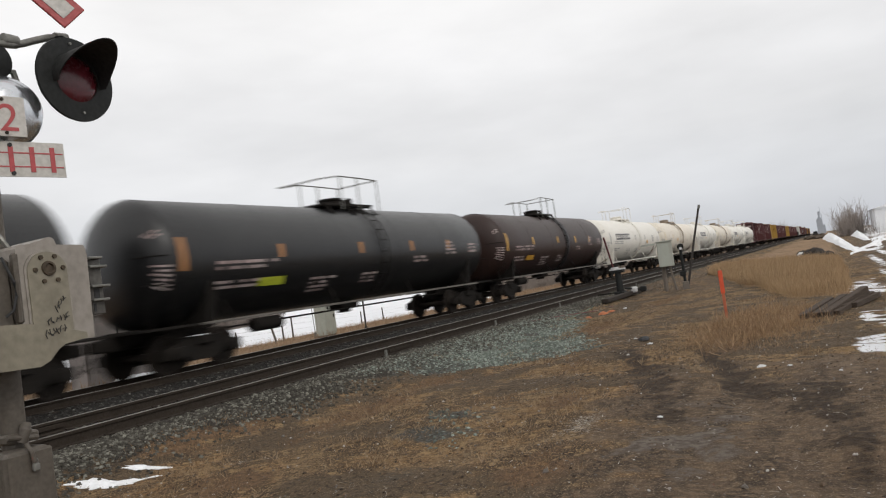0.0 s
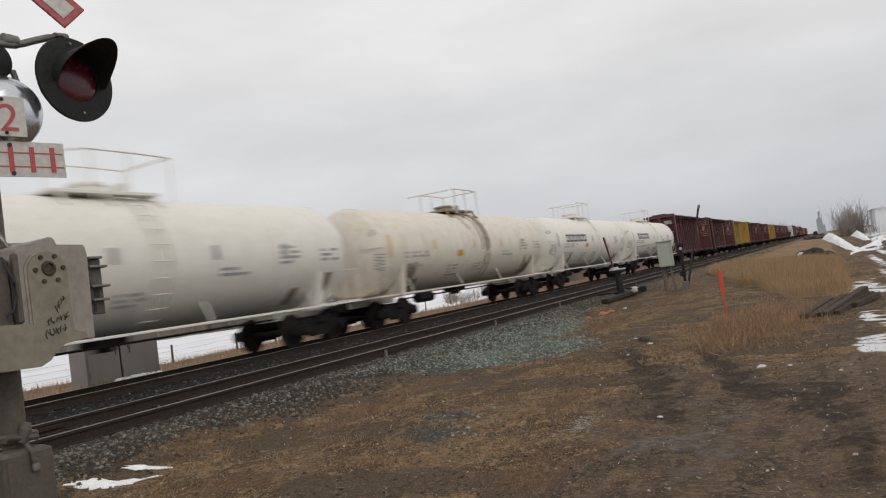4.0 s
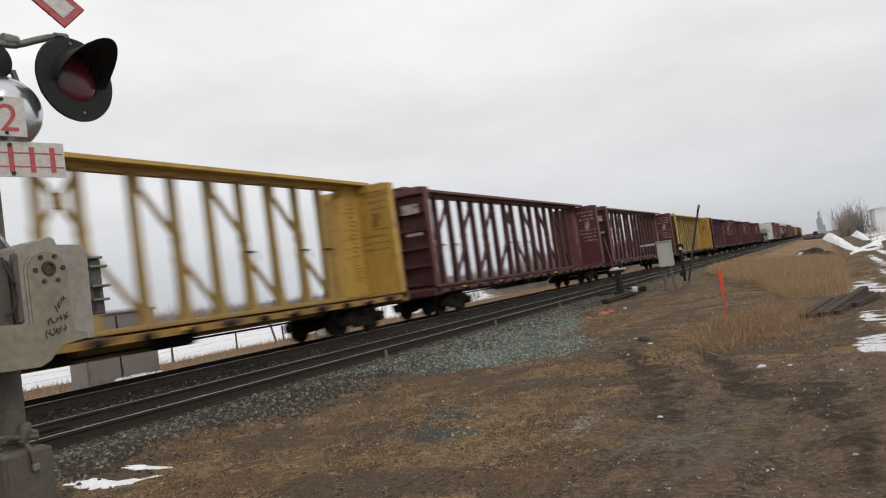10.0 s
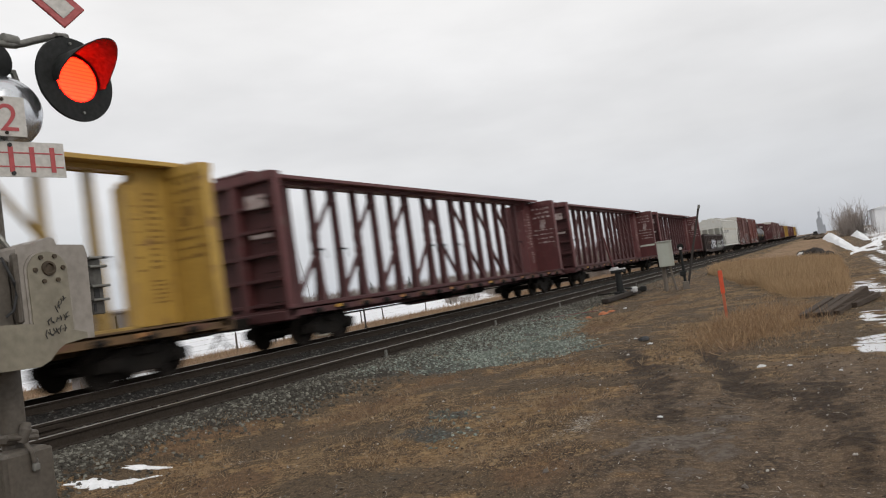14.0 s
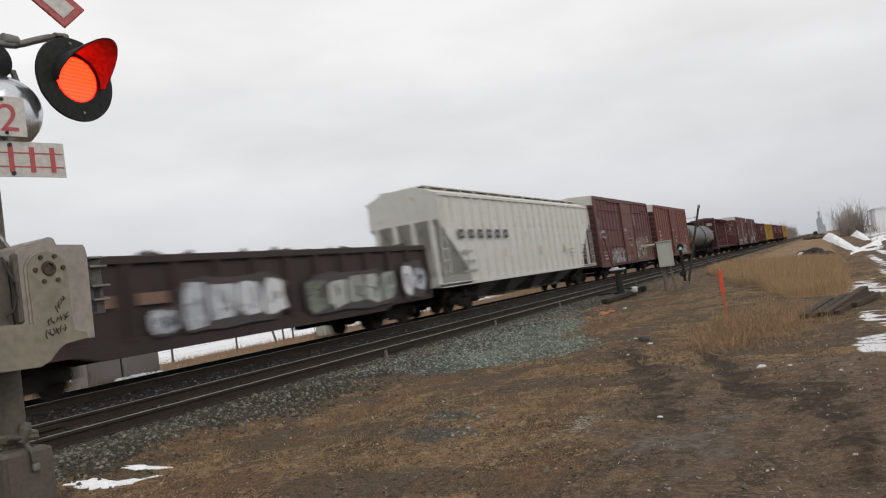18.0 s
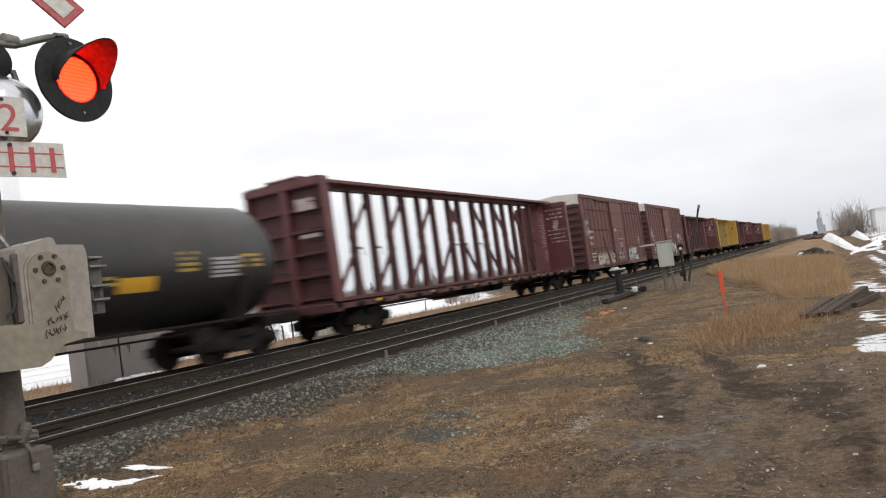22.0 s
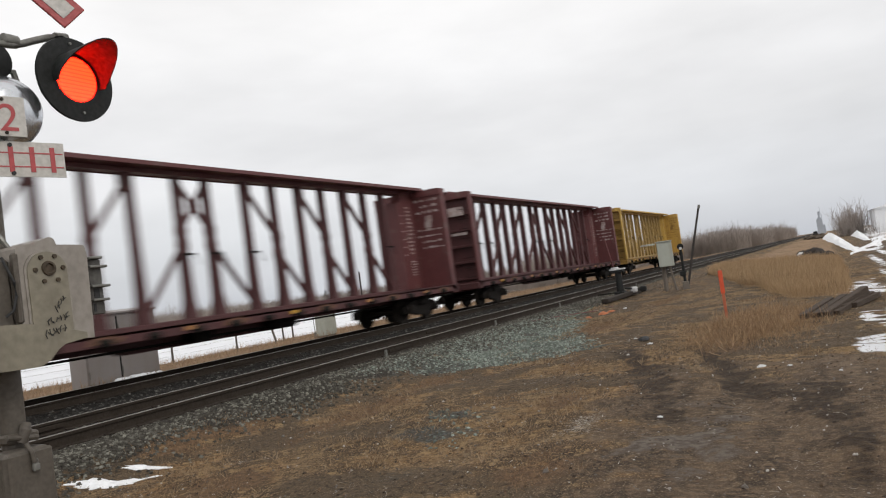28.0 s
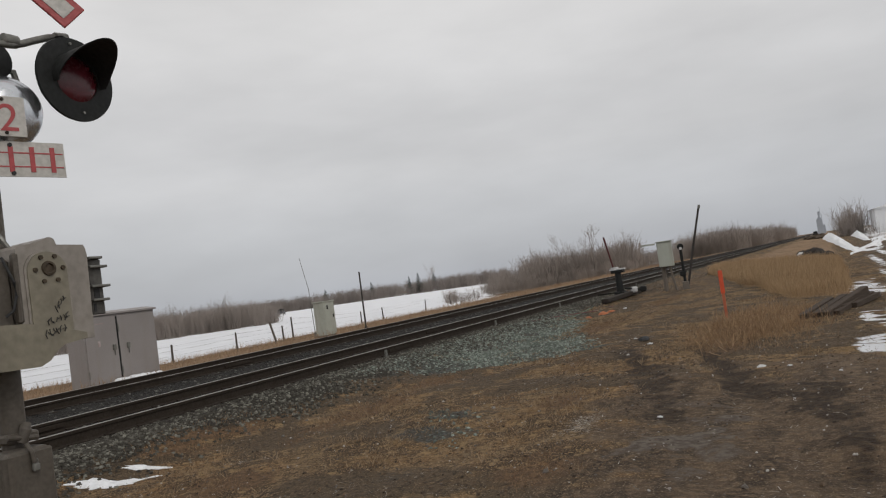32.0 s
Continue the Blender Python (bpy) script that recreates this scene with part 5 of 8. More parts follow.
def box_car(paint, label, plain, tags, seed):
    """A high box car: ribbed ends, outside posts, a sliding door, a pale roof."""
    car = thing("box_car", label, "box car", group="box cars of the train")
    L, pitch, w, z0, z1 = 15.66, 18.02, 1.50, 0.90, 5.38
    h = L / 2
    body = Geo().box(-h, h, -w + 0.06, w - 0.06, z0, z1 - 0.1)
    part("body", body, paint, car)
    for s in (-1, 1):
        y0, y1 = s * (w - 0.06), s * w
        part("side_sill", Geo().box(-h, h, y0 - s * 0.02, y1 + s * 0.012, z0 - 0.06, z0 + 0.2, c=0.01), paint, car)
        part("sill_lip", Geo().box(-h + 0.2, h - 0.2, y0, y1 + s * 0.03, z0 - 0.085, z0 - 0.06), M_GRIME, car, "scuffed pale lip of the sill")
        part("top_rail", Geo().box(-h, h, y0, y1 + s * 0.012, z1 - 0.22, z1 - 0.02, c=0.01), paint, car)
        post = Geo().slab([(-0.13, y0 - s * 0.002), (-0.07, y1), (0.07, y1), (0.13, y0 - s * 0.002)] if plain else [(-0.10, y0 - s * 0.002), (-0.05, y1), (0.05, y1), (0.10, y0 - s * 0.002)], z0 + 0.18, z1 - 0.2, "xy").mesh("side_post", paint)
        n = 17 if plain else 19
        for k in range(n):
            x = -h + 0.12 + k * (L - 0.24) / (n - 1)
            if abs(x - 0.2) > 1.55:
                part("side_post", post, paint, car, m=pose(x, 0, 0))
        for a in (-h - 0.01, h - 0.24):
            part("corner_post", Geo().box(a, a + 0.25, y0, y1 + s * 0.015, z0, z1 - 0.05, c=0.015), paint, car)
        if not plain:
            for z in (2.1, 3.22, 4.48):
                for a, b in ((-h + 0.9, -1.7), (2.1, h - 0.35)):
                    part("belt_rail", Geo().box(a, b, y1 - s * 0.01, y1 + s * 0.03, z, z + 0.05), paint, car, "level rail across the side posts")
        door = Geo().box(-1.3, 1.75, y0, y1 + s * 0.045, z0 + 0.12, z1 - 0.32, c=0.015)
        d = part("door", door, M_BOX_DOOR if paint is M_BOX else paint, car, "sliding side door")
        for z in (1.5, 2.4, 3.3, 4.3):
            part("door_rib", Geo().box(-1.2, 1.65, y1 + s * 0.04, y1 + s * 0.075, z, z + 0.05), paint, d)
        for x in (-1.42, 1.77):
            part("door_post", Geo().box(x, x + 0.10, y0, y1 + s * 0.08, z0 + 0.02, z1 - 0.22), paint, car)
        if plain:
            for k in range(6):
                part("door_rib", Geo().box(-1.0 + k * 0.48, -0.9 + k * 0.48, y1 + s * 0.04, y1 + s * 0.06, z0 + 0.3, z1 - 0.5), paint, d)
        part("door_lock", Geo().box(-0.2, 1.0, y1 + s * 0.075, y1 + s * 0.10, 2.55, 2.60), M_STENCIL, d, "pale lock bar")
        part("lock_rod", Geo().tube([(0.35, y1 + s * 0.09, 1.4), (0.35, y1 + s * 0.09, 3.0)], 0.02, 6), paint, d)
        part("lower_door_track", Geo().box(-4.6, 2.4, y1, y1 + s * 0.09, z0 + 0.02, z0 + 0.10), paint, car)
        part("upper_door_track", Geo().box(-4.6, 2.4, y1, y1 + s * 0.07, z1 - 0.30, z1 - 0.24), paint, car)
        part("route_board", Geo().box(h - 2.2, h - 1.4, y1, y1 + s * 0.05, z1 - 0.72, z1 - 0.60, c=0.008), M_BOX_DARK, car, "small dark board high on the side")
        part("door_placard", Geo().box(0.2, 0.75, y1 + s * 0.046, y1 + s * 0.052, 2.0, 2.35).box(-0.9, -0.4, y1 + s * 0.046, y1 + s * 0.052, 3.1, 3.3), M_STENCIL_GREY, d, "faded placards on the door")
        st = bars(Geo(), -h + 1.0, 3.0, 3, y1 + s * 0.004, 0.9, 0.18, 0.18, seed)
        st = bars(st, h - 2.2, 2.6, 5, y1 + s * 0.004, 0.9, 0.07, 0.10, seed + 1)
        st = bars(st, -h + 1.0, 1.7, 3, y1 + s * 0.004, 1.1, 0.10, 0.10, seed + 2)
        tagged(part("stencilling", st, M_STENCIL, car, "faded white stencilling"), kind="stuff")
    roof = Geo().slab([(-w, z1 - 0.06), (-w + 0.1, z1), (0, z1 + 0.10), (w - 0.1, z1), (w, z1 - 0.06), (w - 0.05, z1 - 0.12), (-w + 0.05, z1 - 0.12)], -h - 0.02, h + 0.02, "yz")
    for k in range(13):
        x = -h + 0.5 + k * (L - 1) / 12
        roof.slab([(-w + 0.04, z1 - 0.01), (0, z1 + 0.13), (w - 0.04, z1 - 0.01), (w - 0.06, z1 - 0.05), (-w + 0.06, z1 - 0.05)], x - 0.05, x + 0.05, "yz")
    part("roof", roof, M_WHITE_ROOF, car, "pale galvanised roof")
    end = Geo()
    for k in range(10):
        z = z0 + 0.3 + k * 0.42
        if z < z1 - 0.75:
            end.slab([(z, 0.0), (z + 0.08, 0.08), (z + 0.2, 0.08), (z + 0.28, 0.0)], -w + 0.15, w - 0.15, "xy")
    e = Geo()
    for x, y, z in end.v:
        e.v.append((-y, z, x))
    e.f = end.f
    em = e.mesh("end_ribs", M_BOX_DARK)
    for s in (-1, 1):
        part("end_ribs", em, M_BOX_DARK, car, "dark ribbed end wall", m=pose(s * h, 0, 0, 0, 0, 0 if s < 0 else 180))
        part("end_wall", Geo().box(s * h, s * (h + 0.012), -w + 0.1, w - 0.1, z0, z1 - 0.62), M_BOX_DARK, car)
        part("end_cap", Geo().box(s * h, s * (h + 0.03), -w + 0.06, w - 0.06, z1 - 0.62, z1 - 0.02), M_WHITE_ROOF, car, "pale top of the end wall")
        for k in range(7):
            z = 1.2 + k * 0.42
            part("ladder_rung", Geo().tube([(s * (h - 0.02), -w - 0.06, z), (s * (h - 0.46), -w - 0.06, z)], 0.012, 5), paint, car)
            part("end_ladder_rung", Geo().tube([(s * (h + 0.12), -w + 0.08, z), (s * (h + 0.12), -w + 0.5, z)], 0.012, 5), paint, car)
    for k, (x0, x1, a, b, tagmat) in enumerate(tags):
        for c, d, y in ((x0, min(x1, -1.45), -w - 0.016), (max(x0, -1.28), min(x1, 1.72), -w - 0.08), (max(x0, 1.9), x1, -w - 0.016)):
            if d - c > 0.4:
                graffiti(car, c, d, a, b, y, tagmat, seed + 3 * k, False)
    under = Geo().box(-h + 0.3, h - 0.3, -0.3, 0.3, 0.6, 0.95).tube([(1.6, -0.8, 0.66), (2.8, -0.8, 0.66)], 0.2, 12).box(-1.2, -0.4, -1.0, -0.6, 0.42, 0.9, c=0.03)
    part("underframe", under, M_TRUCK, car)
    running_gear(car, 5.78, h, pitch)
    return car


def hopper_car():
    """A covered grain hopper: ribbed grey sides, slanted ends, roof walk, outlet gates."""
    car = thing("hopper_car", "light grey covered hopper car with ribbed sides and slanted ends", "hopper car")
    h, w, z0, z1, pitch = 9.75, 1.53, 1.13, 4.60, 20.5
    side = [(-h, z1), (h, z1), (h, 3.6), (h - 2.3, 1.5), (h - 2.3, z0), (-h + 2.3, z0), (-h + 2.3, 1.5), (-h, 3.6)]
    part("body", Geo().slab(side, -w + 0.05, w - 0.05), M_HOPPER, car)
    post = Geo()
    post.slab([(-0.07, -w + 0.05), (-0.035, -w - 0.03), (0.035, -w - 0.03), (0.07, -w + 0.05)], z0 + 0.05, z1 - 0.08, "xy")
    post = post.mesh("side_post", M_HOPPER)
    for k in range(18):
        x = -h + 2.2 + k * (2 * h - 4.4) / 17
        for s in (0, 180):
            part("side_post", post, M_HOPPER, car, m=pose(x, 0, 0, 0, 0, s))
    short = Geo().slab([(-0.07, -w + 0.05), (-0.035, -w - 0.03), (0.035, -w - 0.03), (0.07, -w + 0.05)], 3.5, z1 - 0.08, "xy").mesh("end_post", M_HOPPER)
    for x in (-h + 0.15, -h + 1.2, h - 1.2, h - 0.15):
        for s in (0, 180):
            part("end_post", short, M_HOPPER, car, m=pose(x, 0, 0, 0, 0, s))
    for s in (-1, 1):
        part("side_sill", Geo().box(-h - 0.4, h + 0.4, s * w, s * (w - 0.14), z0 - 0.10, z0 + 0.06, c=0.01), M_HOPPER, car)
        part("eave", Geo().box(-h, h, s * (w + 0.02), s * (w - 0.1), z1 - 0.1, z1 + 0.02, c=0.01), M_HOPPER, car)
        slope = Geo()
        for y in (-1.2, -0.4, 0.4, 1.2):
            slope.bar((s * (h + 0.0), y, 3.55), (s * (h - 2.25), y, 1.5), 0.09, 0.09)
            slope.box(s * (h - 0.12), s * (h + 0.1), y - 0.06, y + 0.06, z0, 3.6)
        part("end_frame", slope, M_HOPPER, car, "grey posts under the slanted end")
        part("end_deck", Geo().box(s * (h - 2.2), s * (h + 0.4), -w, w, z0 - 0.06, z0 + 0.02), M_HOPPER, car)
        lad = Geo()
        for k in range(8):
            lad.tube([(s * (h + 0.05), -w - 0.02, 1.2 + k * 0.42), (s * (h - 0.4), -w - 0.02, 1.2 + k * 0.42)], 0.014, 5)
        for x in (h + 0.05, h - 0.4):
            lad.tube([(s * x, -w - 0.02, 1.0), (s * x, -w - 0.02, 4.5)], 0.02, 5)
        part("ladder", lad, M_HOPPER, car)
    part("roof", Geo().slab([(-w, z1), (-0.75, z1 + 0.33), (0.75, z1 + 0.33), (w, z1)], -h, h, "yz"), M_HOPPER, car)
    walkway = Geo()
    for s in (-1, 1):
        walkway.box(-h + 0.15, h - 0.15, s * 0.62, s * 1.0, z1 + 0.345, z1 + 0.375)
        for k in range(14):
            x = -h + 0.5 + k * (2 * h - 1) / 13
            walkway.box(x - 0.03, x + 0.03, s * 0.6, s * 1.0, z1 + 0.15, z1 + 0.35)
    part("roof_walk", walkway, M_WHITE_ROOF, car, "galvanised grating walkway on the roof")
    part("hatch_cover", Geo().box(-h + 0.6, h - 0.6, -0.32, 0.32, z1 + 0.33, z1 + 0.46, c=0.03), M_HOPPER, car)
    for k in range(4):
        x = -5.1 + k * 3.4
        part("outlet", Geo().add([(x - 1.22, -1.3, 1.05), (x + 1.22, -1.3, 1.05), (x + 1.22, 1.3, 1.05), (x - 1.22, 1.3, 1.05), (x - 0.45, -0.5, 0.42), (x + 0.45, -0.5, 0.42), (x + 0.45, 0.5, 0.42), (x - 0.45, 0.5, 0.42)],
                                 [(0, 1, 2, 3), (4, 7, 6, 5), (0, 4, 5, 1), (1, 5, 6, 2), (2, 6, 7, 3), (3, 7, 4, 0)]).box(x - 0.6, x + 0.6, -0.6, 0.6, 0.34, 0.44, c=0.02), M_GRIME, car, "grimy sloping outlet hopper")
    part("centre_sill", Geo().box(-h, h, -0.25, 0.25, 0.75, 1.05), M_TRUCK, car)
    for k in range(6):
        x = -h + 1.45 + k * 0.9
        g = Geo()
        for u0, u1, w0, w1 in ((0, 0.13, 2.84, 3.2), (0.37, 0.5, 2.84, 3.2), (0.13, 0.37, 3.1, 3.2), (0.13, 0.37, 2.84, 2.94)):
            g.box(x + u0, x + u1, -w - 0.036, -w - 0.032, w0, w1)
        part("lettering_block", g, M_STENCIL_DARK, car, "dark hollow block standing for a letter" if k == 0 else "")
    st = bars(Geo(), -h + 1.5, 2.25, 3, -w - 0.034, 1.2, 0.14, 0.24, 71)
    st = bars(st, h - 4.6, 2.1, 3, -w - 0.034, 0.9, 0.07, 0.12, 72)
    st = bars(st, h - 2.2, 2.3, 5, -w - 0.034, 0.7, 0.07, 0.12, 73)
    part("stencilling", st, M_STENCIL_GREY, car, "small grey stencilling")
    part("reflective_strips", Geo().box(-4.0, -3.75, -w - 0.036, -w - 0.032, 2.0, 2.4).box(0.6, 0.85, -w - 0.036, -w - 0.032, 2.0, 2.4).box(4.4, 4.65, -w - 0.036, -w - 0.032, 2.0, 2.4), mat("faded_tape", (0.55, 0.47, 0.33), rough=0.6, bump=0), car, "faded tan reflective strips")
    running_gear(car, 7.6, h + 0.4, pitch)
    return car


def gondola_car():
    """A gondola with ribbed sides, heaped with scrap."""
    car = thing("gondola_car", "sooty brown gondola car with sprayed graffiti, heaped with scrap", "gondola car")
    h, w, z0, z1, pitch = 8.35, 1.50, 0.85, 2.60, 18.2
    part("floor", Geo().box(-h, h, -w + 0.06, w - 0.06, z0, z0 + 0.12), M_GONDOLA, car)
    for s in (-1, 1):
        part("side_wall", Geo().box(-h, h, s * (w - 0.10), s * (w - 0.04), z0, z1), M_GONDOLA, car)
        part("top_chord", Geo().box(-h - 0.02, h + 0.02, s * (w - 0.12), s * (w + 0.05), z1 - 0.14, z1 + 0.04, c=0.02), M_GONDOLA, car)
        part("side_sill", Geo().slab([(-h, z0 + 0.1), (-h, z0 - 0.1), (-h + 2.6, z0 - 0.1), (-h + 3.2, z0 - 0.25), (h - 3.2, z0 - 0.25), (h - 2.6, z0 - 0.1), (h, z0 - 0.1), (h, z0 + 0.1)], s * (w - 0.1), s * (w + 0.03)), M_GONDOLA, car)
        for k in range(14):
            x = -h + 0.15 + k * (2 * h - 0.3) / 13
            part("side_post", Geo().slab([(-0.11, s * (w - 0.05)), (-0.06, s * (w + 0.09)), (0.06, s * (w + 0.09)), (0.11, s * (w - 0.05))], z0 + 0.05, z1 - 0.1, "xy"), M_GONDOLA, car, m=pose(x, 0, 0))
        part("end_wall", Geo().box(s * (h - 0.1), s * h, -w + 0.04, w - 0.04, z0, z1, c=0.01).box(s * h, s * (h + 0.06), -w + 0.1, w - 0.1, 1.3, 1.4).box(s * h, s * (h + 0.06), -w + 0.1, w - 0.1, 2.0, 2.1), M_GONDOLA, car)
    heap = Geo()
    rnd = random.Random(44)
    for k in range(420):
        x, y = rnd.uniform(-h + 0.3, h - 0.3), rnd.uniform(-w + 0.25, w - 0.25)
        s = rnd.uniform(0.08, 0.28)
        heap.box(-s, s, -s * 0.7, s * 0.7, -s * 0.25, s * 0.25, m=Matrix.Translation((x, y, z1 - 0.19 + rnd.uniform(-0.1, 0.16) + 0.12 * max(0.0, math.sin(x * 1.3) * math.cos(x * 0.47 + y)))) @ Euler((rnd.uniform(-1, 1), rnd.uniform(-1, 1), rnd.uniform(0, 3))).to_matrix().to_4x4())
    heap.box(-h + 0.12, h - 0.12, -w + 0.12, w - 0.12, z0 + 0.12, z1 - 0.2)
    tagged(part("scrap_load", heap, M_LOAD, car, "dark heap of scrap"), kind="stuff")
    for x0, x1, a, b, tm, seed in ((-3.2, 0.4, 0.85, 2.1, M_TAG_WHITE, 1), (-4.0, -3.3, 0.9, 1.5, M_TAG_WHITE, 2), (1.3, 5.9, 0.8, 1.95, M_TAG_GREEN, 3), (6.3, 7.9, 0.85, 2.1, M_TAG_WHITE, 4)):
        graffiti(car, x0, x1, a, b, -w - 0.095, tm, seed)
    tan = mat("tan_patch", (0.20, 0.12, 0.085), rough=0.7)
    for x0, x1, a, b in ((-5.3, -4.8, 1.6, 1.85), (-4.2, -3.4, 1.6, 1.85), (-7.6, -7.0, 0.8, 0.95)):
        part("paint_patch", Geo().box(x0, x1, -w - 0.048, -w - 0.044, a, b), tan, car, "faded tan paint patch")
    part("underframe", Geo().box(-h, h, -0.3, 0.3, 0.55, 0.88).tube([(1.6, -0.8, 0.66), (2.8, -0.8, 0.66)], 0.2, 12), M_TRUCK, car)
    running_gear(car, 6.6, h, pitch)
    return car


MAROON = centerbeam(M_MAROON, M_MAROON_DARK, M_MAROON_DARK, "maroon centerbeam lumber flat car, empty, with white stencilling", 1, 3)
YELLOW = centerbeam(M_YELLOW, M_YELLOW_POST, M_YELLOW_RIB, "yellow centerbeam lumber flat car, empty and lightly grimed", 2, 8)
YELLOW_GRIMY = centerbeam(M_YELLOW, M_YELLOW_POST, M_YELLOW_DIRTY, "yellow centerbeam lumber flat car, empty, its end dark with grime", 2, 9)
BLACK_TANK = tank_car(M_TANK_BLACK, "glossy black tank car with pale stencilling", 16.0, 18.6, 1, False, seed=1)
TANK_R, TANK_Z = 1.56, 2.58
BROWN_TANK = tank_car(M_TANK_BROWN, "dark brown tank car with a black band round it", 15.7, 18.3, 2, False, 0.75, seed=2)
TANK_R, TANK_Z = 1.52, 2.57
WHITE_LONG = tank_car(M_TANK_WHITE, "white tank car with a row of dark block lettering", 16.0, 18.5, 0, True, seed=3)
WHITE_SHORT = tank_car(M_TANK_WHITE, "short white tank car with a row of dark block lettering", 14.5, 17.0, 0, True, seed=4)
CREAM_LONG = tank_car(M_TANK_CREAM, "cream tank car stained with rust-coloured drips", 16.4, 19.0, 0, False, seed=5)
CREAM_SHORT = tank_car(M_TANK_CREAM, "short cream tank car stained with drips", 14.5, 17.0, 0, False, seed=6)
TANK_R, TANK_Z = 1.46, 2.52
GREY_TANK = tank_car(M_TANK_GREY, "charcoal grey tank car with faded yellow stencilling", 16.1, 19.2, 2, False, seed=7, light_sill=True)
BOX_FADED = box_car(M_BOX, "faded red-brown box car with sprayed graffiti along its foot", False, [(-5.2, -1.5, 0.86, 1.95, M_TAG_CHALK), (-1.2, -0.5, 0.9, 1.5, M_TAG_MINT), (1.9, 5.4, 0.95, 2.65, M_TAG_CHALK), (1.9, 2.6, 3.45, 4.4, M_TAG_CHALK), (-7.5, -7.0, 2.6, 4.0, M_TAG_CHALK)], 5)
BOX_RED = box_car(M_BOX_RED, "oxide red box car with a patch of mint and pink graffiti", True, [(-5.9, -2.9, 0.92, 2.0, M_TAG_EMBER), (-1.2, 1.2, 1.1, 1.75, M_TAG_DARK), (1.9, 5.5, 0.90, 2.0, M_TAG_MIX), (5.75, 6.3, 2.3, 2.6, M_TAG_BLUE)], 15)
BOX_LATE = box_car(M_BOX, "faded red-brown box car with tan and pale blue graffiti", False, [(-5.6, -1.55, 0.88, 1.80, M_TAG_TAN), (-0.7, 0.8, 1.1, 1.85, M_TAG_GREY), (2.35, 5.0, 0.95, 2.05, M_TAG_BLUE), (-7.5, -6.7, 2.7, 3.9, M_TAG_CHALK)], 25)
BOX_LAST = box_car(M_BOX, "faded red-brown box car with green and white graffiti", False, [(-5.2, -1.5, 0.90, 2.1, M_TAG_MINT), (-1.2, 1.7, 1.1, 2.1, M_TAG_MINT), (1.9, 3.0, 0.9, 2.1, M_TAG_BLUE), (3.9, 5.4, 1.8, 2.9, M_TAG_CHALK), (-7.4, -6.5, 2.4, 3.4, M_TAG_CHALK)], 26)
HOPPER, GONDOLA = hopper_car(), gondola_car()

used = set()


def couple(proto, centre):
    """Puts the next car of this kind into the train, its middle at the given place on the track at the start."""
    car = proto if proto.name not in used else copy_thing(proto, pose(centre, FAR_C, 0))
    used.add(proto.name)
    car.matrix_basis = pose(centre, FAR_C, 0)
    TRAIN.append((car, centre))


for proto, end in ((BLACK_TANK, 9.15), (BLACK_TANK, 27.88), (BROWN_TANK, 46.3), (WHITE_LONG, 64.5), (CREAM_LONG, 83.6), (WHITE_SHORT, 100.7),
                   (CREAM_SHORT, 117.8), (WHITE_SHORT, 134.9), (WHITE_LONG, 153.6)):
    long = {BLACK_TANK.name: 16.0, BROWN_TANK.name: 15.7, WHITE_LONG.name: 16.0, CREAM_LONG.name: 16.4}.get(proto.name, 14.5)
    couple(proto, end - long / 2)
for proto, c in ((MAROON, 167.18), (MAROON, 192.07), (YELLOW, 216.95), (MAROON, 241.84), (MAROON, 266.72), (YELLOW_GRIMY, 291.60), (MAROON, 316.49), (MAROON, 341.37),
                 (MAROON, 366.26), (GONDOLA, 387.75), (HOPPER, 407.15), (BOX_FADED, 426.43), (BOX_RED, 444.65), (GREY_TANK, 463.30), (MAROON, 485.27),
                 (BOX_LATE, 507.02), (BOX_LAST, 525.06), (MAROON, 546.40), (YELLOW, 571.27), (MAROON, 596.10), (MAROON, 620.96), (YELLOW, 645.88)):
    couple(proto, c)

# ---------------------------------------------------------------- crossing signal beside the camera
SX, SY = 2.40, 3.86


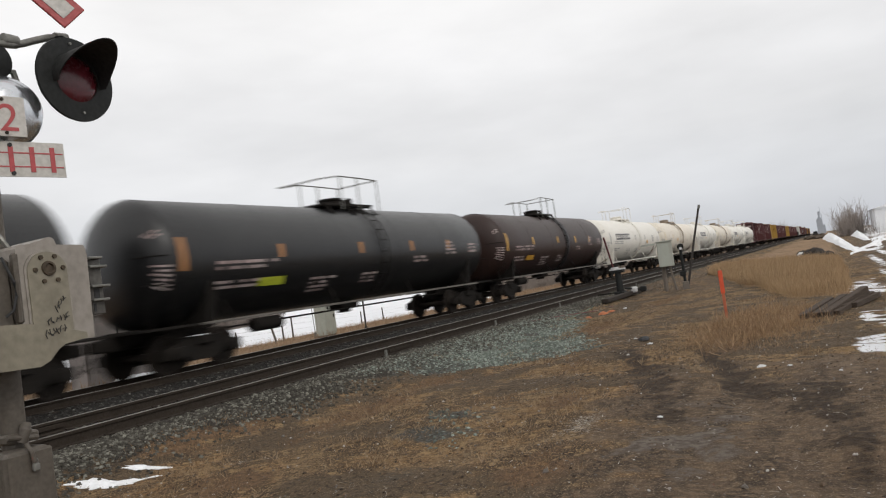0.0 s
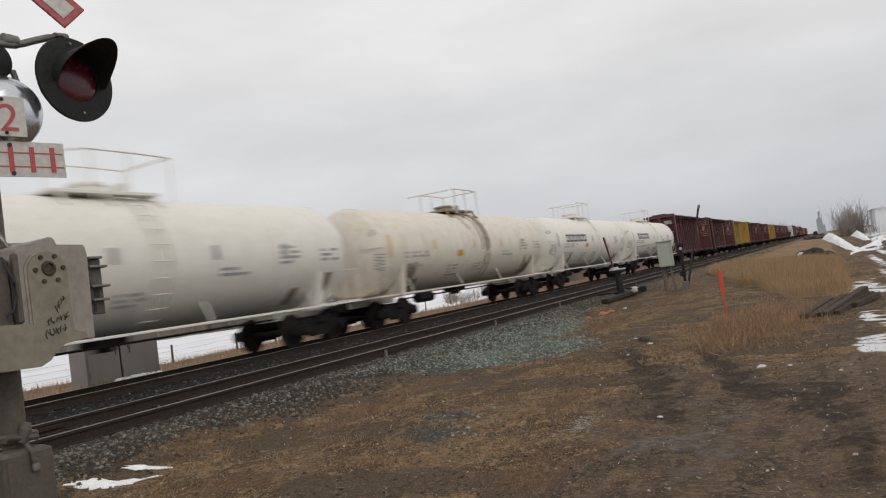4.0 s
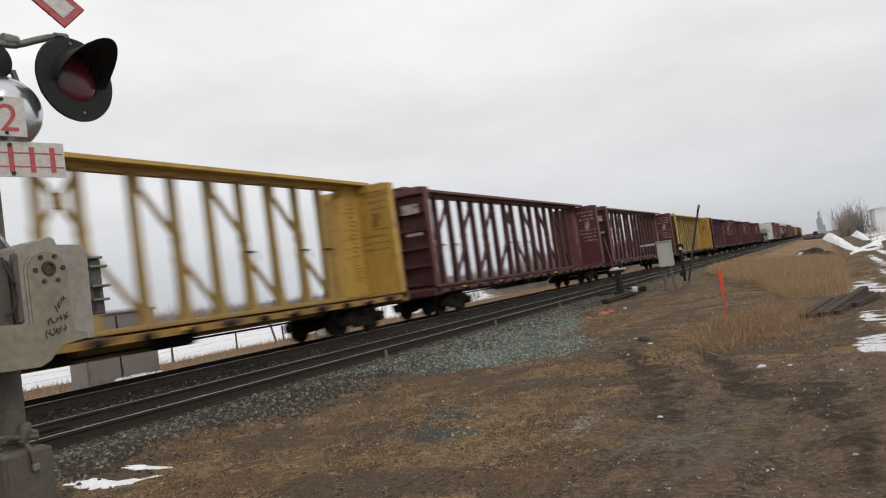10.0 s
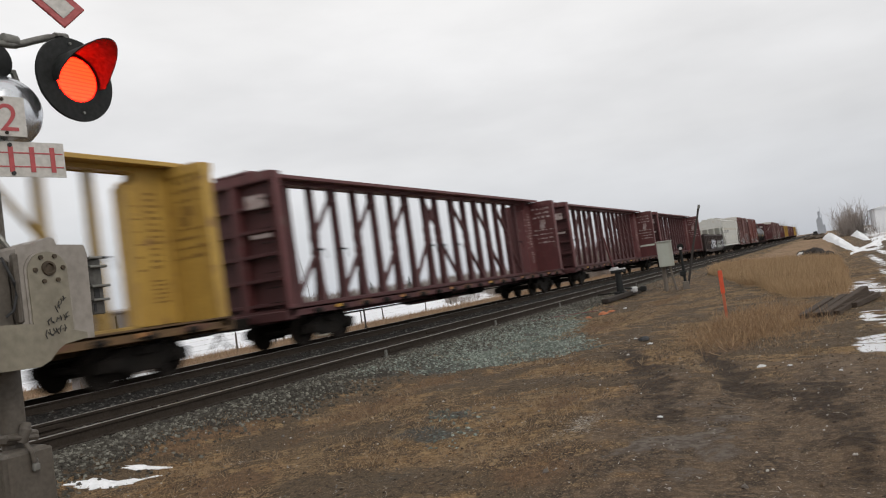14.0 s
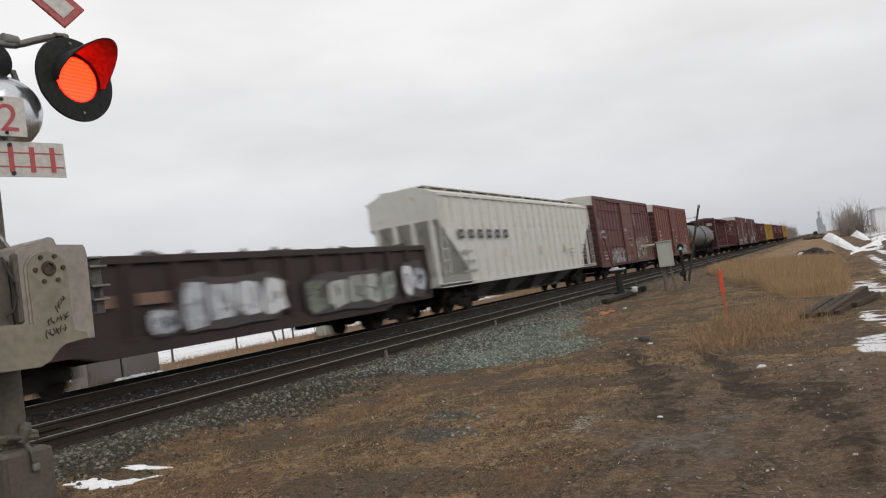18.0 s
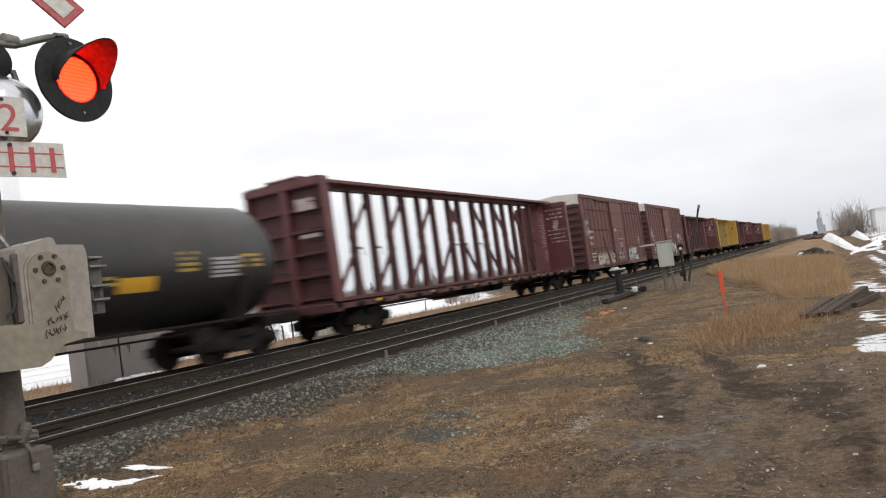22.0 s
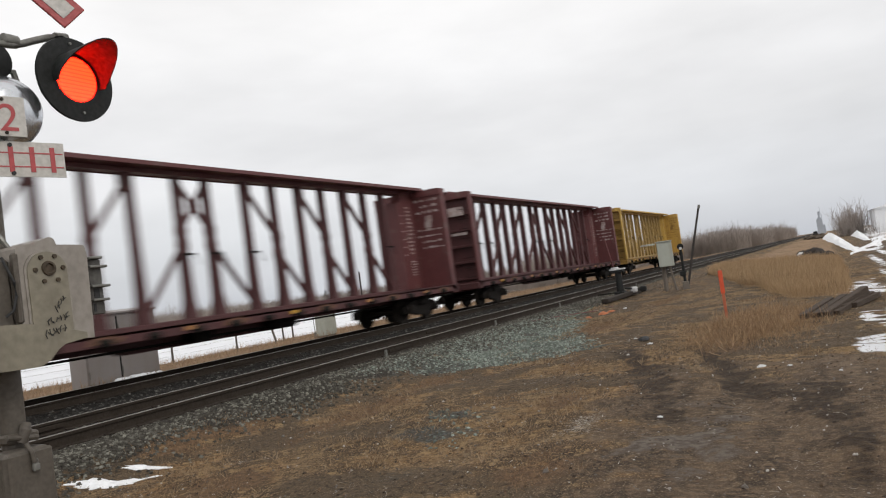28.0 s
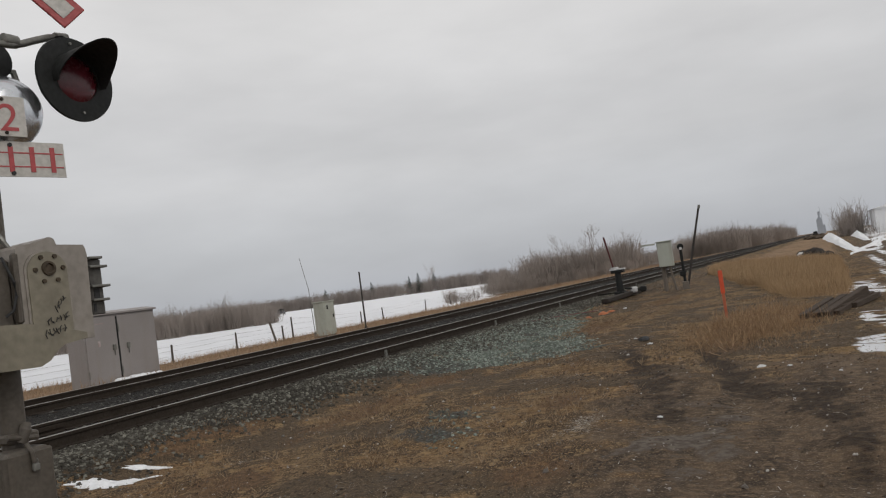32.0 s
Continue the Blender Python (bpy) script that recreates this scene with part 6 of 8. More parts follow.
def crossing_signal():
    """Mast with crossbuck, flashing lights, bell, track-count plates and the gate's machine."""
    sig = thing("crossing_signal", "grey railway crossing signal with red flashing lights and bell", "crossing signal", pose(SX, SY, GROUND))
    g0 = -GROUND
    part("mast", Geo().tube([(0, 0, -0.02), (0, 0, g0 + 3.3)], 0.062, 18), M_MAST, sig, soft=True)
    base = Geo().box(-0.2, 0.2, -0.2, 0.2, -0.05, 0.06, c=0.02).lathe([(0, 0.17), (0.05, 0.16), (0.3, 0.09), (0.42, 0.085)], 18, Matrix.Translation((0, 0, 0.05)) @ Matrix.Rotation(-math.pi / 2, 4, "Y"))
    part("mast_base", base, M_GREYBOX, sig, soft=True)
    # crossbuck board ends
    for s in (-1, 1):
        m = Matrix.Translation((0.042, -0.09, g0 + 3.358)) @ Matrix.Rotation(radians(-30), 4, "Z") @ Matrix.Rotation(s * radians(45), 4, "Y")
        board = part("crossbuck_board", Geo().box(-0.61, 0.61, -0.012, 0.004 + 0.004 * s, -0.079, 0.079, c=0.004), M_SIGNRED, sig, "white crossbuck board with a red border", m=m)
        part("white_face", Geo().box(-0.572, 0.572, -0.016, -0.0125, -0.044, 0.044), M_SIGN, board, "white face")
    # flashing lights on their cross-arm
    arm = Geo().tube([(-0.62, -0.09, g0 + 2.80), (-0.42, -0.10, g0 + 2.76), (0, -0.12, g0 + 2.755), (0.14, -0.13, g0 + 2.765), (0.20, -0.13, g0 + 2.785), (0.28, -0.13, g0 + 2.822), (0.36, -0.14, g0 + 2.855), (0.42, -0.15, g0 + 2.868), (0.47, -0.17, g0 + 2.85), (0.48, -0.19, g0 + 2.78)], 0.02, 12)
    arm.lathe([(-0.04, 0.022), (-0.036, 0.029), (0.036, 0.029), (0.04, 0.022)], 14, Matrix.Translation((0.43, -0.15, g0 + 2.866)) @ Matrix.Rotation(radians(-8), 4, "Y"))
    arm.box(-0.1, 0.1, -0.13, 0.08, g0 + 2.70, g0 + 2.80, c=0.02).lathe([(-0.045, 0.026), (-0.038, 0.036), (0.038, 0.036), (0.045, 0.026)], 12, Matrix.Translation((0.14, -0.12, g0 + 2.79)))
    part("cross_arm", arm, M_GALV, sig, "galvanised pipe arm", True)
    for k, (lx, ly, lz) in enumerate(((0.408, -0.255, g0 + 2.588), (-0.50, -0.20, g0 + 2.588))):
        to = Matrix.Translation((lx, ly, lz)) @ Matrix.Rotation(-math.pi / 2, 4, "Z")
        head = part("light_head", Geo().lathe([(0.0, 0.237), (0.004, 0.239), (0.016, 0.236), (0.022, 0.131), (-0.0, 0.128)], 48, None, True).lathe([(-0.17, 0.05), (-0.16, 0.11), (-0.02, 0.15), (-0.004, 0.15), (-0.004, 0.13), (-0.14, 0.10)], 28, None, True)
                    .tube([(-0.08, 0, 0.1), (-0.08, 0, 0.27)], 0.03, 8), M_BLACK, sig, "black round background disc", True, to)
        hood, n = Geo(), 30
        for r, flip in ((0.150, 1), (0.145, -1)):
            vs = []
            for i in range(n + 1):
                a = radians(-14 + 208 * i / n)
                cut = 0.5 - 0.5 * math.cos(2 * math.pi * i / n)
                reach = 0.05 + 0.25 * cut ** 0.75
                vs += [(0.018, r * math.cos(a), r * math.sin(a)), (0.018 + reach, r * 1.04 * math.cos(a), r * 1.05 * math.sin(a) - 0.004)]
            hood.add(vs, [(2 * i, 2 * i + 1, 2 * i + 3, 2 * i + 2)[::flip] for i in range(n)])
        k2 = 2 * (n + 1)
        lining = Geo().add(hood.v[k2:], [tuple(i - k2 for i in f) for f in hood.f[n:]])
        lining.v = [(x, q * 0.993, z * 0.993) for x, q, z in lining.v]
        hood.f += [(2 * i + 1, 2 * i + 3, 2 * i + 3 + k2, 2 * i + 1 + k2) for i in range(n)]
        part("visor", hood, M_BLACK, head, "black visor hood", True)
        part("visor_lining", lining, M_LINING, head, "worn dark lining of the visor", True)
        part("bolt", Geo().tube([(0.016, 0.02, -0.19), (0.028, 0.02, -0.19)], 0.008, 8).tube([(0.016, -0.02, 0.20), (0.028, -0.02, 0.20)], 0.008, 8), M_GALV, head)
        # the lamp disc: lit diodes on one face, a dark red lens on the other; it turns in its housing
        disc = Geo().lathe([(-0.004, 0.1305), (0.004, 0.1305)], 40)
        lamp = part("lamp_disc", disc, M_LEAF, sig, "round lamp with red diodes on one face and a dark red lens on the other", False, to @ pose(0.012, 0, 0))
        part("diode_face", Geo().lathe([(-0.0042, 0.127), (-0.006, 0.126)], 40), M_LED, lamp, "lit red face")
        for i in range(11):
            z = -0.110 + i * 0.022
            half = math.sqrt(0.122 ** 2 - z * z)
            part("diode_row", Geo().box(-0.0085, -0.006, -half, half, z - 0.007, z + 0.007), M_LED2, lamp, "row of bright diodes" if i == 0 else "")
        part("lens", Geo().lathe([(0.0042, 0.128), (0.012, 0.118), (0.024, 0.085), (0.031, 0.04), (0.032, 0.002)], 40), M_LENS, lamp, "dark red glass lens", True)
        LAMPS.append((lamp, k, to))
    # bell
    bell = Geo().lathe([(0.0, 0.182), (0.015, 0.188), (0.05, 0.18), (0.09, 0.155), (0.125, 0.105), (0.14, 0.04), (0.142, 0.002)], 40, Matrix.Translation((0.095, -0.085, g0 + 2.40)) @ Matrix.Rotation(-math.pi / 2, 4, "Z"))
    b = part("bell", bell, M_BELL, sig, "bright aluminium bell", True)
    part("bell_back", Geo().lathe([(-0.09, 0.12), (-0.03, 0.195), (0.004, 0.195), (0.006, 0.17)], 32, Matrix.Translation((0.095, -0.085, g0 + 2.40)) @ Matrix.Rotation(-math.pi / 2, 4, "Z")), M_BLACK, b, "dark bell back plate", True)
    part("bell_bracket", Geo().tube([(0.08, -0.06, g0 + 2.55), (0.09, -0.08, g0 + 2.63), (0.16, -0.09, g0 + 2.63), (0.18, -0.09, g0 + 2.55)], 0.018, 8), M_GALV, sig, soft=True)
    # plates
    num = part("number_plate", Geo().box(-0.12, 0.135, -0.262, -0.256, g0 + 2.255, g0 + 2.465, c=0.001), M_SIGN, sig, "off-white plate with a red figure two", m=pose(0.02, 0.03, -0.03, 0, 0, -14))
    cu = bpy.data.curves.new("figure", "FONT")
    cu.body, cu.size, cu.extrude, cu.align_x = "2", 0.205, 0.001, "CENTER"
    cu.materials.append(M_SIGNRED)
    fig = new("figure", cu)
    fig.parent = num
    fig.matrix_basis = Matrix.Translation((0.052, -0.264, g0 + 2.283)) @ Matrix.Rotation(math.pi / 2, 4, "X")
    part("plate_bolt", Geo().tube([(0.028, -0.262, g0 + 2.447), (0.028, -0.270, g0 + 2.447)], 0.009, 8).tube([(0.036, -0.262, g0 + 2.272), (0.036, -0.270, g0 + 2.272)], 0.009, 8), M_RAIL, num)
    pl = part("track_plate", Geo().box(-0.30, 0.305, -0.265, -0.258, g0 + 2.055, g0 + 2.242, c=0.001), M_SIGN, sig, "off-white plate with a red track pictogram", m=pose(0.045, 0.06, -0.035, 0, 0, -14))
    for k in range(5):
        x = -0.166 + k * 0.102
        part("red_sleeper", Geo().box(x - 0.012, x + 0.012, -0.2685, -0.2655, g0 + 2.08, g0 + 2.215), M_SIGNRED, pl, "red upright bar")
    part("plate_bolt", Geo().tube([(0.036, -0.265, g0 + 2.222), (0.036, -0.274, g0 + 2.222)], 0.011, 8).tube([(0.042, -0.265, g0 + 2.073), (0.042, -0.274, g0 + 2.073)], 0.011, 8), M_RUBBER, pl, "dark rusty bolts")
    part("red_rails", Geo().box(-0.295, 0.295, -0.267, -0.2655, g0 + 2.105, g0 + 2.112).box(-0.295, 0.295, -0.267, -0.2655, g0 + 2.178, g0 + 2.185), M_SIGNRED, pl, "two thin red lines")
    part("plate_clamp", Geo().box(-0.07, 0.07, -0.19, 0.07, g0 + 2.28, g0 + 2.32).box(-0.07, 0.07, -0.17, 0.07, g0 + 2.10, g0 + 2.14), M_GALV, sig)
    # gate machine
    zb = g0 + 1.10
    case = Geo().slab([(-0.04, zb + 0.06), (0.357, zb + 0.04), (0.366, zb + 0.44), (0.366, zb + 0.50), (0.360, zb + 0.535), (0.350, zb + 0.555), (0.19, zb + 0.558), (0.178, zb + 0.588), (0.160, zb + 0.598), (0.140, zb + 0.597), (0.10, zb + 0.58), (0.03, zb + 0.562), (-0.03, zb + 0.556), (-0.04, zb + 0.54)], -0.24, 0.05)
    mach = part("gate_machine", case, M_CASE, sig, "grey enamelled gate machine case")
    oval = [(0.114 + 0.112 * math.cos(a), zb + (0.415 + 0.105 * math.sin(a) if math.sin(a) > 0 else 0.10)) for a in [2 * math.pi * k / 36 for k in range(36)]]
    rim = [(0.114 + 0.124 * math.cos(a), zb + (0.415 + 0.116 * math.sin(a) if math.sin(a) > 0 else 0.10)) for a in [2 * math.pi * k / 36 for k in range(36)]]
    plate = part("pivot_plate", Geo().slab(oval, -0.257, -0.25), M_GREYBOX, mach, "raised long round plate")
    part("plate_rim", Geo().slab(rim, -0.25, -0.238), M_CASE, mach, "stepped edge of the round plate")
    part("pivot", Geo().lathe([(0.0, 0.040), (0.010, 0.037), (0.012, 0.026), (0.002, 0.022)], 24, Matrix.Translation((0.119, -0.257, zb + 0.431)) @ Matrix.Rotation(-math.pi / 2, 4, "Z")), M_RUSTBOLT, mach, "rusty pivot hub", True)
    for k in range(6):
        a = math.pi / 3 * k + 0.05
        u, w = 0.121 + 0.078 * math.cos(a), zb + 0.429 + 0.072 * math.sin(a)
        part("bolt", Geo().tube([(u, -0.257, w), (u, -0.267, w)], 0.0125, 6), M_RUSTBOLT, mach, "dark rusty bolt" if k == 0 else "")
    # tangled strokes that read as no word
    scrawl, rs = Geo(), random.Random(77)
    for row, (u0, w0, n) in enumerate(((0.135, 0.215, 4), (0.085, 0.150, 6), (0.062, 0.090, 6))):
        for k in range(n):
            u, w = u0 + k * (0.021 if row else 0.016), w0 + k * (0.018 if row == 0 else 0.005)
            p = [(u + rs.uniform(-0.010, 0.010), w + q * 0.012 + rs.uniform(-0.006, 0.006)) for q in (-1.4, 0.2, 1.5)]
            for c, d in zip(p, p[1:]):
                scrawl.bar((c[0], -0.2635, zb + c[1]), (d[0], -0.2635, zb + d[1]), 0.003, 0.0034, (0, 1, 0))
            if k % 2:
                scrawl.bar((u - 0.012, -0.2635, zb + w + rs.uniform(-0.01, 0.01)), (u + 0.012, -0.2635, zb + w + rs.uniform(-0.01, 0.01)), 0.003, 0.0034, (0, 1, 0))
    part("scrawl", scrawl, M_INK, mach, "illegible black marker scrawl")
    # shade left of the case is put into this housing's darker colour
    part("cover_band", Geo().box(-0.16, -0.045, -0.20, 0.08, zb + 0.14, zb + 0.50, c=0.02).box(-0.055, -0.025, -0.245, -0.2, zb + 0.16, zb + 0.52, c=0.01), M_MAST, mach, "recessed housing beside the case, shade painted in by its dark colour")
    part("skirt", Geo().slab([(-0.24, zb - 0.062), (0.02, zb - 0.069), (0.075, zb - 0.045), (0.125, zb + 0.005), (0.165, zb + 0.028), (0.30, zb + 0.045), (0.30, zb + 0.075), (0.10, zb + 0.13), (-0.03, zb + 0.155), (-0.24, zb + 0.165)], -0.258, 0.08), M_GREYBOX, mach, "lower housing of the machine")
    part("conduit", Geo().tube([(-0.10, -0.215, zb + 0.50), (-0.088, -0.235, zb + 0.44), (-0.066, -0.245, zb + 0.37), (-0.062, -0.245, zb + 0.30), (-0.080, -0.24, zb + 0.23), (-0.11, -0.22, zb + 0.20)], 0.007, 8), M_RUBBER, mach, "black cable", True)
    part("arm_bracket", Geo().box(0.395, 0.478, -0.20, -0.175, zb + 0.165, zb + 0.475, c=0.004).box(0.366, 0.40, -0.19, -0.10, zb + 0.17, zb + 0.47, c=0.004), M_BRACKET, mach, "dark bracket of the gate arm")
    for z, reach in ((0.475, 0.470), (0.425, 0.495), (0.315, 0.503), (0.238, 0.490)):
        part("bracket_flange", Geo().box(0.385, reach, -0.235, -0.14, zb + z, zb + z + 0.014, c=0.003), M_GALV, mach, "level flange of the bracket")
    part("bracket_slot", Geo().box(0.415, 0.45, -0.203, -0.2, zb + 0.255, zb + 0.31).box(0.405, 0.42, -0.203, -0.2, zb + 0.18, zb + 0.225), M_RUBBER, mach, "dark slots")
    part("conduit_pipe", Geo().tube([(-0.005, -0.15, zb + 0.54), (-0.05, -0.12, zb + 0.64), (-0.075, -0.07, zb + 0.68)], 0.013, 8), M_GALV, sig, soft=True)
    # junction box at the foot
    part("rear_light", Geo().lathe([(-0.10, 0.05), (-0.08, 0.10), (0.0, 0.12), (0.12, 0.12), (0.12, 0.11), (0.0, 0.09)], 24, Matrix.Translation((0.035, -0.05, g0 + 2.665)) @ Matrix.Rotation(math.pi / 2, 4, "Z")), M_BLACK, sig, "black hood of the light that faces away", True)
    jb = part("junction_box", Geo().box(-0.185, 0.064, -0.20, -0.02, g0 + 0.20, g0 + 0.635, c=0.02), M_MAST, sig, "stained junction box on the mast")
    part("lid", Geo().box(-0.178, 0.057, -0.222, -0.197, g0 + 0.21, g0 + 0.63, c=0.012), M_MAST, jb)
    part("hasp", Geo().tube([(-0.075, -0.21, g0 + 0.665), (-0.066, -0.235, g0 + 0.62), (-0.06, -0.24, g0 + 0.57)], 0.012, 8), M_MAST, jb)
    part("padlock", Geo().box(-0.072, -0.036, -0.25, -0.225, g0 + 0.525, g0 + 0.565, c=0.007).tube([(-0.066, -0.238, g0 + 0.56), (-0.066, -0.238, g0 + 0.585), (-0.044, -0.238, g0 + 0.585), (-0.044, -0.238, g0 + 0.56)], 0.005, 6), M_GALV, jb, "small padlock")
    part("clamp", Geo().box(-0.085, 0.085, -0.085, 0.085, g0 + 0.66, g0 + 0.71, c=0.012).tube([(-0.02, -0.09, g0 + 0.66), (0.0, -0.10, g0 + 0.72), (0.01, -0.085, g0 + 0.745)], 0.03, 10).tube([(-0.1, -0.1, g0 + 0.70), (0.06, -0.1, g0 + 0.67)], 0.014, 8), M_MAST, sig, "rusty pipe clamp", True)
    return sig


M_LED2 = glow("bright_red_diodes", (1.0, 0.0055, 0.0012), 24.0)
M_LENS = mat("dark_red_lens", (0.10, 0.012, 0.018), (0.06, 0.010, 0.014), rough=0.25, bump=0.0)
M_LINING = mat("worn_dark_lining", (0.012, 0.011, 0.012), (0.009, 0.008, 0.009), rough=0.8, bump=0.0)
LAMPS = []
crossing_signal()


# ---------------------------------------------------------------- trackside things beyond the tracks
def relay_cabinet():
    c = thing("relay_cabinet", "dull grey two-door relay cabinet beyond the tracks", "cabinet", pose(15.0, 18.9, hz(15, 18.9)))
    z = 1.72 - hz(15, 18.9)
    part("body", Geo().box(-1.25, 1.25, -0.35, 0.35, 0.12, z - 0.05, c=0.01), M_CABINET, c)
    part("plinth", Geo().box(-1.2, 1.2, -0.32, 0.32, -0.05, 0.12), M_WOOD, c)
    part("roof", Geo().slab([(-0.42, z - 0.07), (-0.42, z - 0.02), (0, z + 0.05), (0.42, z - 0.02), (0.42, z - 0.07)], -1.3, 1.3, "yz"), M_CABINET, c)
    for x0, x1, hx in ((-1.2, -0.16, -0.3), (-0.10, 1.2, 0.18)):
        d = part("door", Geo().box(x0, x1, -0.375, -0.35, 0.2, z - 0.12, c=0.008), M_CABINET, c)
        part("handle", Geo().box(hx - 0.05, hx + 0.05, -0.42, -0.37, z * 0.50, z * 0.50 + 0.16, c=0.01).tube([(hx, -0.40, z * 0.5 - 0.14), (hx, -0.40, z * 0.5)], 0.015, 6), M_GALV, d)
        part("hinge", Geo().tube([(x0 + 0.01, -0.38, 0.4), (x0 + 0.01, -0.38, 0.6)], 0.015, 6).tube([(x0 + 0.01, -0.38, z - 0.6), (x0 + 0.01, -0.38, z - 0.4)], 0.015, 6), M_GALV, d)
    part("door_gap", Geo().box(-0.155, -0.105, -0.362, -0.35, 0.2, z - 0.14), M_BLACK, c, "dark gap between the doors")
    part("label_plate", Geo().box(-0.85, -0.55, -0.379, -0.3755, z - 0.32, z - 0.30).box(-0.82, -0.74, -0.379, -0.3755, z - 0.95, z - 0.8), M_STENCIL, c, "small white label")
    return c


relay_cabinet()
for k, (x, y, r, q, turn) in enumerate(((14.55, 18.0, 0.34, 0.42, 0), (15.1, 18.05, 0.42, 0.36, 40), (15.62, 18.0, 0.30, 0.4, 80))):
    mound = part("snow_mound", blob(r, 3 + k, q, 12, 6), M_SNOW)
    mound.matrix_basis = pose(x, y, max(hz(x, y), -0.30) - 0.02, 0, 0, turn)
    tagged(mound, "dirty snow mound in front of the cabinet", "snow", "snow mounds")


def small_cabinet():
    x, y = 28.9, 21.6
    z = hz(x, y)
    c = thing("signal_cabinet", "small pale grey signal cabinet with louvres", "cabinet", pose(x, y, z, 0, 0, 0))
    t = 1.12 - z
    part("body", Geo().box(-0.42, 0.42, -0.3, 0.3, 0.1, t, c=0.015), M_PALEBOX, c)
    part("roof", Geo().box(-0.46, 0.46, -0.34, 0.34, t, t + 0.05, c=0.015), M_PALEBOX, c)
    d = part("door", Geo().box(-0.38, 0.38, -0.325, -0.3, 0.2, t - 0.08, c=0.01), M_PALEBOX, c)
    part("handle", Geo().box(0.2, 0.27, -0.36, -0.32, t * 0.55, t * 0.55 + 0.14, c=0.01), M_BLACK, d)
    part("louvre", Geo().box(-0.22, -0.12, -0.335, -0.32, t - 0.35, t - 0.16), M_BLACK, d, "dark vent slot")
    part("plinth", Geo().box(-0.38, 0.38, -0.27, 0.27, -0.05, 0.1), M_WOOD, c)
    w = thing("whip_aerial", "thin pale whip aerial leaning beside the cabinet", "aerial", pose(28.8, 22.2, hz(28.8, 22.2)))
    part("rod", Geo().tube([(0.0, 0, -0.05), (-0.1, 0, 2.4), (-0.25, 0.2, 3.9)], 0.018, 6, 0.01), M_GALV, w)
    part("clamp", Geo().box(-0.06, 0.06, -0.06, 0.06, 0.0, 0.3, c=0.01), M_GALV, w)


small_cabinet()


def marker_pole(x, y, top, lean, name, label, r=0.05, cap=None):
    z = hz(x, y)
    p = thing(name, label, "pole", pose(x, y, z))
    part("shaft", Geo().tube([(0, 0, -0.1), (lean[0] / 2, lean[1] / 2, (top - z) / 2), (lean[0], lean[1], top - z)], r, 10, r * 0.85), M_POLE, p, soft=True)
    if cap:
        part("tip", Geo().tube([(lean[0], lean[1], top - z - 0.02), (lean[0] * 1.05, lean[1] * 1.05, top - z + 0.14)], r * 1.05, 10), cap, p, soft=True)
    part("foot_collar", Geo().tube([(0, 0, -0.05), (0, 0, 0.16)], r * 1.8, 10), M_POLE, p)
    return p


marker_pole(30.0, 20.1, 2.33, (0.0, -0.02), "track_marker_pole", "dark upright marker pole beyond the track", 0.045)
marker_pole(35.5, 6.0, 3.0, (0.12, -0.95), "leaning_pole", "tall dark leaning pole with a pale tip beside the track", 0.055, M_GALV)

# fence along the field
FX = [12.5, 18.0, 23.6, 29.7, 36.3, 42.4, 43.6, 56.5, 62.3, 75.7, 85.8, 99.0, 112.9, 126.0]
rnd = random.Random(9)


def fence_line(k):
    x = FX[k]
    return x, 27.0 + 0.2 * x + 0.1 * math.sin(k * 1.7)


fence = thing("field_fence", "old wire fence on grey posts along the snowy field", "fence")
tops = []
for k in range(len(FX)):
    x, y = fence_line(k)
    z = hz(x, y)
    lean = rnd.uniform(-0.10, 0.10)
    t = rnd.uniform(1.15, 1.4) + (0.35 if k == 6 else 0)
    part("post", Geo().tube([(0, 0, -0.1), (lean, rnd.uniform(-0.05, 0.05), t)], 0.07, 8, 0.055), M_POST, fence, m=pose(x, y, z))
    tops.append((x, y, z, lean, t))
for hfrac in (0.45, 0.7, 0.92):
    part("wire", Geo().tube([(x + l * hfrac, y - 0.07, z + t * hfrac) for x, y, z, l, t in tops], 0.004, 4), M_POST, fence)
part("brace_post", Geo().tube([(0.12, 0, -0.1), (-0.42, 0.0, 1.6)], 0.075, 8), M_WOOD, fence, "pale leaning brace post", m=pose(41.4, fence_line(5)[1] - 0.1, hz(41.4, 35.3)))


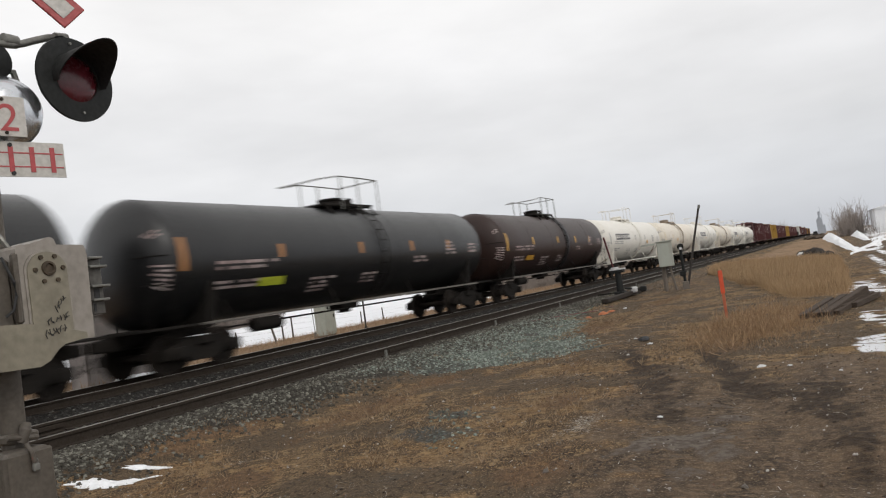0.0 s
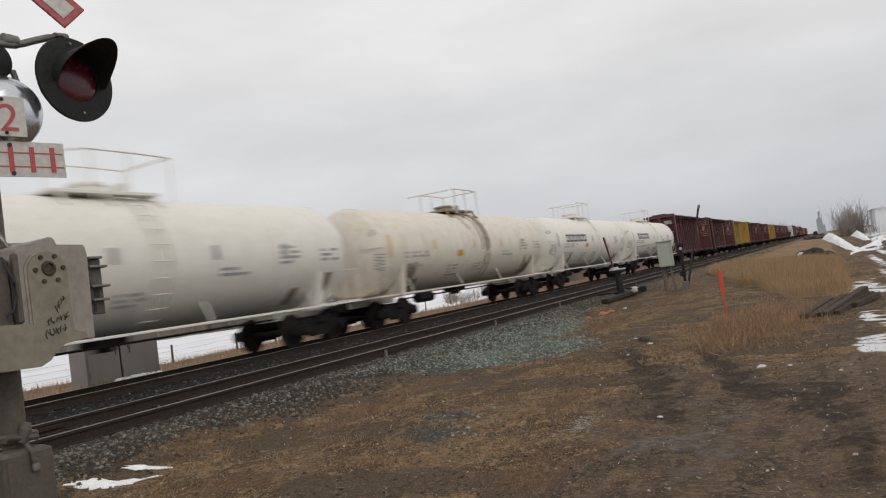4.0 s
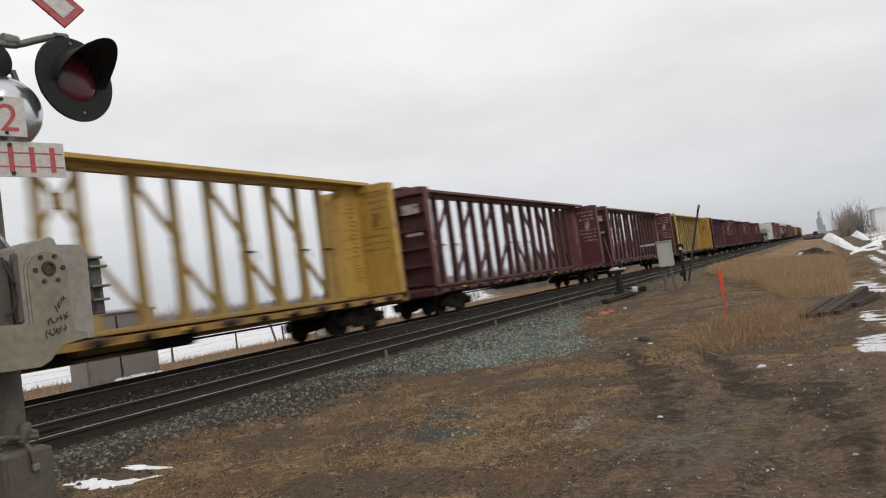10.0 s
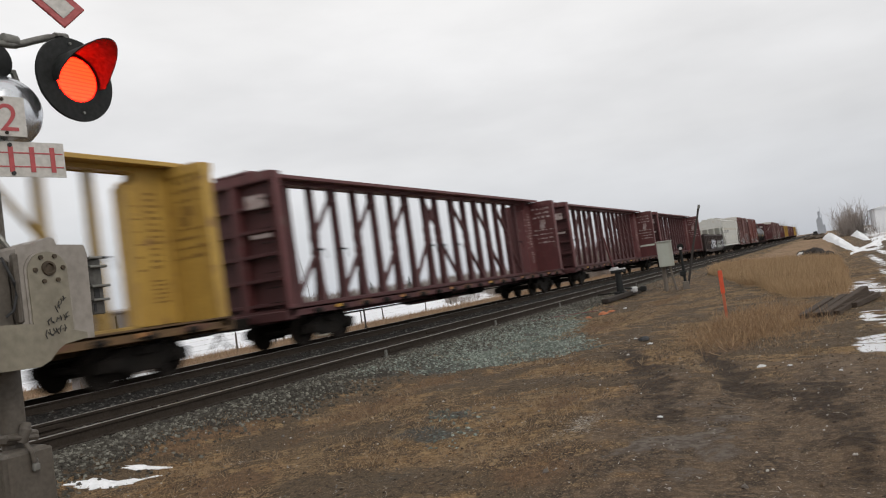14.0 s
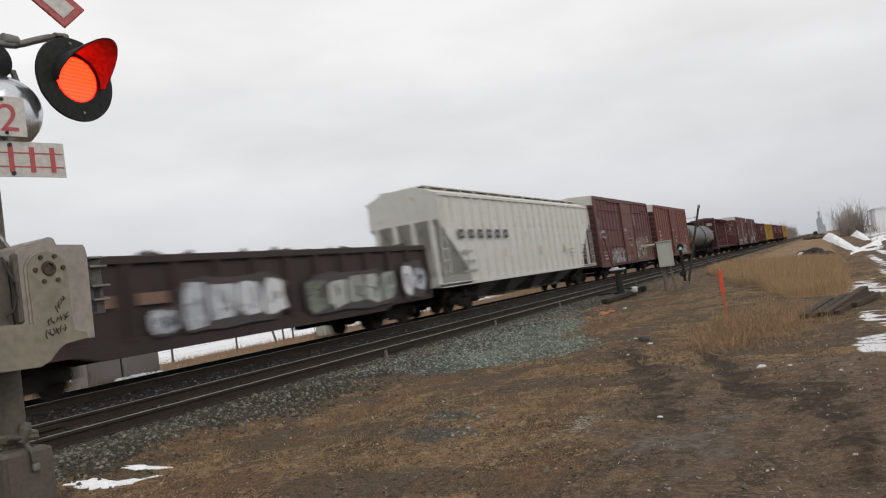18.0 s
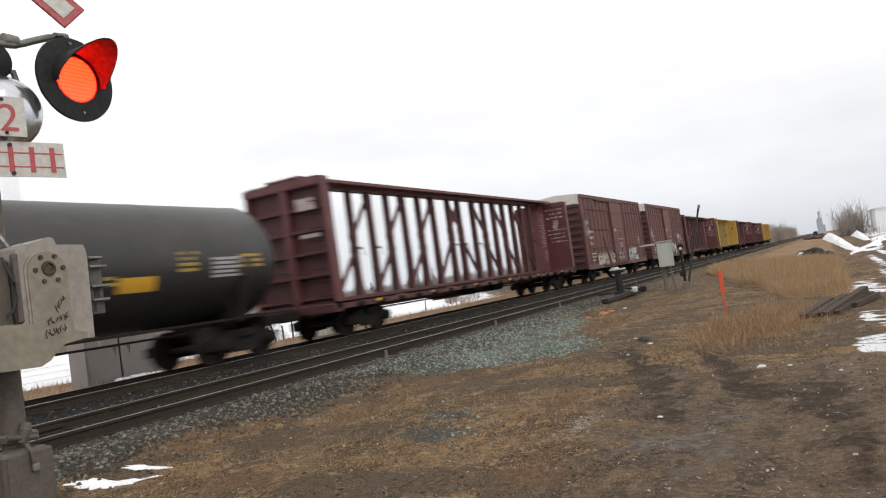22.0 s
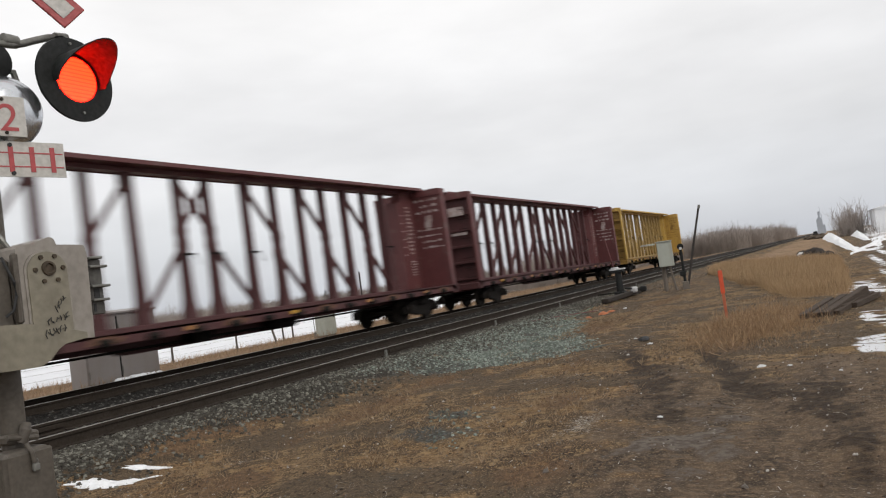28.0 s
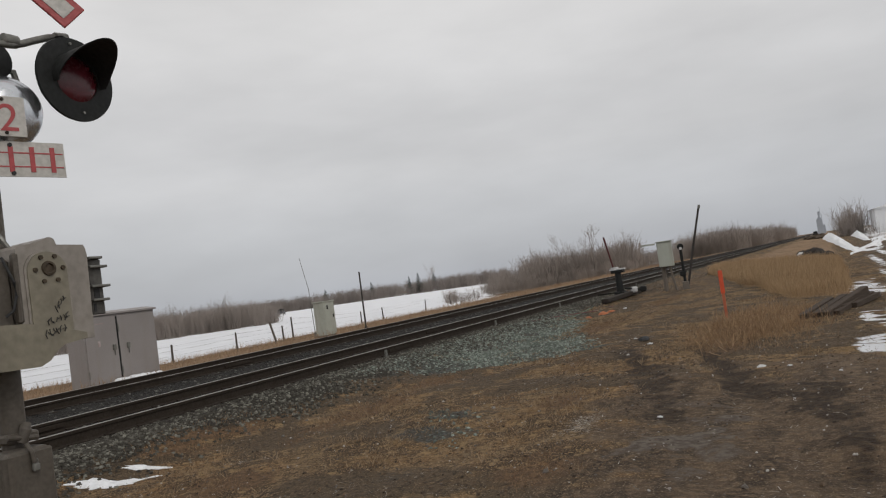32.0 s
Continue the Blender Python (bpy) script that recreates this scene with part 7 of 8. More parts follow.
# ---------------------------------------------------------------- trackside things on the camera's side
def box_on_post():
    x, y = 31.6, 6.05
    z = hz(x, y)
    b = thing("signal_box_on_post", "pale grey steel box with an open flap on a timber post", "signal box", pose(x, y, z, 0, 0, 12))
    part("post", Geo().tube([(0.1, 0.15, -0.1), (0.1, 0.15, 1.2)], 0.09, 10).tube([(0.05, -0.25, -0.1), (0.0, -0.1, 1.1)], 0.05, 8), M_WOOD, b)
    body = part("case", Geo().box(-0.2, 0.2, -0.30, 0.30, 1.02, 2.04, c=0.015), M_PALEBOX, b)
    part("flap", Geo().box(-0.25, -0.22, 0.36, 0.95, 1.96, 2.0, c=0.004).box(-0.25, 0.28, 0.36, 0.90, 2.0, 2.03, c=0.004), M_PALEBOX, body, "open flap")
    part("roof", Geo().box(-0.24, 0.24, -0.34, 0.34, 2.04, 2.08, c=0.01), M_PALEBOX, b)
    part("lamp_unit", Geo().tube([(0.1, -0.62, 1.75), (-0.12, -0.62, 1.75)], 0.13, 12).tube([(0.05, -0.62, 0.3), (0.05, -0.62, 1.7)], 0.06, 8).box(-0.05, 0.2, -0.7, -0.45, 0.55, 0.75, c=0.02), M_BLACK, b, "black lamp unit on its stem")
    part("lamp_lens", Geo().tube([(-0.125, -0.62, 1.68), (-0.14, -0.62, 1.68)], 0.06, 12), M_LITTER_W, b, "pale lens")
    part("stem_foot", Geo().box(-0.1, 0.2, -0.75, -0.5, -0.1, 0.32, c=0.02), M_WOOD, b)
    return b


def switch_stand():
    x, y = 29.4, 7.55
    z = hz(x, y)
    s = thing("switch_stand", "black switch stand with a white cap and a red target rod", "switch stand", pose(x, y, z))
    part("body", Geo().tube([(0, 0, 0.0), (0, 0, 0.95)], 0.16, 12, 0.12).box(-0.22, 0.22, -0.22, 0.22, 0.0, 0.14, c=0.02).box(-0.16, 0.16, -0.25, 0.25, 0.88, 1.0, c=0.02), M_BLACK, s, soft=True)
    part("cap", Geo().tube([(0, 0.1, 1.0), (0, 0.1, 1.12)], 0.15, 14).box(-0.12, 0.12, -0.3, 0.3, 1.0, 1.05, c=0.01), M_LITTER_W, s, "white cap", True)
    part("target_rod", Geo().tube([(0, 0.15, 1.1), (-0.05, 0.35, 2.35)], 0.035, 8), mat("dark_red_rod", (0.10, 0.02, 0.02), rough=0.6), s, "dark red target rod")
    part("lever", Geo().tube([(0, -0.2, 0.25), (0.3, -0.75, 0.12)], 0.035, 8).box(0.2, 0.42, -0.95, -0.7, 0.02, 0.25, c=0.05), M_BLACK, s)
    part("counterweight", Geo().box(0.1, 0.36, -0.62, -0.36, 0.03, 0.26, c=0.06), M_LITTER_W, s, "white counterweight")
    part("connecting_rod", Geo().tube([(0, 0.1, 0.12), (-0.1, 0.9, 0.1)], 0.03, 6), M_TRUCK, s)
    part("long_timber", Geo().box(-3.6, 1.9, -0.45, -0.2, -0.06, 0.10, c=0.02), M_TIE, s, "long dark timber under the stand")
    return s


box_on_post()
switch_stand()

om = thing("orange_marker", "orange plastic cable marker post in dry weeds", "marker post", pose(17.4, 2.23, hz(17.4, 2.23), 0, 0, 25))
part("blade", Geo().box(-0.012, 0.012, -0.045, 0.045, 0.55, 1.06, c=0.004), M_ORANGE, om, "bright upper part")
part("shaft", Geo().box(-0.01, 0.01, -0.03, 0.03, -0.05, 0.56, c=0.003), mat("faded_orange_plastic", (0.42, 0.11, 0.05), (0.35, 0.09, 0.04), rough=0.6), om, "faded lower part")

# old ties dumped in a heap, some with one end propped on the others
OLD = Geo().box(0.0, 1.0, -0.075, 0.075, -0.055, 0.055, c=0.01)
for k, (p, q) in enumerate((((15.55, 0.66), (18.0, 0.17, 0.05)), ((15.75, 0.44), (18.1, -0.10, 0.09)), ((15.65, 0.28), (18.1, -0.50, 0.24)), ((15.85, 0.10), (18.3, -0.52, 0.13)), ((16.3, 0.02), (18.7, -0.62, 0.05)), ((16.7, -0.22), (18.9, -0.74, 0.02)))):
    p0 = Vector((p[0], p[1], hz(p[0], p[1]) + 0.045))
    q0 = Vector((q[0], q[1], hz(q[0], q[1]) + 0.045 + q[2]))
    d = q0 - p0
    tie = thing("discarded_tie", "weathered grey timber tie dumped in a heap", "timber", Matrix.Translation(p0) @ d.to_track_quat("X", "Z").to_matrix().to_4x4(), "heap of old ties")
    timber = Geo()
    timber.v, timber.f = [(x * d.length, y, z) for x, y, z in OLD.v], OLD.f
    part("timber", timber, M_OLDTIE, tie)

# rubbish heap and litter
for k in range(16):
    rr = random.Random(k + 60)
    f = rr.uniform(0, 1)
    x, y = 47.5 + 16 * f, 0.15 + 2.1 * f + rr.uniform(-0.2, 0.2)
    tyre = thing("rubbish_lump", "dark and white rubbish dumped on the verge", "rubbish", pose(x, y, hz(x, y) - 0.02, 0, 0, rr.uniform(0, 360)), "rubbish heap")
    part("lump", blob(rr.uniform(0.32, 0.6) * (0.6 if k in (1, 4, 8, 13) else 1), k + 80, 1.0, 9, 5), M_LITTER_W if k in (1, 4, 8, 13) else M_DUMP, tyre)
for k, (x, y, r, m, lab) in enumerate(((14.2, 3.35, 0.12, M_RUBBER, "crumpled black scrap on the dirt"), (13.8, 3.15, 0.06, M_LITTER_W, "crumpled white scrap on the dirt"), (14.6, 3.6, 0.045, M_LITTER_W, "crumpled white scrap on the dirt"), (10.1, 0.98, 0.055, M_LITTER_W, "crumpled white scrap on the dirt"),
                                (10.0, 0.65, 0.03, M_LITTER_W, "crumpled white scrap on the dirt"), (9.4, 0.1, 0.03, M_LITTER_W, "crumpled white scrap on the dirt"), (22.8, 6.5, 0.16, M_LITTER_O, "rusty orange heap of scrap by the switch"), (23.4, 6.4, 0.12, M_LITTER_O, "rusty orange heap of scrap by the switch"),
                                (21.9, 6.7, 0.10, M_LITTER_O, "rusty orange heap of scrap by the switch"), (24.0, 6.1, 0.07, M_LITTER_W, "crumpled white scrap on the dirt"), (7.6, 1.75, 0.035, M_LITTER_W, "crumpled white scrap on the dirt"))):
    t = thing("litter", lab, "litter", pose(x, y, hz(x, y) - 0.005, 0, 0, 40 * k), "litter on the dirt")
    part("scrap", blob(r, k + 30, 0.55, 8, 4), m, t)
for k, (pts, m) in enumerate(((((19.5, 7.6), (21.5, 7.35), (23.6, 7.0), (25.5, 6.9)), mat("dark_red_cable", (0.15, 0.045, 0.04), rough=0.6)), (((20.5, 7.0), (22.4, 7.15), (24.6, 7.3)), mat("faded_green_hose", (0.10, 0.16, 0.10), rough=0.6)))):
    c = thing("loose_cable", "loose coloured cable lying on the gravel", "cable", group="loose cables")
    part("cable", Geo().tube([(x, y, hz(x, y) + 0.015) for x, y in pts], 0.014, 6), m, c)


def snow_patch(x, y, lx, ly, rz, seed, thick=0.03, n=72):
    """A thin, ragged sheet of old snow."""
    rr = random.Random(seed)
    g, k = Geo(), 5
    ang = [(2 * math.pi * j / n) for j in range(n)]
    ph = [rr.uniform(0, 6.28) for _ in range(5)]
    rad = [0.68 + 0.15 * math.sin(3 * a + ph[0]) + 0.10 * math.sin(7 * a + ph[1]) + 0.07 * math.sin(13 * a + ph[2]) + 0.10 * (rr.random() - 0.5) for a in ang]
    c, s = math.cos(radians(rz)), math.sin(radians(rz))
    vs = []
    for i in range(k):
        f = (i + 1) / k
        for a, q in zip(ang, rad):
            u, w = lx * f * q * math.cos(a), ly * f * q * math.sin(a)
            px, py = u * c - w * s, u * s + w * c
            lift = thick * (1 - f ** 3) * (0.85 + 0.3 * rr.random()) - 0.015 * (i == k - 1)
            vs.append((px, py, hz(x + px, y + py) - hz(x, y) + lift))
    vs.append((0, 0, thick))
    fs = [(i * n + j, (i + 1) * n + j, (i + 1) * n + (j + 1) % n, i * n + (j + 1) % n) for i in range(k - 1) for j in range(n)]
    fs += [(len(vs) - 1, j, (j + 1) % n) for j in range(n)]
    ob = part("snow_patch", g.add(vs, fs), M_SNOW, soft=True)
    ob.matrix_basis = pose(x, y, hz(x, y))
    return tagged(ob, "thin ragged patch of old snow on the ground", "snow", "snow patches")


for k, a in enumerate(((5.22, 6.90, 0.64, 0.19, 139), (5.74, 6.97, 0.36, 0.09, 133), 
                       (56, -2.2, 4.5, 1.3, -14), (62, -1.7, 12, 0.6, 1), (66, -3.2, 9, 0.5, -4), (95, -4.6, 24, 1.1, -4))):
    snow_patch(*a, k + 5, 0.02 if k < 2 else 0.014)

def snow_ridge(x0, y0, x1, y1, w0, w1, h0, h1, seed, n=70):
    """A ploughed ridge of old snow with an uneven crest and ragged foot."""
    i = np.linspace(0, 1, n)
    j = np.linspace(-1, 1, 13)
    f, s = np.meshgrid(i, j, indexing="ij")
    wide = (w0 + (w1 - w0) * f) * (0.65 + 0.7 * fractal(f * 9, s * 0 + np.sign(s) * 3, seed))
    px = x0 + (x1 - x0) * f + (fractal(f * 14, s * 2, seed + 1) - 0.5) * 3
    py = y0 + (y1 - y0) * f + s * wide
    top = (h0 + (h1 - h0) * f) * (1 - np.abs(s) ** 1.6) * (0.45 + 1.1 * fractal(f * 12, s * 1.5, seed + 2))
    pz = height(px, py) + top * smooth(0, 0.05, f) * (1 - smooth(0.95, 1, f)) - 0.03
    k = np.arange(n * 13).reshape(n, 13)
    q = np.stack([k[:-1, :-1], k[1:, :-1], k[1:, 1:], k[:-1, 1:]], -1).reshape(-1, 4)
    g = Geo().add(np.stack([px, py, pz], -1).reshape(-1, 3).tolist(), q.tolist())
    return tagged(part("snow_bank", g, M_SNOW, soft=True), "long ploughed bank of old snow along the road", "snow bank", "snow banks")


snow_ridge(52, -1.5, 190, 0.1, 0.30, 1.5, 0.10, 1.2, 3)
snow_ridge(50, -0.9, 84, -4.6, 0.18, 0.5, 0.08, 0.3, 5)
snow_ridge(88, -3.4, 190, -5.2, 0.4, 1.2, 0.15, 0.9, 9)
snow_ridge(120, -5.5, 260, -10.5, 0.5, 1.6, 0.25, 1.0, 11)

# far things at the end of the view
# the elevator's pale blue-grey is distance haze put into its colour
M_ELEVATOR = mat("weathered_blue_grey_cladding", (0.43, 0.465, 0.52), (0.38, 0.415, 0.47), rough=0.8, bump=0.0, scale=0.3)
M_SPOIL = mat("brown_spoil", (0.085, 0.062, 0.042), (0.055, 0.04, 0.028), rough=0.95, bump=0.4, fine=9)
tw = thing("grain_elevator", "tall grain elevator far down the line, distance haze painted in as blue-grey", "grain elevator", pose(600, 4.7, -0.4))
part("house", Geo().box(-4, 4, -1.7, 1.9, 0, 9.6), M_ELEVATOR, tw)
part("annex", Geo().box(-3, 3, -3.4, -1.7, 0, 6.2), M_ELEVATOR, tw, "lower annex")
part("roof", Geo().slab([(-1.8, 9.6), (2.0, 9.6), (0.4, 12.2), (-0.9, 12.2)], -4.1, 4.1, "yz"), M_ELEVATOR, tw)
part("cupola", Geo().box(-3, 3, -0.9, 0.4, 12.0, 15.2).slab([(-1.0, 15.2), (0.5, 15.2), (-0.25, 16.4)], -3.2, 3.2, "yz"), M_ELEVATOR, tw)
part("leg_pipe", Geo().tube([(-3, -1.8, 0), (-3, -1.8, 13.6), (-3, -0.6, 15.6)], 0.22, 8).tube([(-3, -1.2, 15.0), (-3, -1.2, 19.2)], 0.12, 6), M_ELEVATOR, tw, "outside pipe and mast")
for k in range(3):
    x, y = (196 + 9 * k), 1.6 + 1.5 * k
    heap = thing("spoil_heap", "low brown heap of earth beside the line", "earth heap", pose(x, y, hz(x, y) - 0.1, 0, 0, 50 * k), "spoil heaps")
    part("earth", blob(1.7 - 0.2 * k, 300 + k, 0.7, 12, 6), M_SPOIL, heap)
van = thing("parked_vehicle", "dark blue vehicle parked at the edge of the woods", "vehicle", pose(196, 164, hz(196, 164), 0, 0, 30))
part("body", Geo().box(-2.4, 2.4, -0.95, 0.95, 0.5, 1.3, c=0.15), M_STENCIL_DARK, van)
part("cabin", Geo().box(-1.3, 1.6, -0.85, 0.85, 1.3, 2.1, c=0.2), M_BLACK, van)
for sx in (-1.5, 1.5):
    for sy in (-0.9, 0.9):
        part("wheel", Geo().tube([(sx, sy - 0.12, 0.36), (sx, sy + 0.12, 0.36)], 0.36, 14), M_RUBBER, van)
hut = thing("white_building", "white metal-clad building beside the road", "building", pose(158, -12.5, -0.4))
part("wall", Geo().box(-9, 9, -5.6, 5.0, 0, 4.3), M_WHITEWALL, hut)
part("roof", Geo().slab([(-6.0, 4.2), (-0.3, 5.4), (5.4, 4.2)], -9.3, 9.3, "yz"), M_WHITEWALL, hut)
for k in range(4):
    part("cladding_rib", Geo().box(-9.03, -9.0, -5 + k * 3, -4.9 + k * 3, 0, 4.2), M_WHITEWALL, hut)
part("door", Geo().box(-9.05, -9.0, 1.5, 3.8, 0, 3.2), M_WHITEWALL, hut)
car = thing("parked_vehicle", "dark vehicle parked far down the road", "vehicle", pose(330, 4.6, hz(330, 4.6)))
part("body", Geo().box(-2.2, 2.2, -0.9, 0.9, 0.5, 1.2, c=0.15), M_RUBBER, car)
part("cabin", Geo().box(-1.2, 1.4, -0.8, 0.8, 1.2, 1.95, c=0.2), M_BLACK, car)
for sx in (-1.4, 1.4):
    for sy in (-0.85, 0.85):
        part("wheel", Geo().tube([(sx, sy - 0.12, 0.34), (sx, sy + 0.12, 0.34)], 0.34, 14), M_RUBBER, car)


# ---------------------------------------------------------------- trees and woods
def twigs(seed, tall, spread=0.55, depth=4, n=4, r=None):
    """The limbs of a bare tree as tapering three-sided sticks: list of (start, end, radius at start, radius at end)."""
    rr = random.Random(seed)
    out = []

    def grow(p, d, length, rad, lev):
        q = p + d * length
        out.append((p, q, rad, rad * 0.62))
        if lev == 0:
            return
        for k in range(n if lev < depth else n + 2):
            f = rr.uniform(0.35, 1.0)
            side = Vector((rr.gauss(0, 1), rr.gauss(0, 1), rr.gauss(0.25, 0.5))).normalized()
            nd = (d * (1 - spread * 0.6) + side * spread + Vector((0, 0, 0.25))).normalized()
            grow(p + d * length * f, nd, length * rr.uniform(0.42, 0.68), rad * 0.55 * (1.2 - 0.5 * f), lev - 1)
    grow(Vector((0, 0, -0.2)), Vector((rr.uniform(-0.08, 0.08), rr.uniform(-0.08, 0.08), 1)).normalized(), tall * 0.52, r or tall * 0.011, depth)
    return out


def stick_arrays(sticks, fine=0.0):
    """Three-sided tapering sticks; those thinner than fine are thin two-sided blades."""
    v, f = [], []
    for a, b, ra, rb in sticks:
        d = (b - a).normalized()
        s = d.cross(Vector((0.3, 0.9, 0.1))).normalized()
        t = d.cross(s)
        k = len(v)
        if ra < fine:
            u = (s * 0.7 + t * 0.7) * ra
            v += [tuple(a - u), tuple(a + u), tuple(b + u * 0.4), tuple(b - u * 0.4)]
            f.append((k, k + 1, k + 2, k + 3))
            continue
        for p, q in ((a, ra), (b, rb)):
            for j in range(3):
                c = 2.0944 * j
                v.append(tuple(p + (s * math.cos(c) + t * math.sin(c)) * q))
        f += [(k, k + 1, k + 4, k + 3), (k + 1, k + 2, k + 5, k + 4), (k + 2, k, k + 3, k + 5)]
    return np.array(v), np.array(f)


# slender trees for the skyline, and bushy ones that branch from the foot
FORMS = [stick_arrays(twigs(k + 1, 1.0, 0.34 + 0.08 * (k % 3), 3, 5, 0.0075), 0.0032) for k in range(5)]


def bush(seed):
    rr = random.Random(seed)
    out = []
    for k in range(26):
        az, lean = rr.uniform(0, 6.28), rr.uniform(0.05, 0.5)
        d = Vector((math.cos(az) * lean, math.sin(az) * lean, 1)).normalized()
        p = Vector((rr.gauss(0, 0.16), rr.gauss(0, 0.16), -0.05))
        h = rr.uniform(0.45, 0.95)
        out.append((p, p + d * h, 0.006, 0.003))
        for i in range(5):
            q = p + d * h * rr.uniform(0.25, 1.0)
            w = (d + Vector((rr.gauss(0, 0.5), rr.gauss(0, 0.5), 0.2))).normalized()
            out.append((q, q + w * h * rr.uniform(0.2, 0.42), 0.004, 0.002))
    return stick_arrays(out, 0.1)


BUSHES = [bush(90 + k) for k in range(4)]


def woods(name, spots, material, label, seed, forms=FORMS):
    """Many bare trees in one mesh."""
    r = np.random.RandomState(seed)
    vs, fs, k = [], [], 0
    for x, y, tall in spots:
        v, f = forms[r.randint(len(forms))]
        a = r.uniform(0, 6.28)
        s = tall * np.array([r.uniform(0.8, 1.2), r.uniform(0.8, 1.2), 1.0])
        w = v * s
        w = np.stack([w[:, 0] * np.cos(a) - w[:, 1] * np.sin(a) + x, w[:, 0] * np.sin(a) + w[:, 1] * np.cos(a) + y, w[:, 2] + hz(x, y)], -1)
        vs.append(w)
        fs.append(f + k)
        k += len(v)
    me = bpy.data.meshes.new(name)
    me.from_pydata(np.concatenate(vs).tolist(), [], np.concatenate(fs).tolist())
    me.materials.append(material)
    return tagged(new(name, me), label, "woods", kind="stuff")


R2 = np.random.RandomState(31)


def bands(rows):
    """Places by direction (degrees from the line of the track), distance and height."""
    out = []
    for a0, a1, d0, d1, lo, hi, n in rows:
        a, dd = np.radians(R2.uniform(a0, a1, n)), R2.uniform(d0, d1, n)
        x, y = dd * np.cos(a), np.maximum(dd * np.sin(a), 21 + R2.uniform(0, 10, n))
        out += list(zip(x, y, R2.uniform(lo, hi, n)))
    return out


M_POPLAR = mat("pale_poplar_twigs", (0.33, 0.30, 0.275), (0.27, 0.24, 0.22), rough=0.95, bump=0.0)
woods("far_woods", bands([(22.5, 60, 372, 440, 8.2, 10.6, 620), (24, 33, 380, 430, 10, 12.5, 60), (9.6, 15.5, 300, 420, 6, 8.5, 150)]), M_FARWOOD, "grey-brown bare winter woods beyond the snowy field", 5)
woods("far_understorey", bands([(22.5, 60, 366, 400, 5.5, 7.4, 700), (9.8, 15, 320, 420, 3, 5, 150)]), M_FARWOOD, "dense brush at the foot of the far woods", 15, BUSHES)
woods("field_brush", bands([(41.2, 62, 132, 165, 3.6, 4.9, 620), (40.4, 41.6, 136, 150, 2.4, 3.6, 26)]), M_TWIG, "dense dark brush standing out into the snowy field", 16, BUSHES)
woods("field_poplars", bands([(43.5, 60, 150, 180, 7.0, 9.6, 110)]), M_POPLAR, "pale slender poplars behind the brush", 17)
woods("lineside_brush", bands([(12.9, 21.3, 118, 175, 3.8, 6.0, 250), (20.5, 23.8, 124, 170, 2.8, 4.2, 80), (12.6, 24.6, 112, 135, 1.4, 2.8, 240), (9.8, 12.9, 150, 230, 2.0, 3.4, 90), (2.6, 9.9, 215, 400, 5.6, 7.8, 480), (2.0, 4.5, 380, 900, 7, 10, 260),
                               (24.5, 27.5, 92, 106, 1.2, 2.1, 26)]), M_TWIG, "bare brush along the line", 6, BUSHES)
woods("lineside_saplings", bands([(13.2, 20.8, 125, 185, 6.5, 9.6, 120), (20.0, 23.5, 130, 180, 4.5, 6.5, 36), (3.0, 9.8, 225, 400, 6.5, 8.6, 160), (1.9, 3.2, 500, 1000, 8, 11, 80)]), M_TWIG, "slender bare saplings rising from the brush along the line", 7)
spots = [(170 + R2.uniform(-14, 14), -4.3 + R2.uniform(-1.6, 1.7), R2.uniform(3.6, 6.9)) for _ in range(70)]
spots += [(120 + R2.uniform(-8, 8), -5.6 + R2.uniform(-0.8, 0.8), R2.uniform(1.6, 2.6)) for _ in range(10)]
woods("roadside_thicket", spots, M_TWIG, "bare thicket beside the far road", 8, FORMS + BUSHES[:2])
# spruces showing over the far woods
for k in range(5):
    a, dd = radians((29.4, 30.1, 28.2, 33.0, 36.5)[k]), 372 + 4 * k
    x, y, tall = dd * math.cos(a), dd * math.sin(a), (10.8, 9.6, 10.0, 9.6, 9.0)[k]
    sp = thing("spruce", "dark spruce among the bare woods", "tree", pose(x, y, hz(x, y)), "spruces")
    part("trunk", Geo().tube([(0, 0, -0.2), (0, 0, tall * 0.3)], 0.18, 6), M_BARK, sp)
    g = Geo()
    for i in range(60):
        f = (i + 0.5) / 60
        az = i * 2.4
        rad = (1 - f) ** 0.7 * tall * 0.24 * R2.uniform(0.7, 1.1)
        z = tall * (0.12 + 0.86 * f)
        g.add([(0, 0, z + 0.25), (rad * math.cos(az - 0.4), rad * math.sin(az - 0.4), z - 0.5), (rad * 1.15 * math.cos(az), rad * 1.15 * math.sin(az), z - 0.35), (rad * math.cos(az + 0.4), rad * math.sin(az + 0.4), z - 0.5)], [(0, 1, 2), (0, 2, 3)])
    part("crown", g, M_SPRUCE, sp)
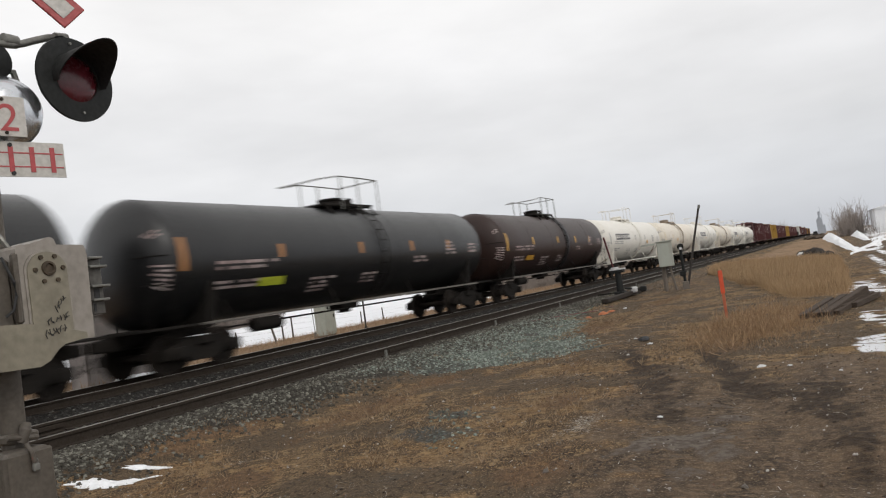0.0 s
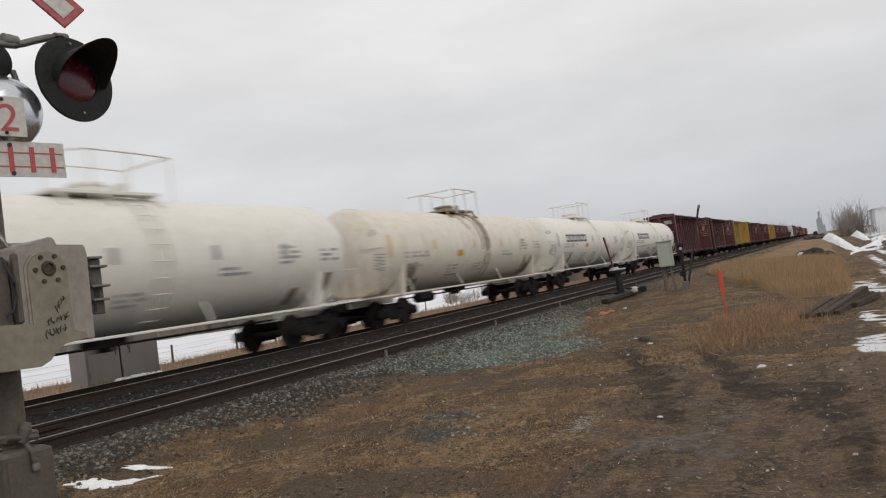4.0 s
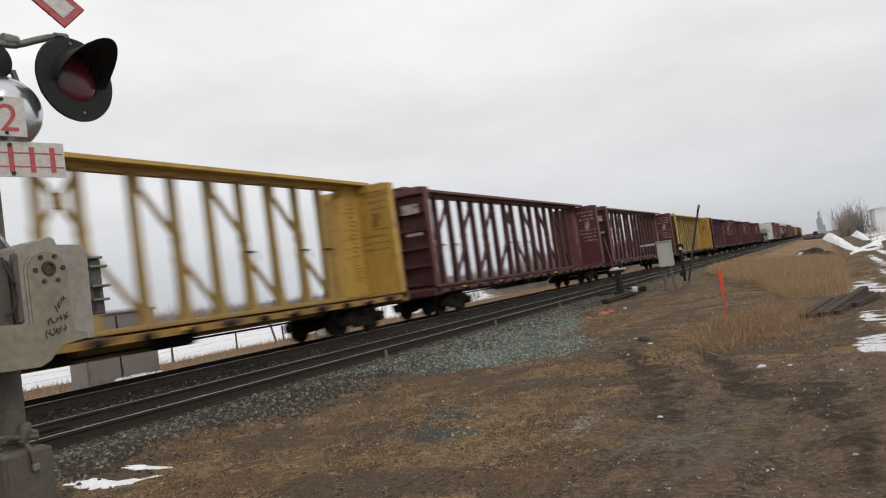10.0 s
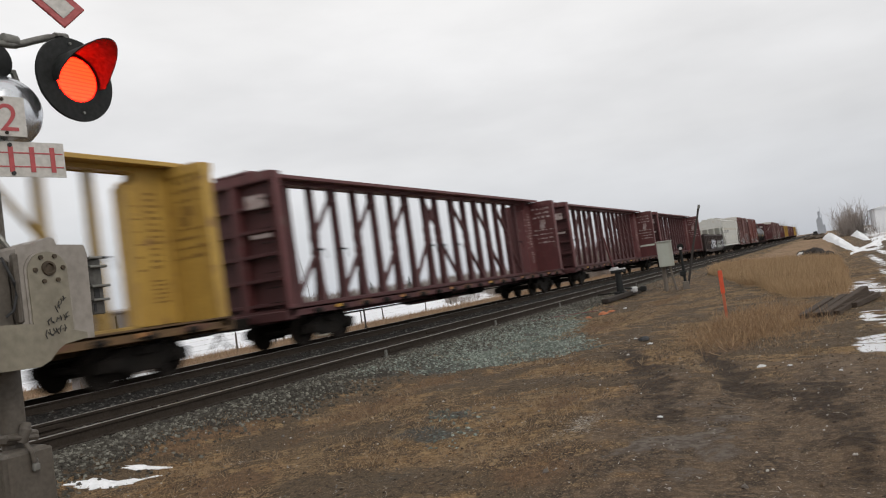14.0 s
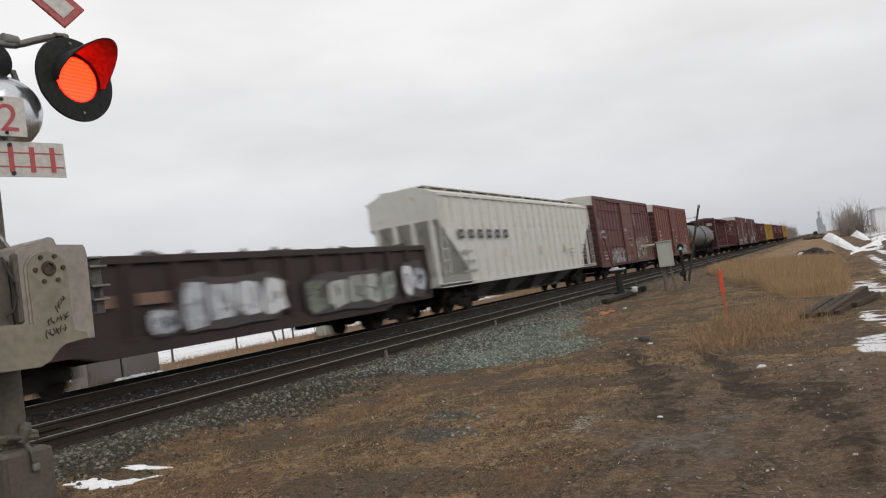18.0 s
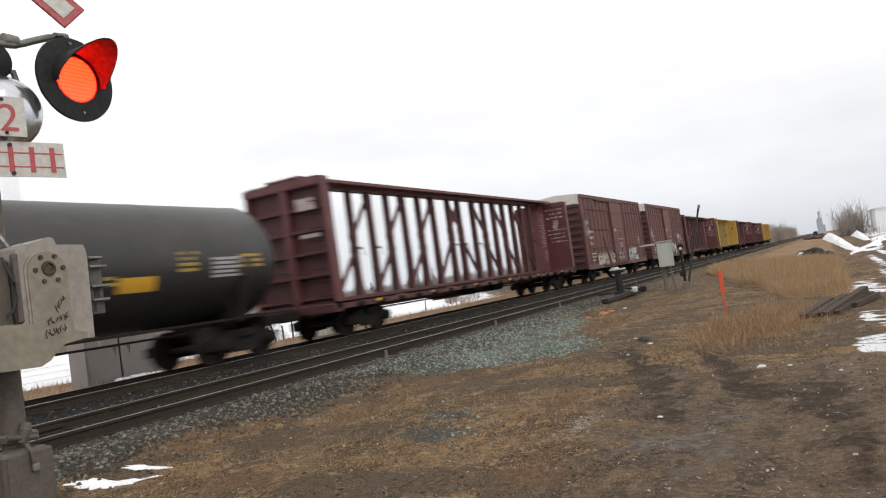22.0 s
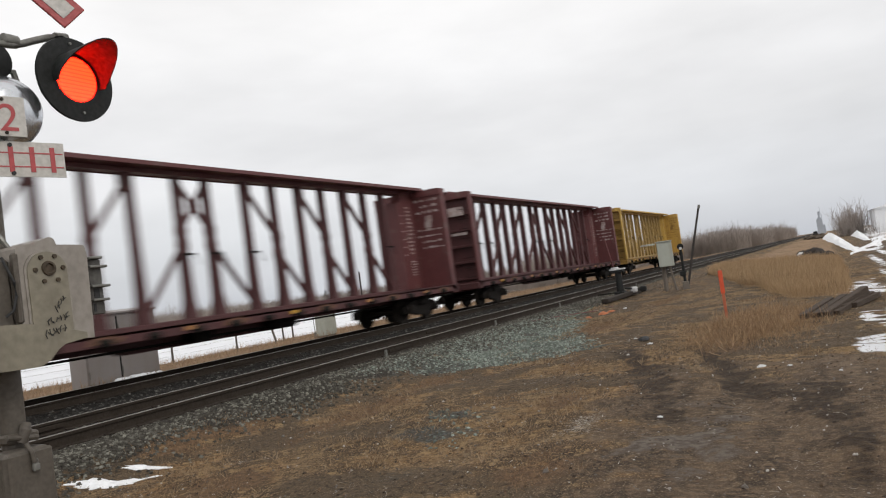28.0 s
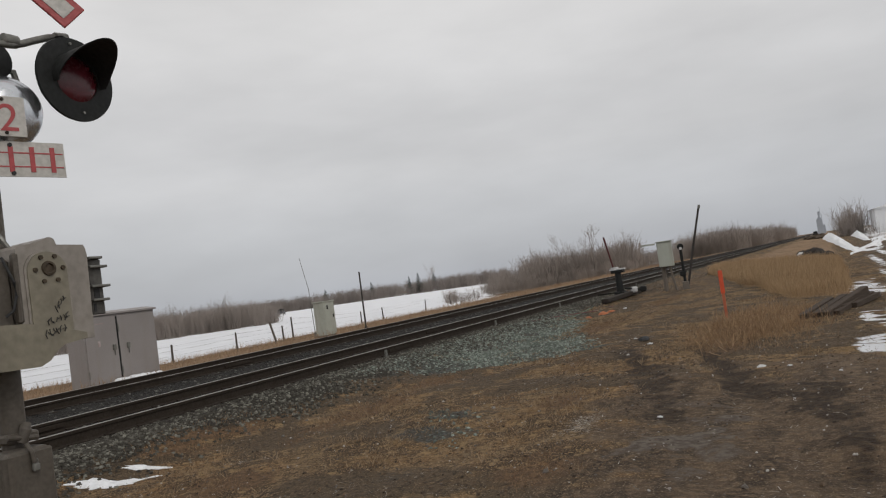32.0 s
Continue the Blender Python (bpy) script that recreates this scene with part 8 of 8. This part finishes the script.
# single bare trees that stand out beyond the track
for k, (a, dd, tall) in enumerate(((20.0, 125, 8.0), (18.9, 120, 8), (18.0, 122, 8.4), (17.2, 128, 7.5), (16.05, 118, 10.0), (15.4, 132, 7), (13.5, 140, 8.0), (12.9, 138, 6.5), (28.6, 330, 12.5))):
    x, y = dd * math.cos(radians(a)), dd * math.sin(radians(a))
    t = thing("bare_tree", "bare grey deciduous tree without leaves", "tree", pose(x, y, hz(x, y)), "bare trees by the track")
    st = twigs(k + 70, tall, 0.5, 4, 4, tall * 0.009)
    for nm, sel, mm in (("trunk", st[:1], M_BARK), ("crown", st[1:], M_TWIG)):
        v, f = stick_arrays(sel)
        me = bpy.data.meshes.new(nm)
        me.from_pydata(v.tolist(), [], f.tolist())
        me.materials.append(mm)
        part(nm, me, mm, t)


# ---------------------------------------------------------------- what moves
def run(t):
    """How far the train has gone, in metres, after t seconds."""
    return 20.632 * t + 0.0028 * t * t + 0.0001 * t ** 3


def motions():
    for car, c in TRAIN:
        walk(car, [(t, pose(c - run(t), FAR_C, 0)) for t in range(0, 33, 4)])
    # wheels roll while their car passes the camera
    for car, c in TRAIN:
        t0, t1 = max(0.0, (c - 48) / 20.8), min(32.0, (c + 18) / 20.8)
        steps = range(int(t0 * 30), int(t1 * 30) + 1)
        for truck in car.children:
            for ws in truck.children:
                if ws.name.startswith("wheelset") and len(steps) > 2:
                    at = ws.matrix_basis.translation.copy()
                    first, last = steps[0] / 30, steps[-1] / 30

                    def rolled(t):
                        return Matrix.Translation(at) @ Matrix.Rotation(-(run(t) - run(first)) / WHEEL_R, 4, "Y")
                    rows = [(0, rolled(first))] if first > 0 else []
                    rows += [(k / 30, rolled(k / 30)) for k in steps]
                    if last < 32:
                        rows.append((32, rolled(last)))
                    walk(ws, rows)
    # the lamp: lit 0.42 s of every 0.9725 s
    for lamp, k, to in LAMPS:
        rows = []

        def turned(deg):
            return to @ pose(0.012, 0, 0, 0, 0, deg)
        edges = []
        for n in range(-15, 21):
            end = 13.42 + 0.9725 * n + (0.486 if k else 0)
            edges += [(end - 0.435, 180.0), (end, 0.0)]
        start = [d for t, d in edges if t <= 0]
        now = start[-1] if start else 0.0
        rows.append((0, turned(now)))
        for t, d in edges:
            if 0.07 < t < 31.93:
                f = round(t * 30 - 1.5)
                n = round(t) * 30
                # a whole second never falls into the flip itself
                if f - 1 < n < f + 4:
                    f = n + 1 if t > round(t) else n - 4
                for i, q in enumerate((0.0, 1 / 3, 2 / 3, 1.0)):
                    rows.append(((f + i) / 30, turned(now + (d - now) * q)))
                now = d
        rows.append((32, turned(now)))
        walk(lamp, rows)


motions()
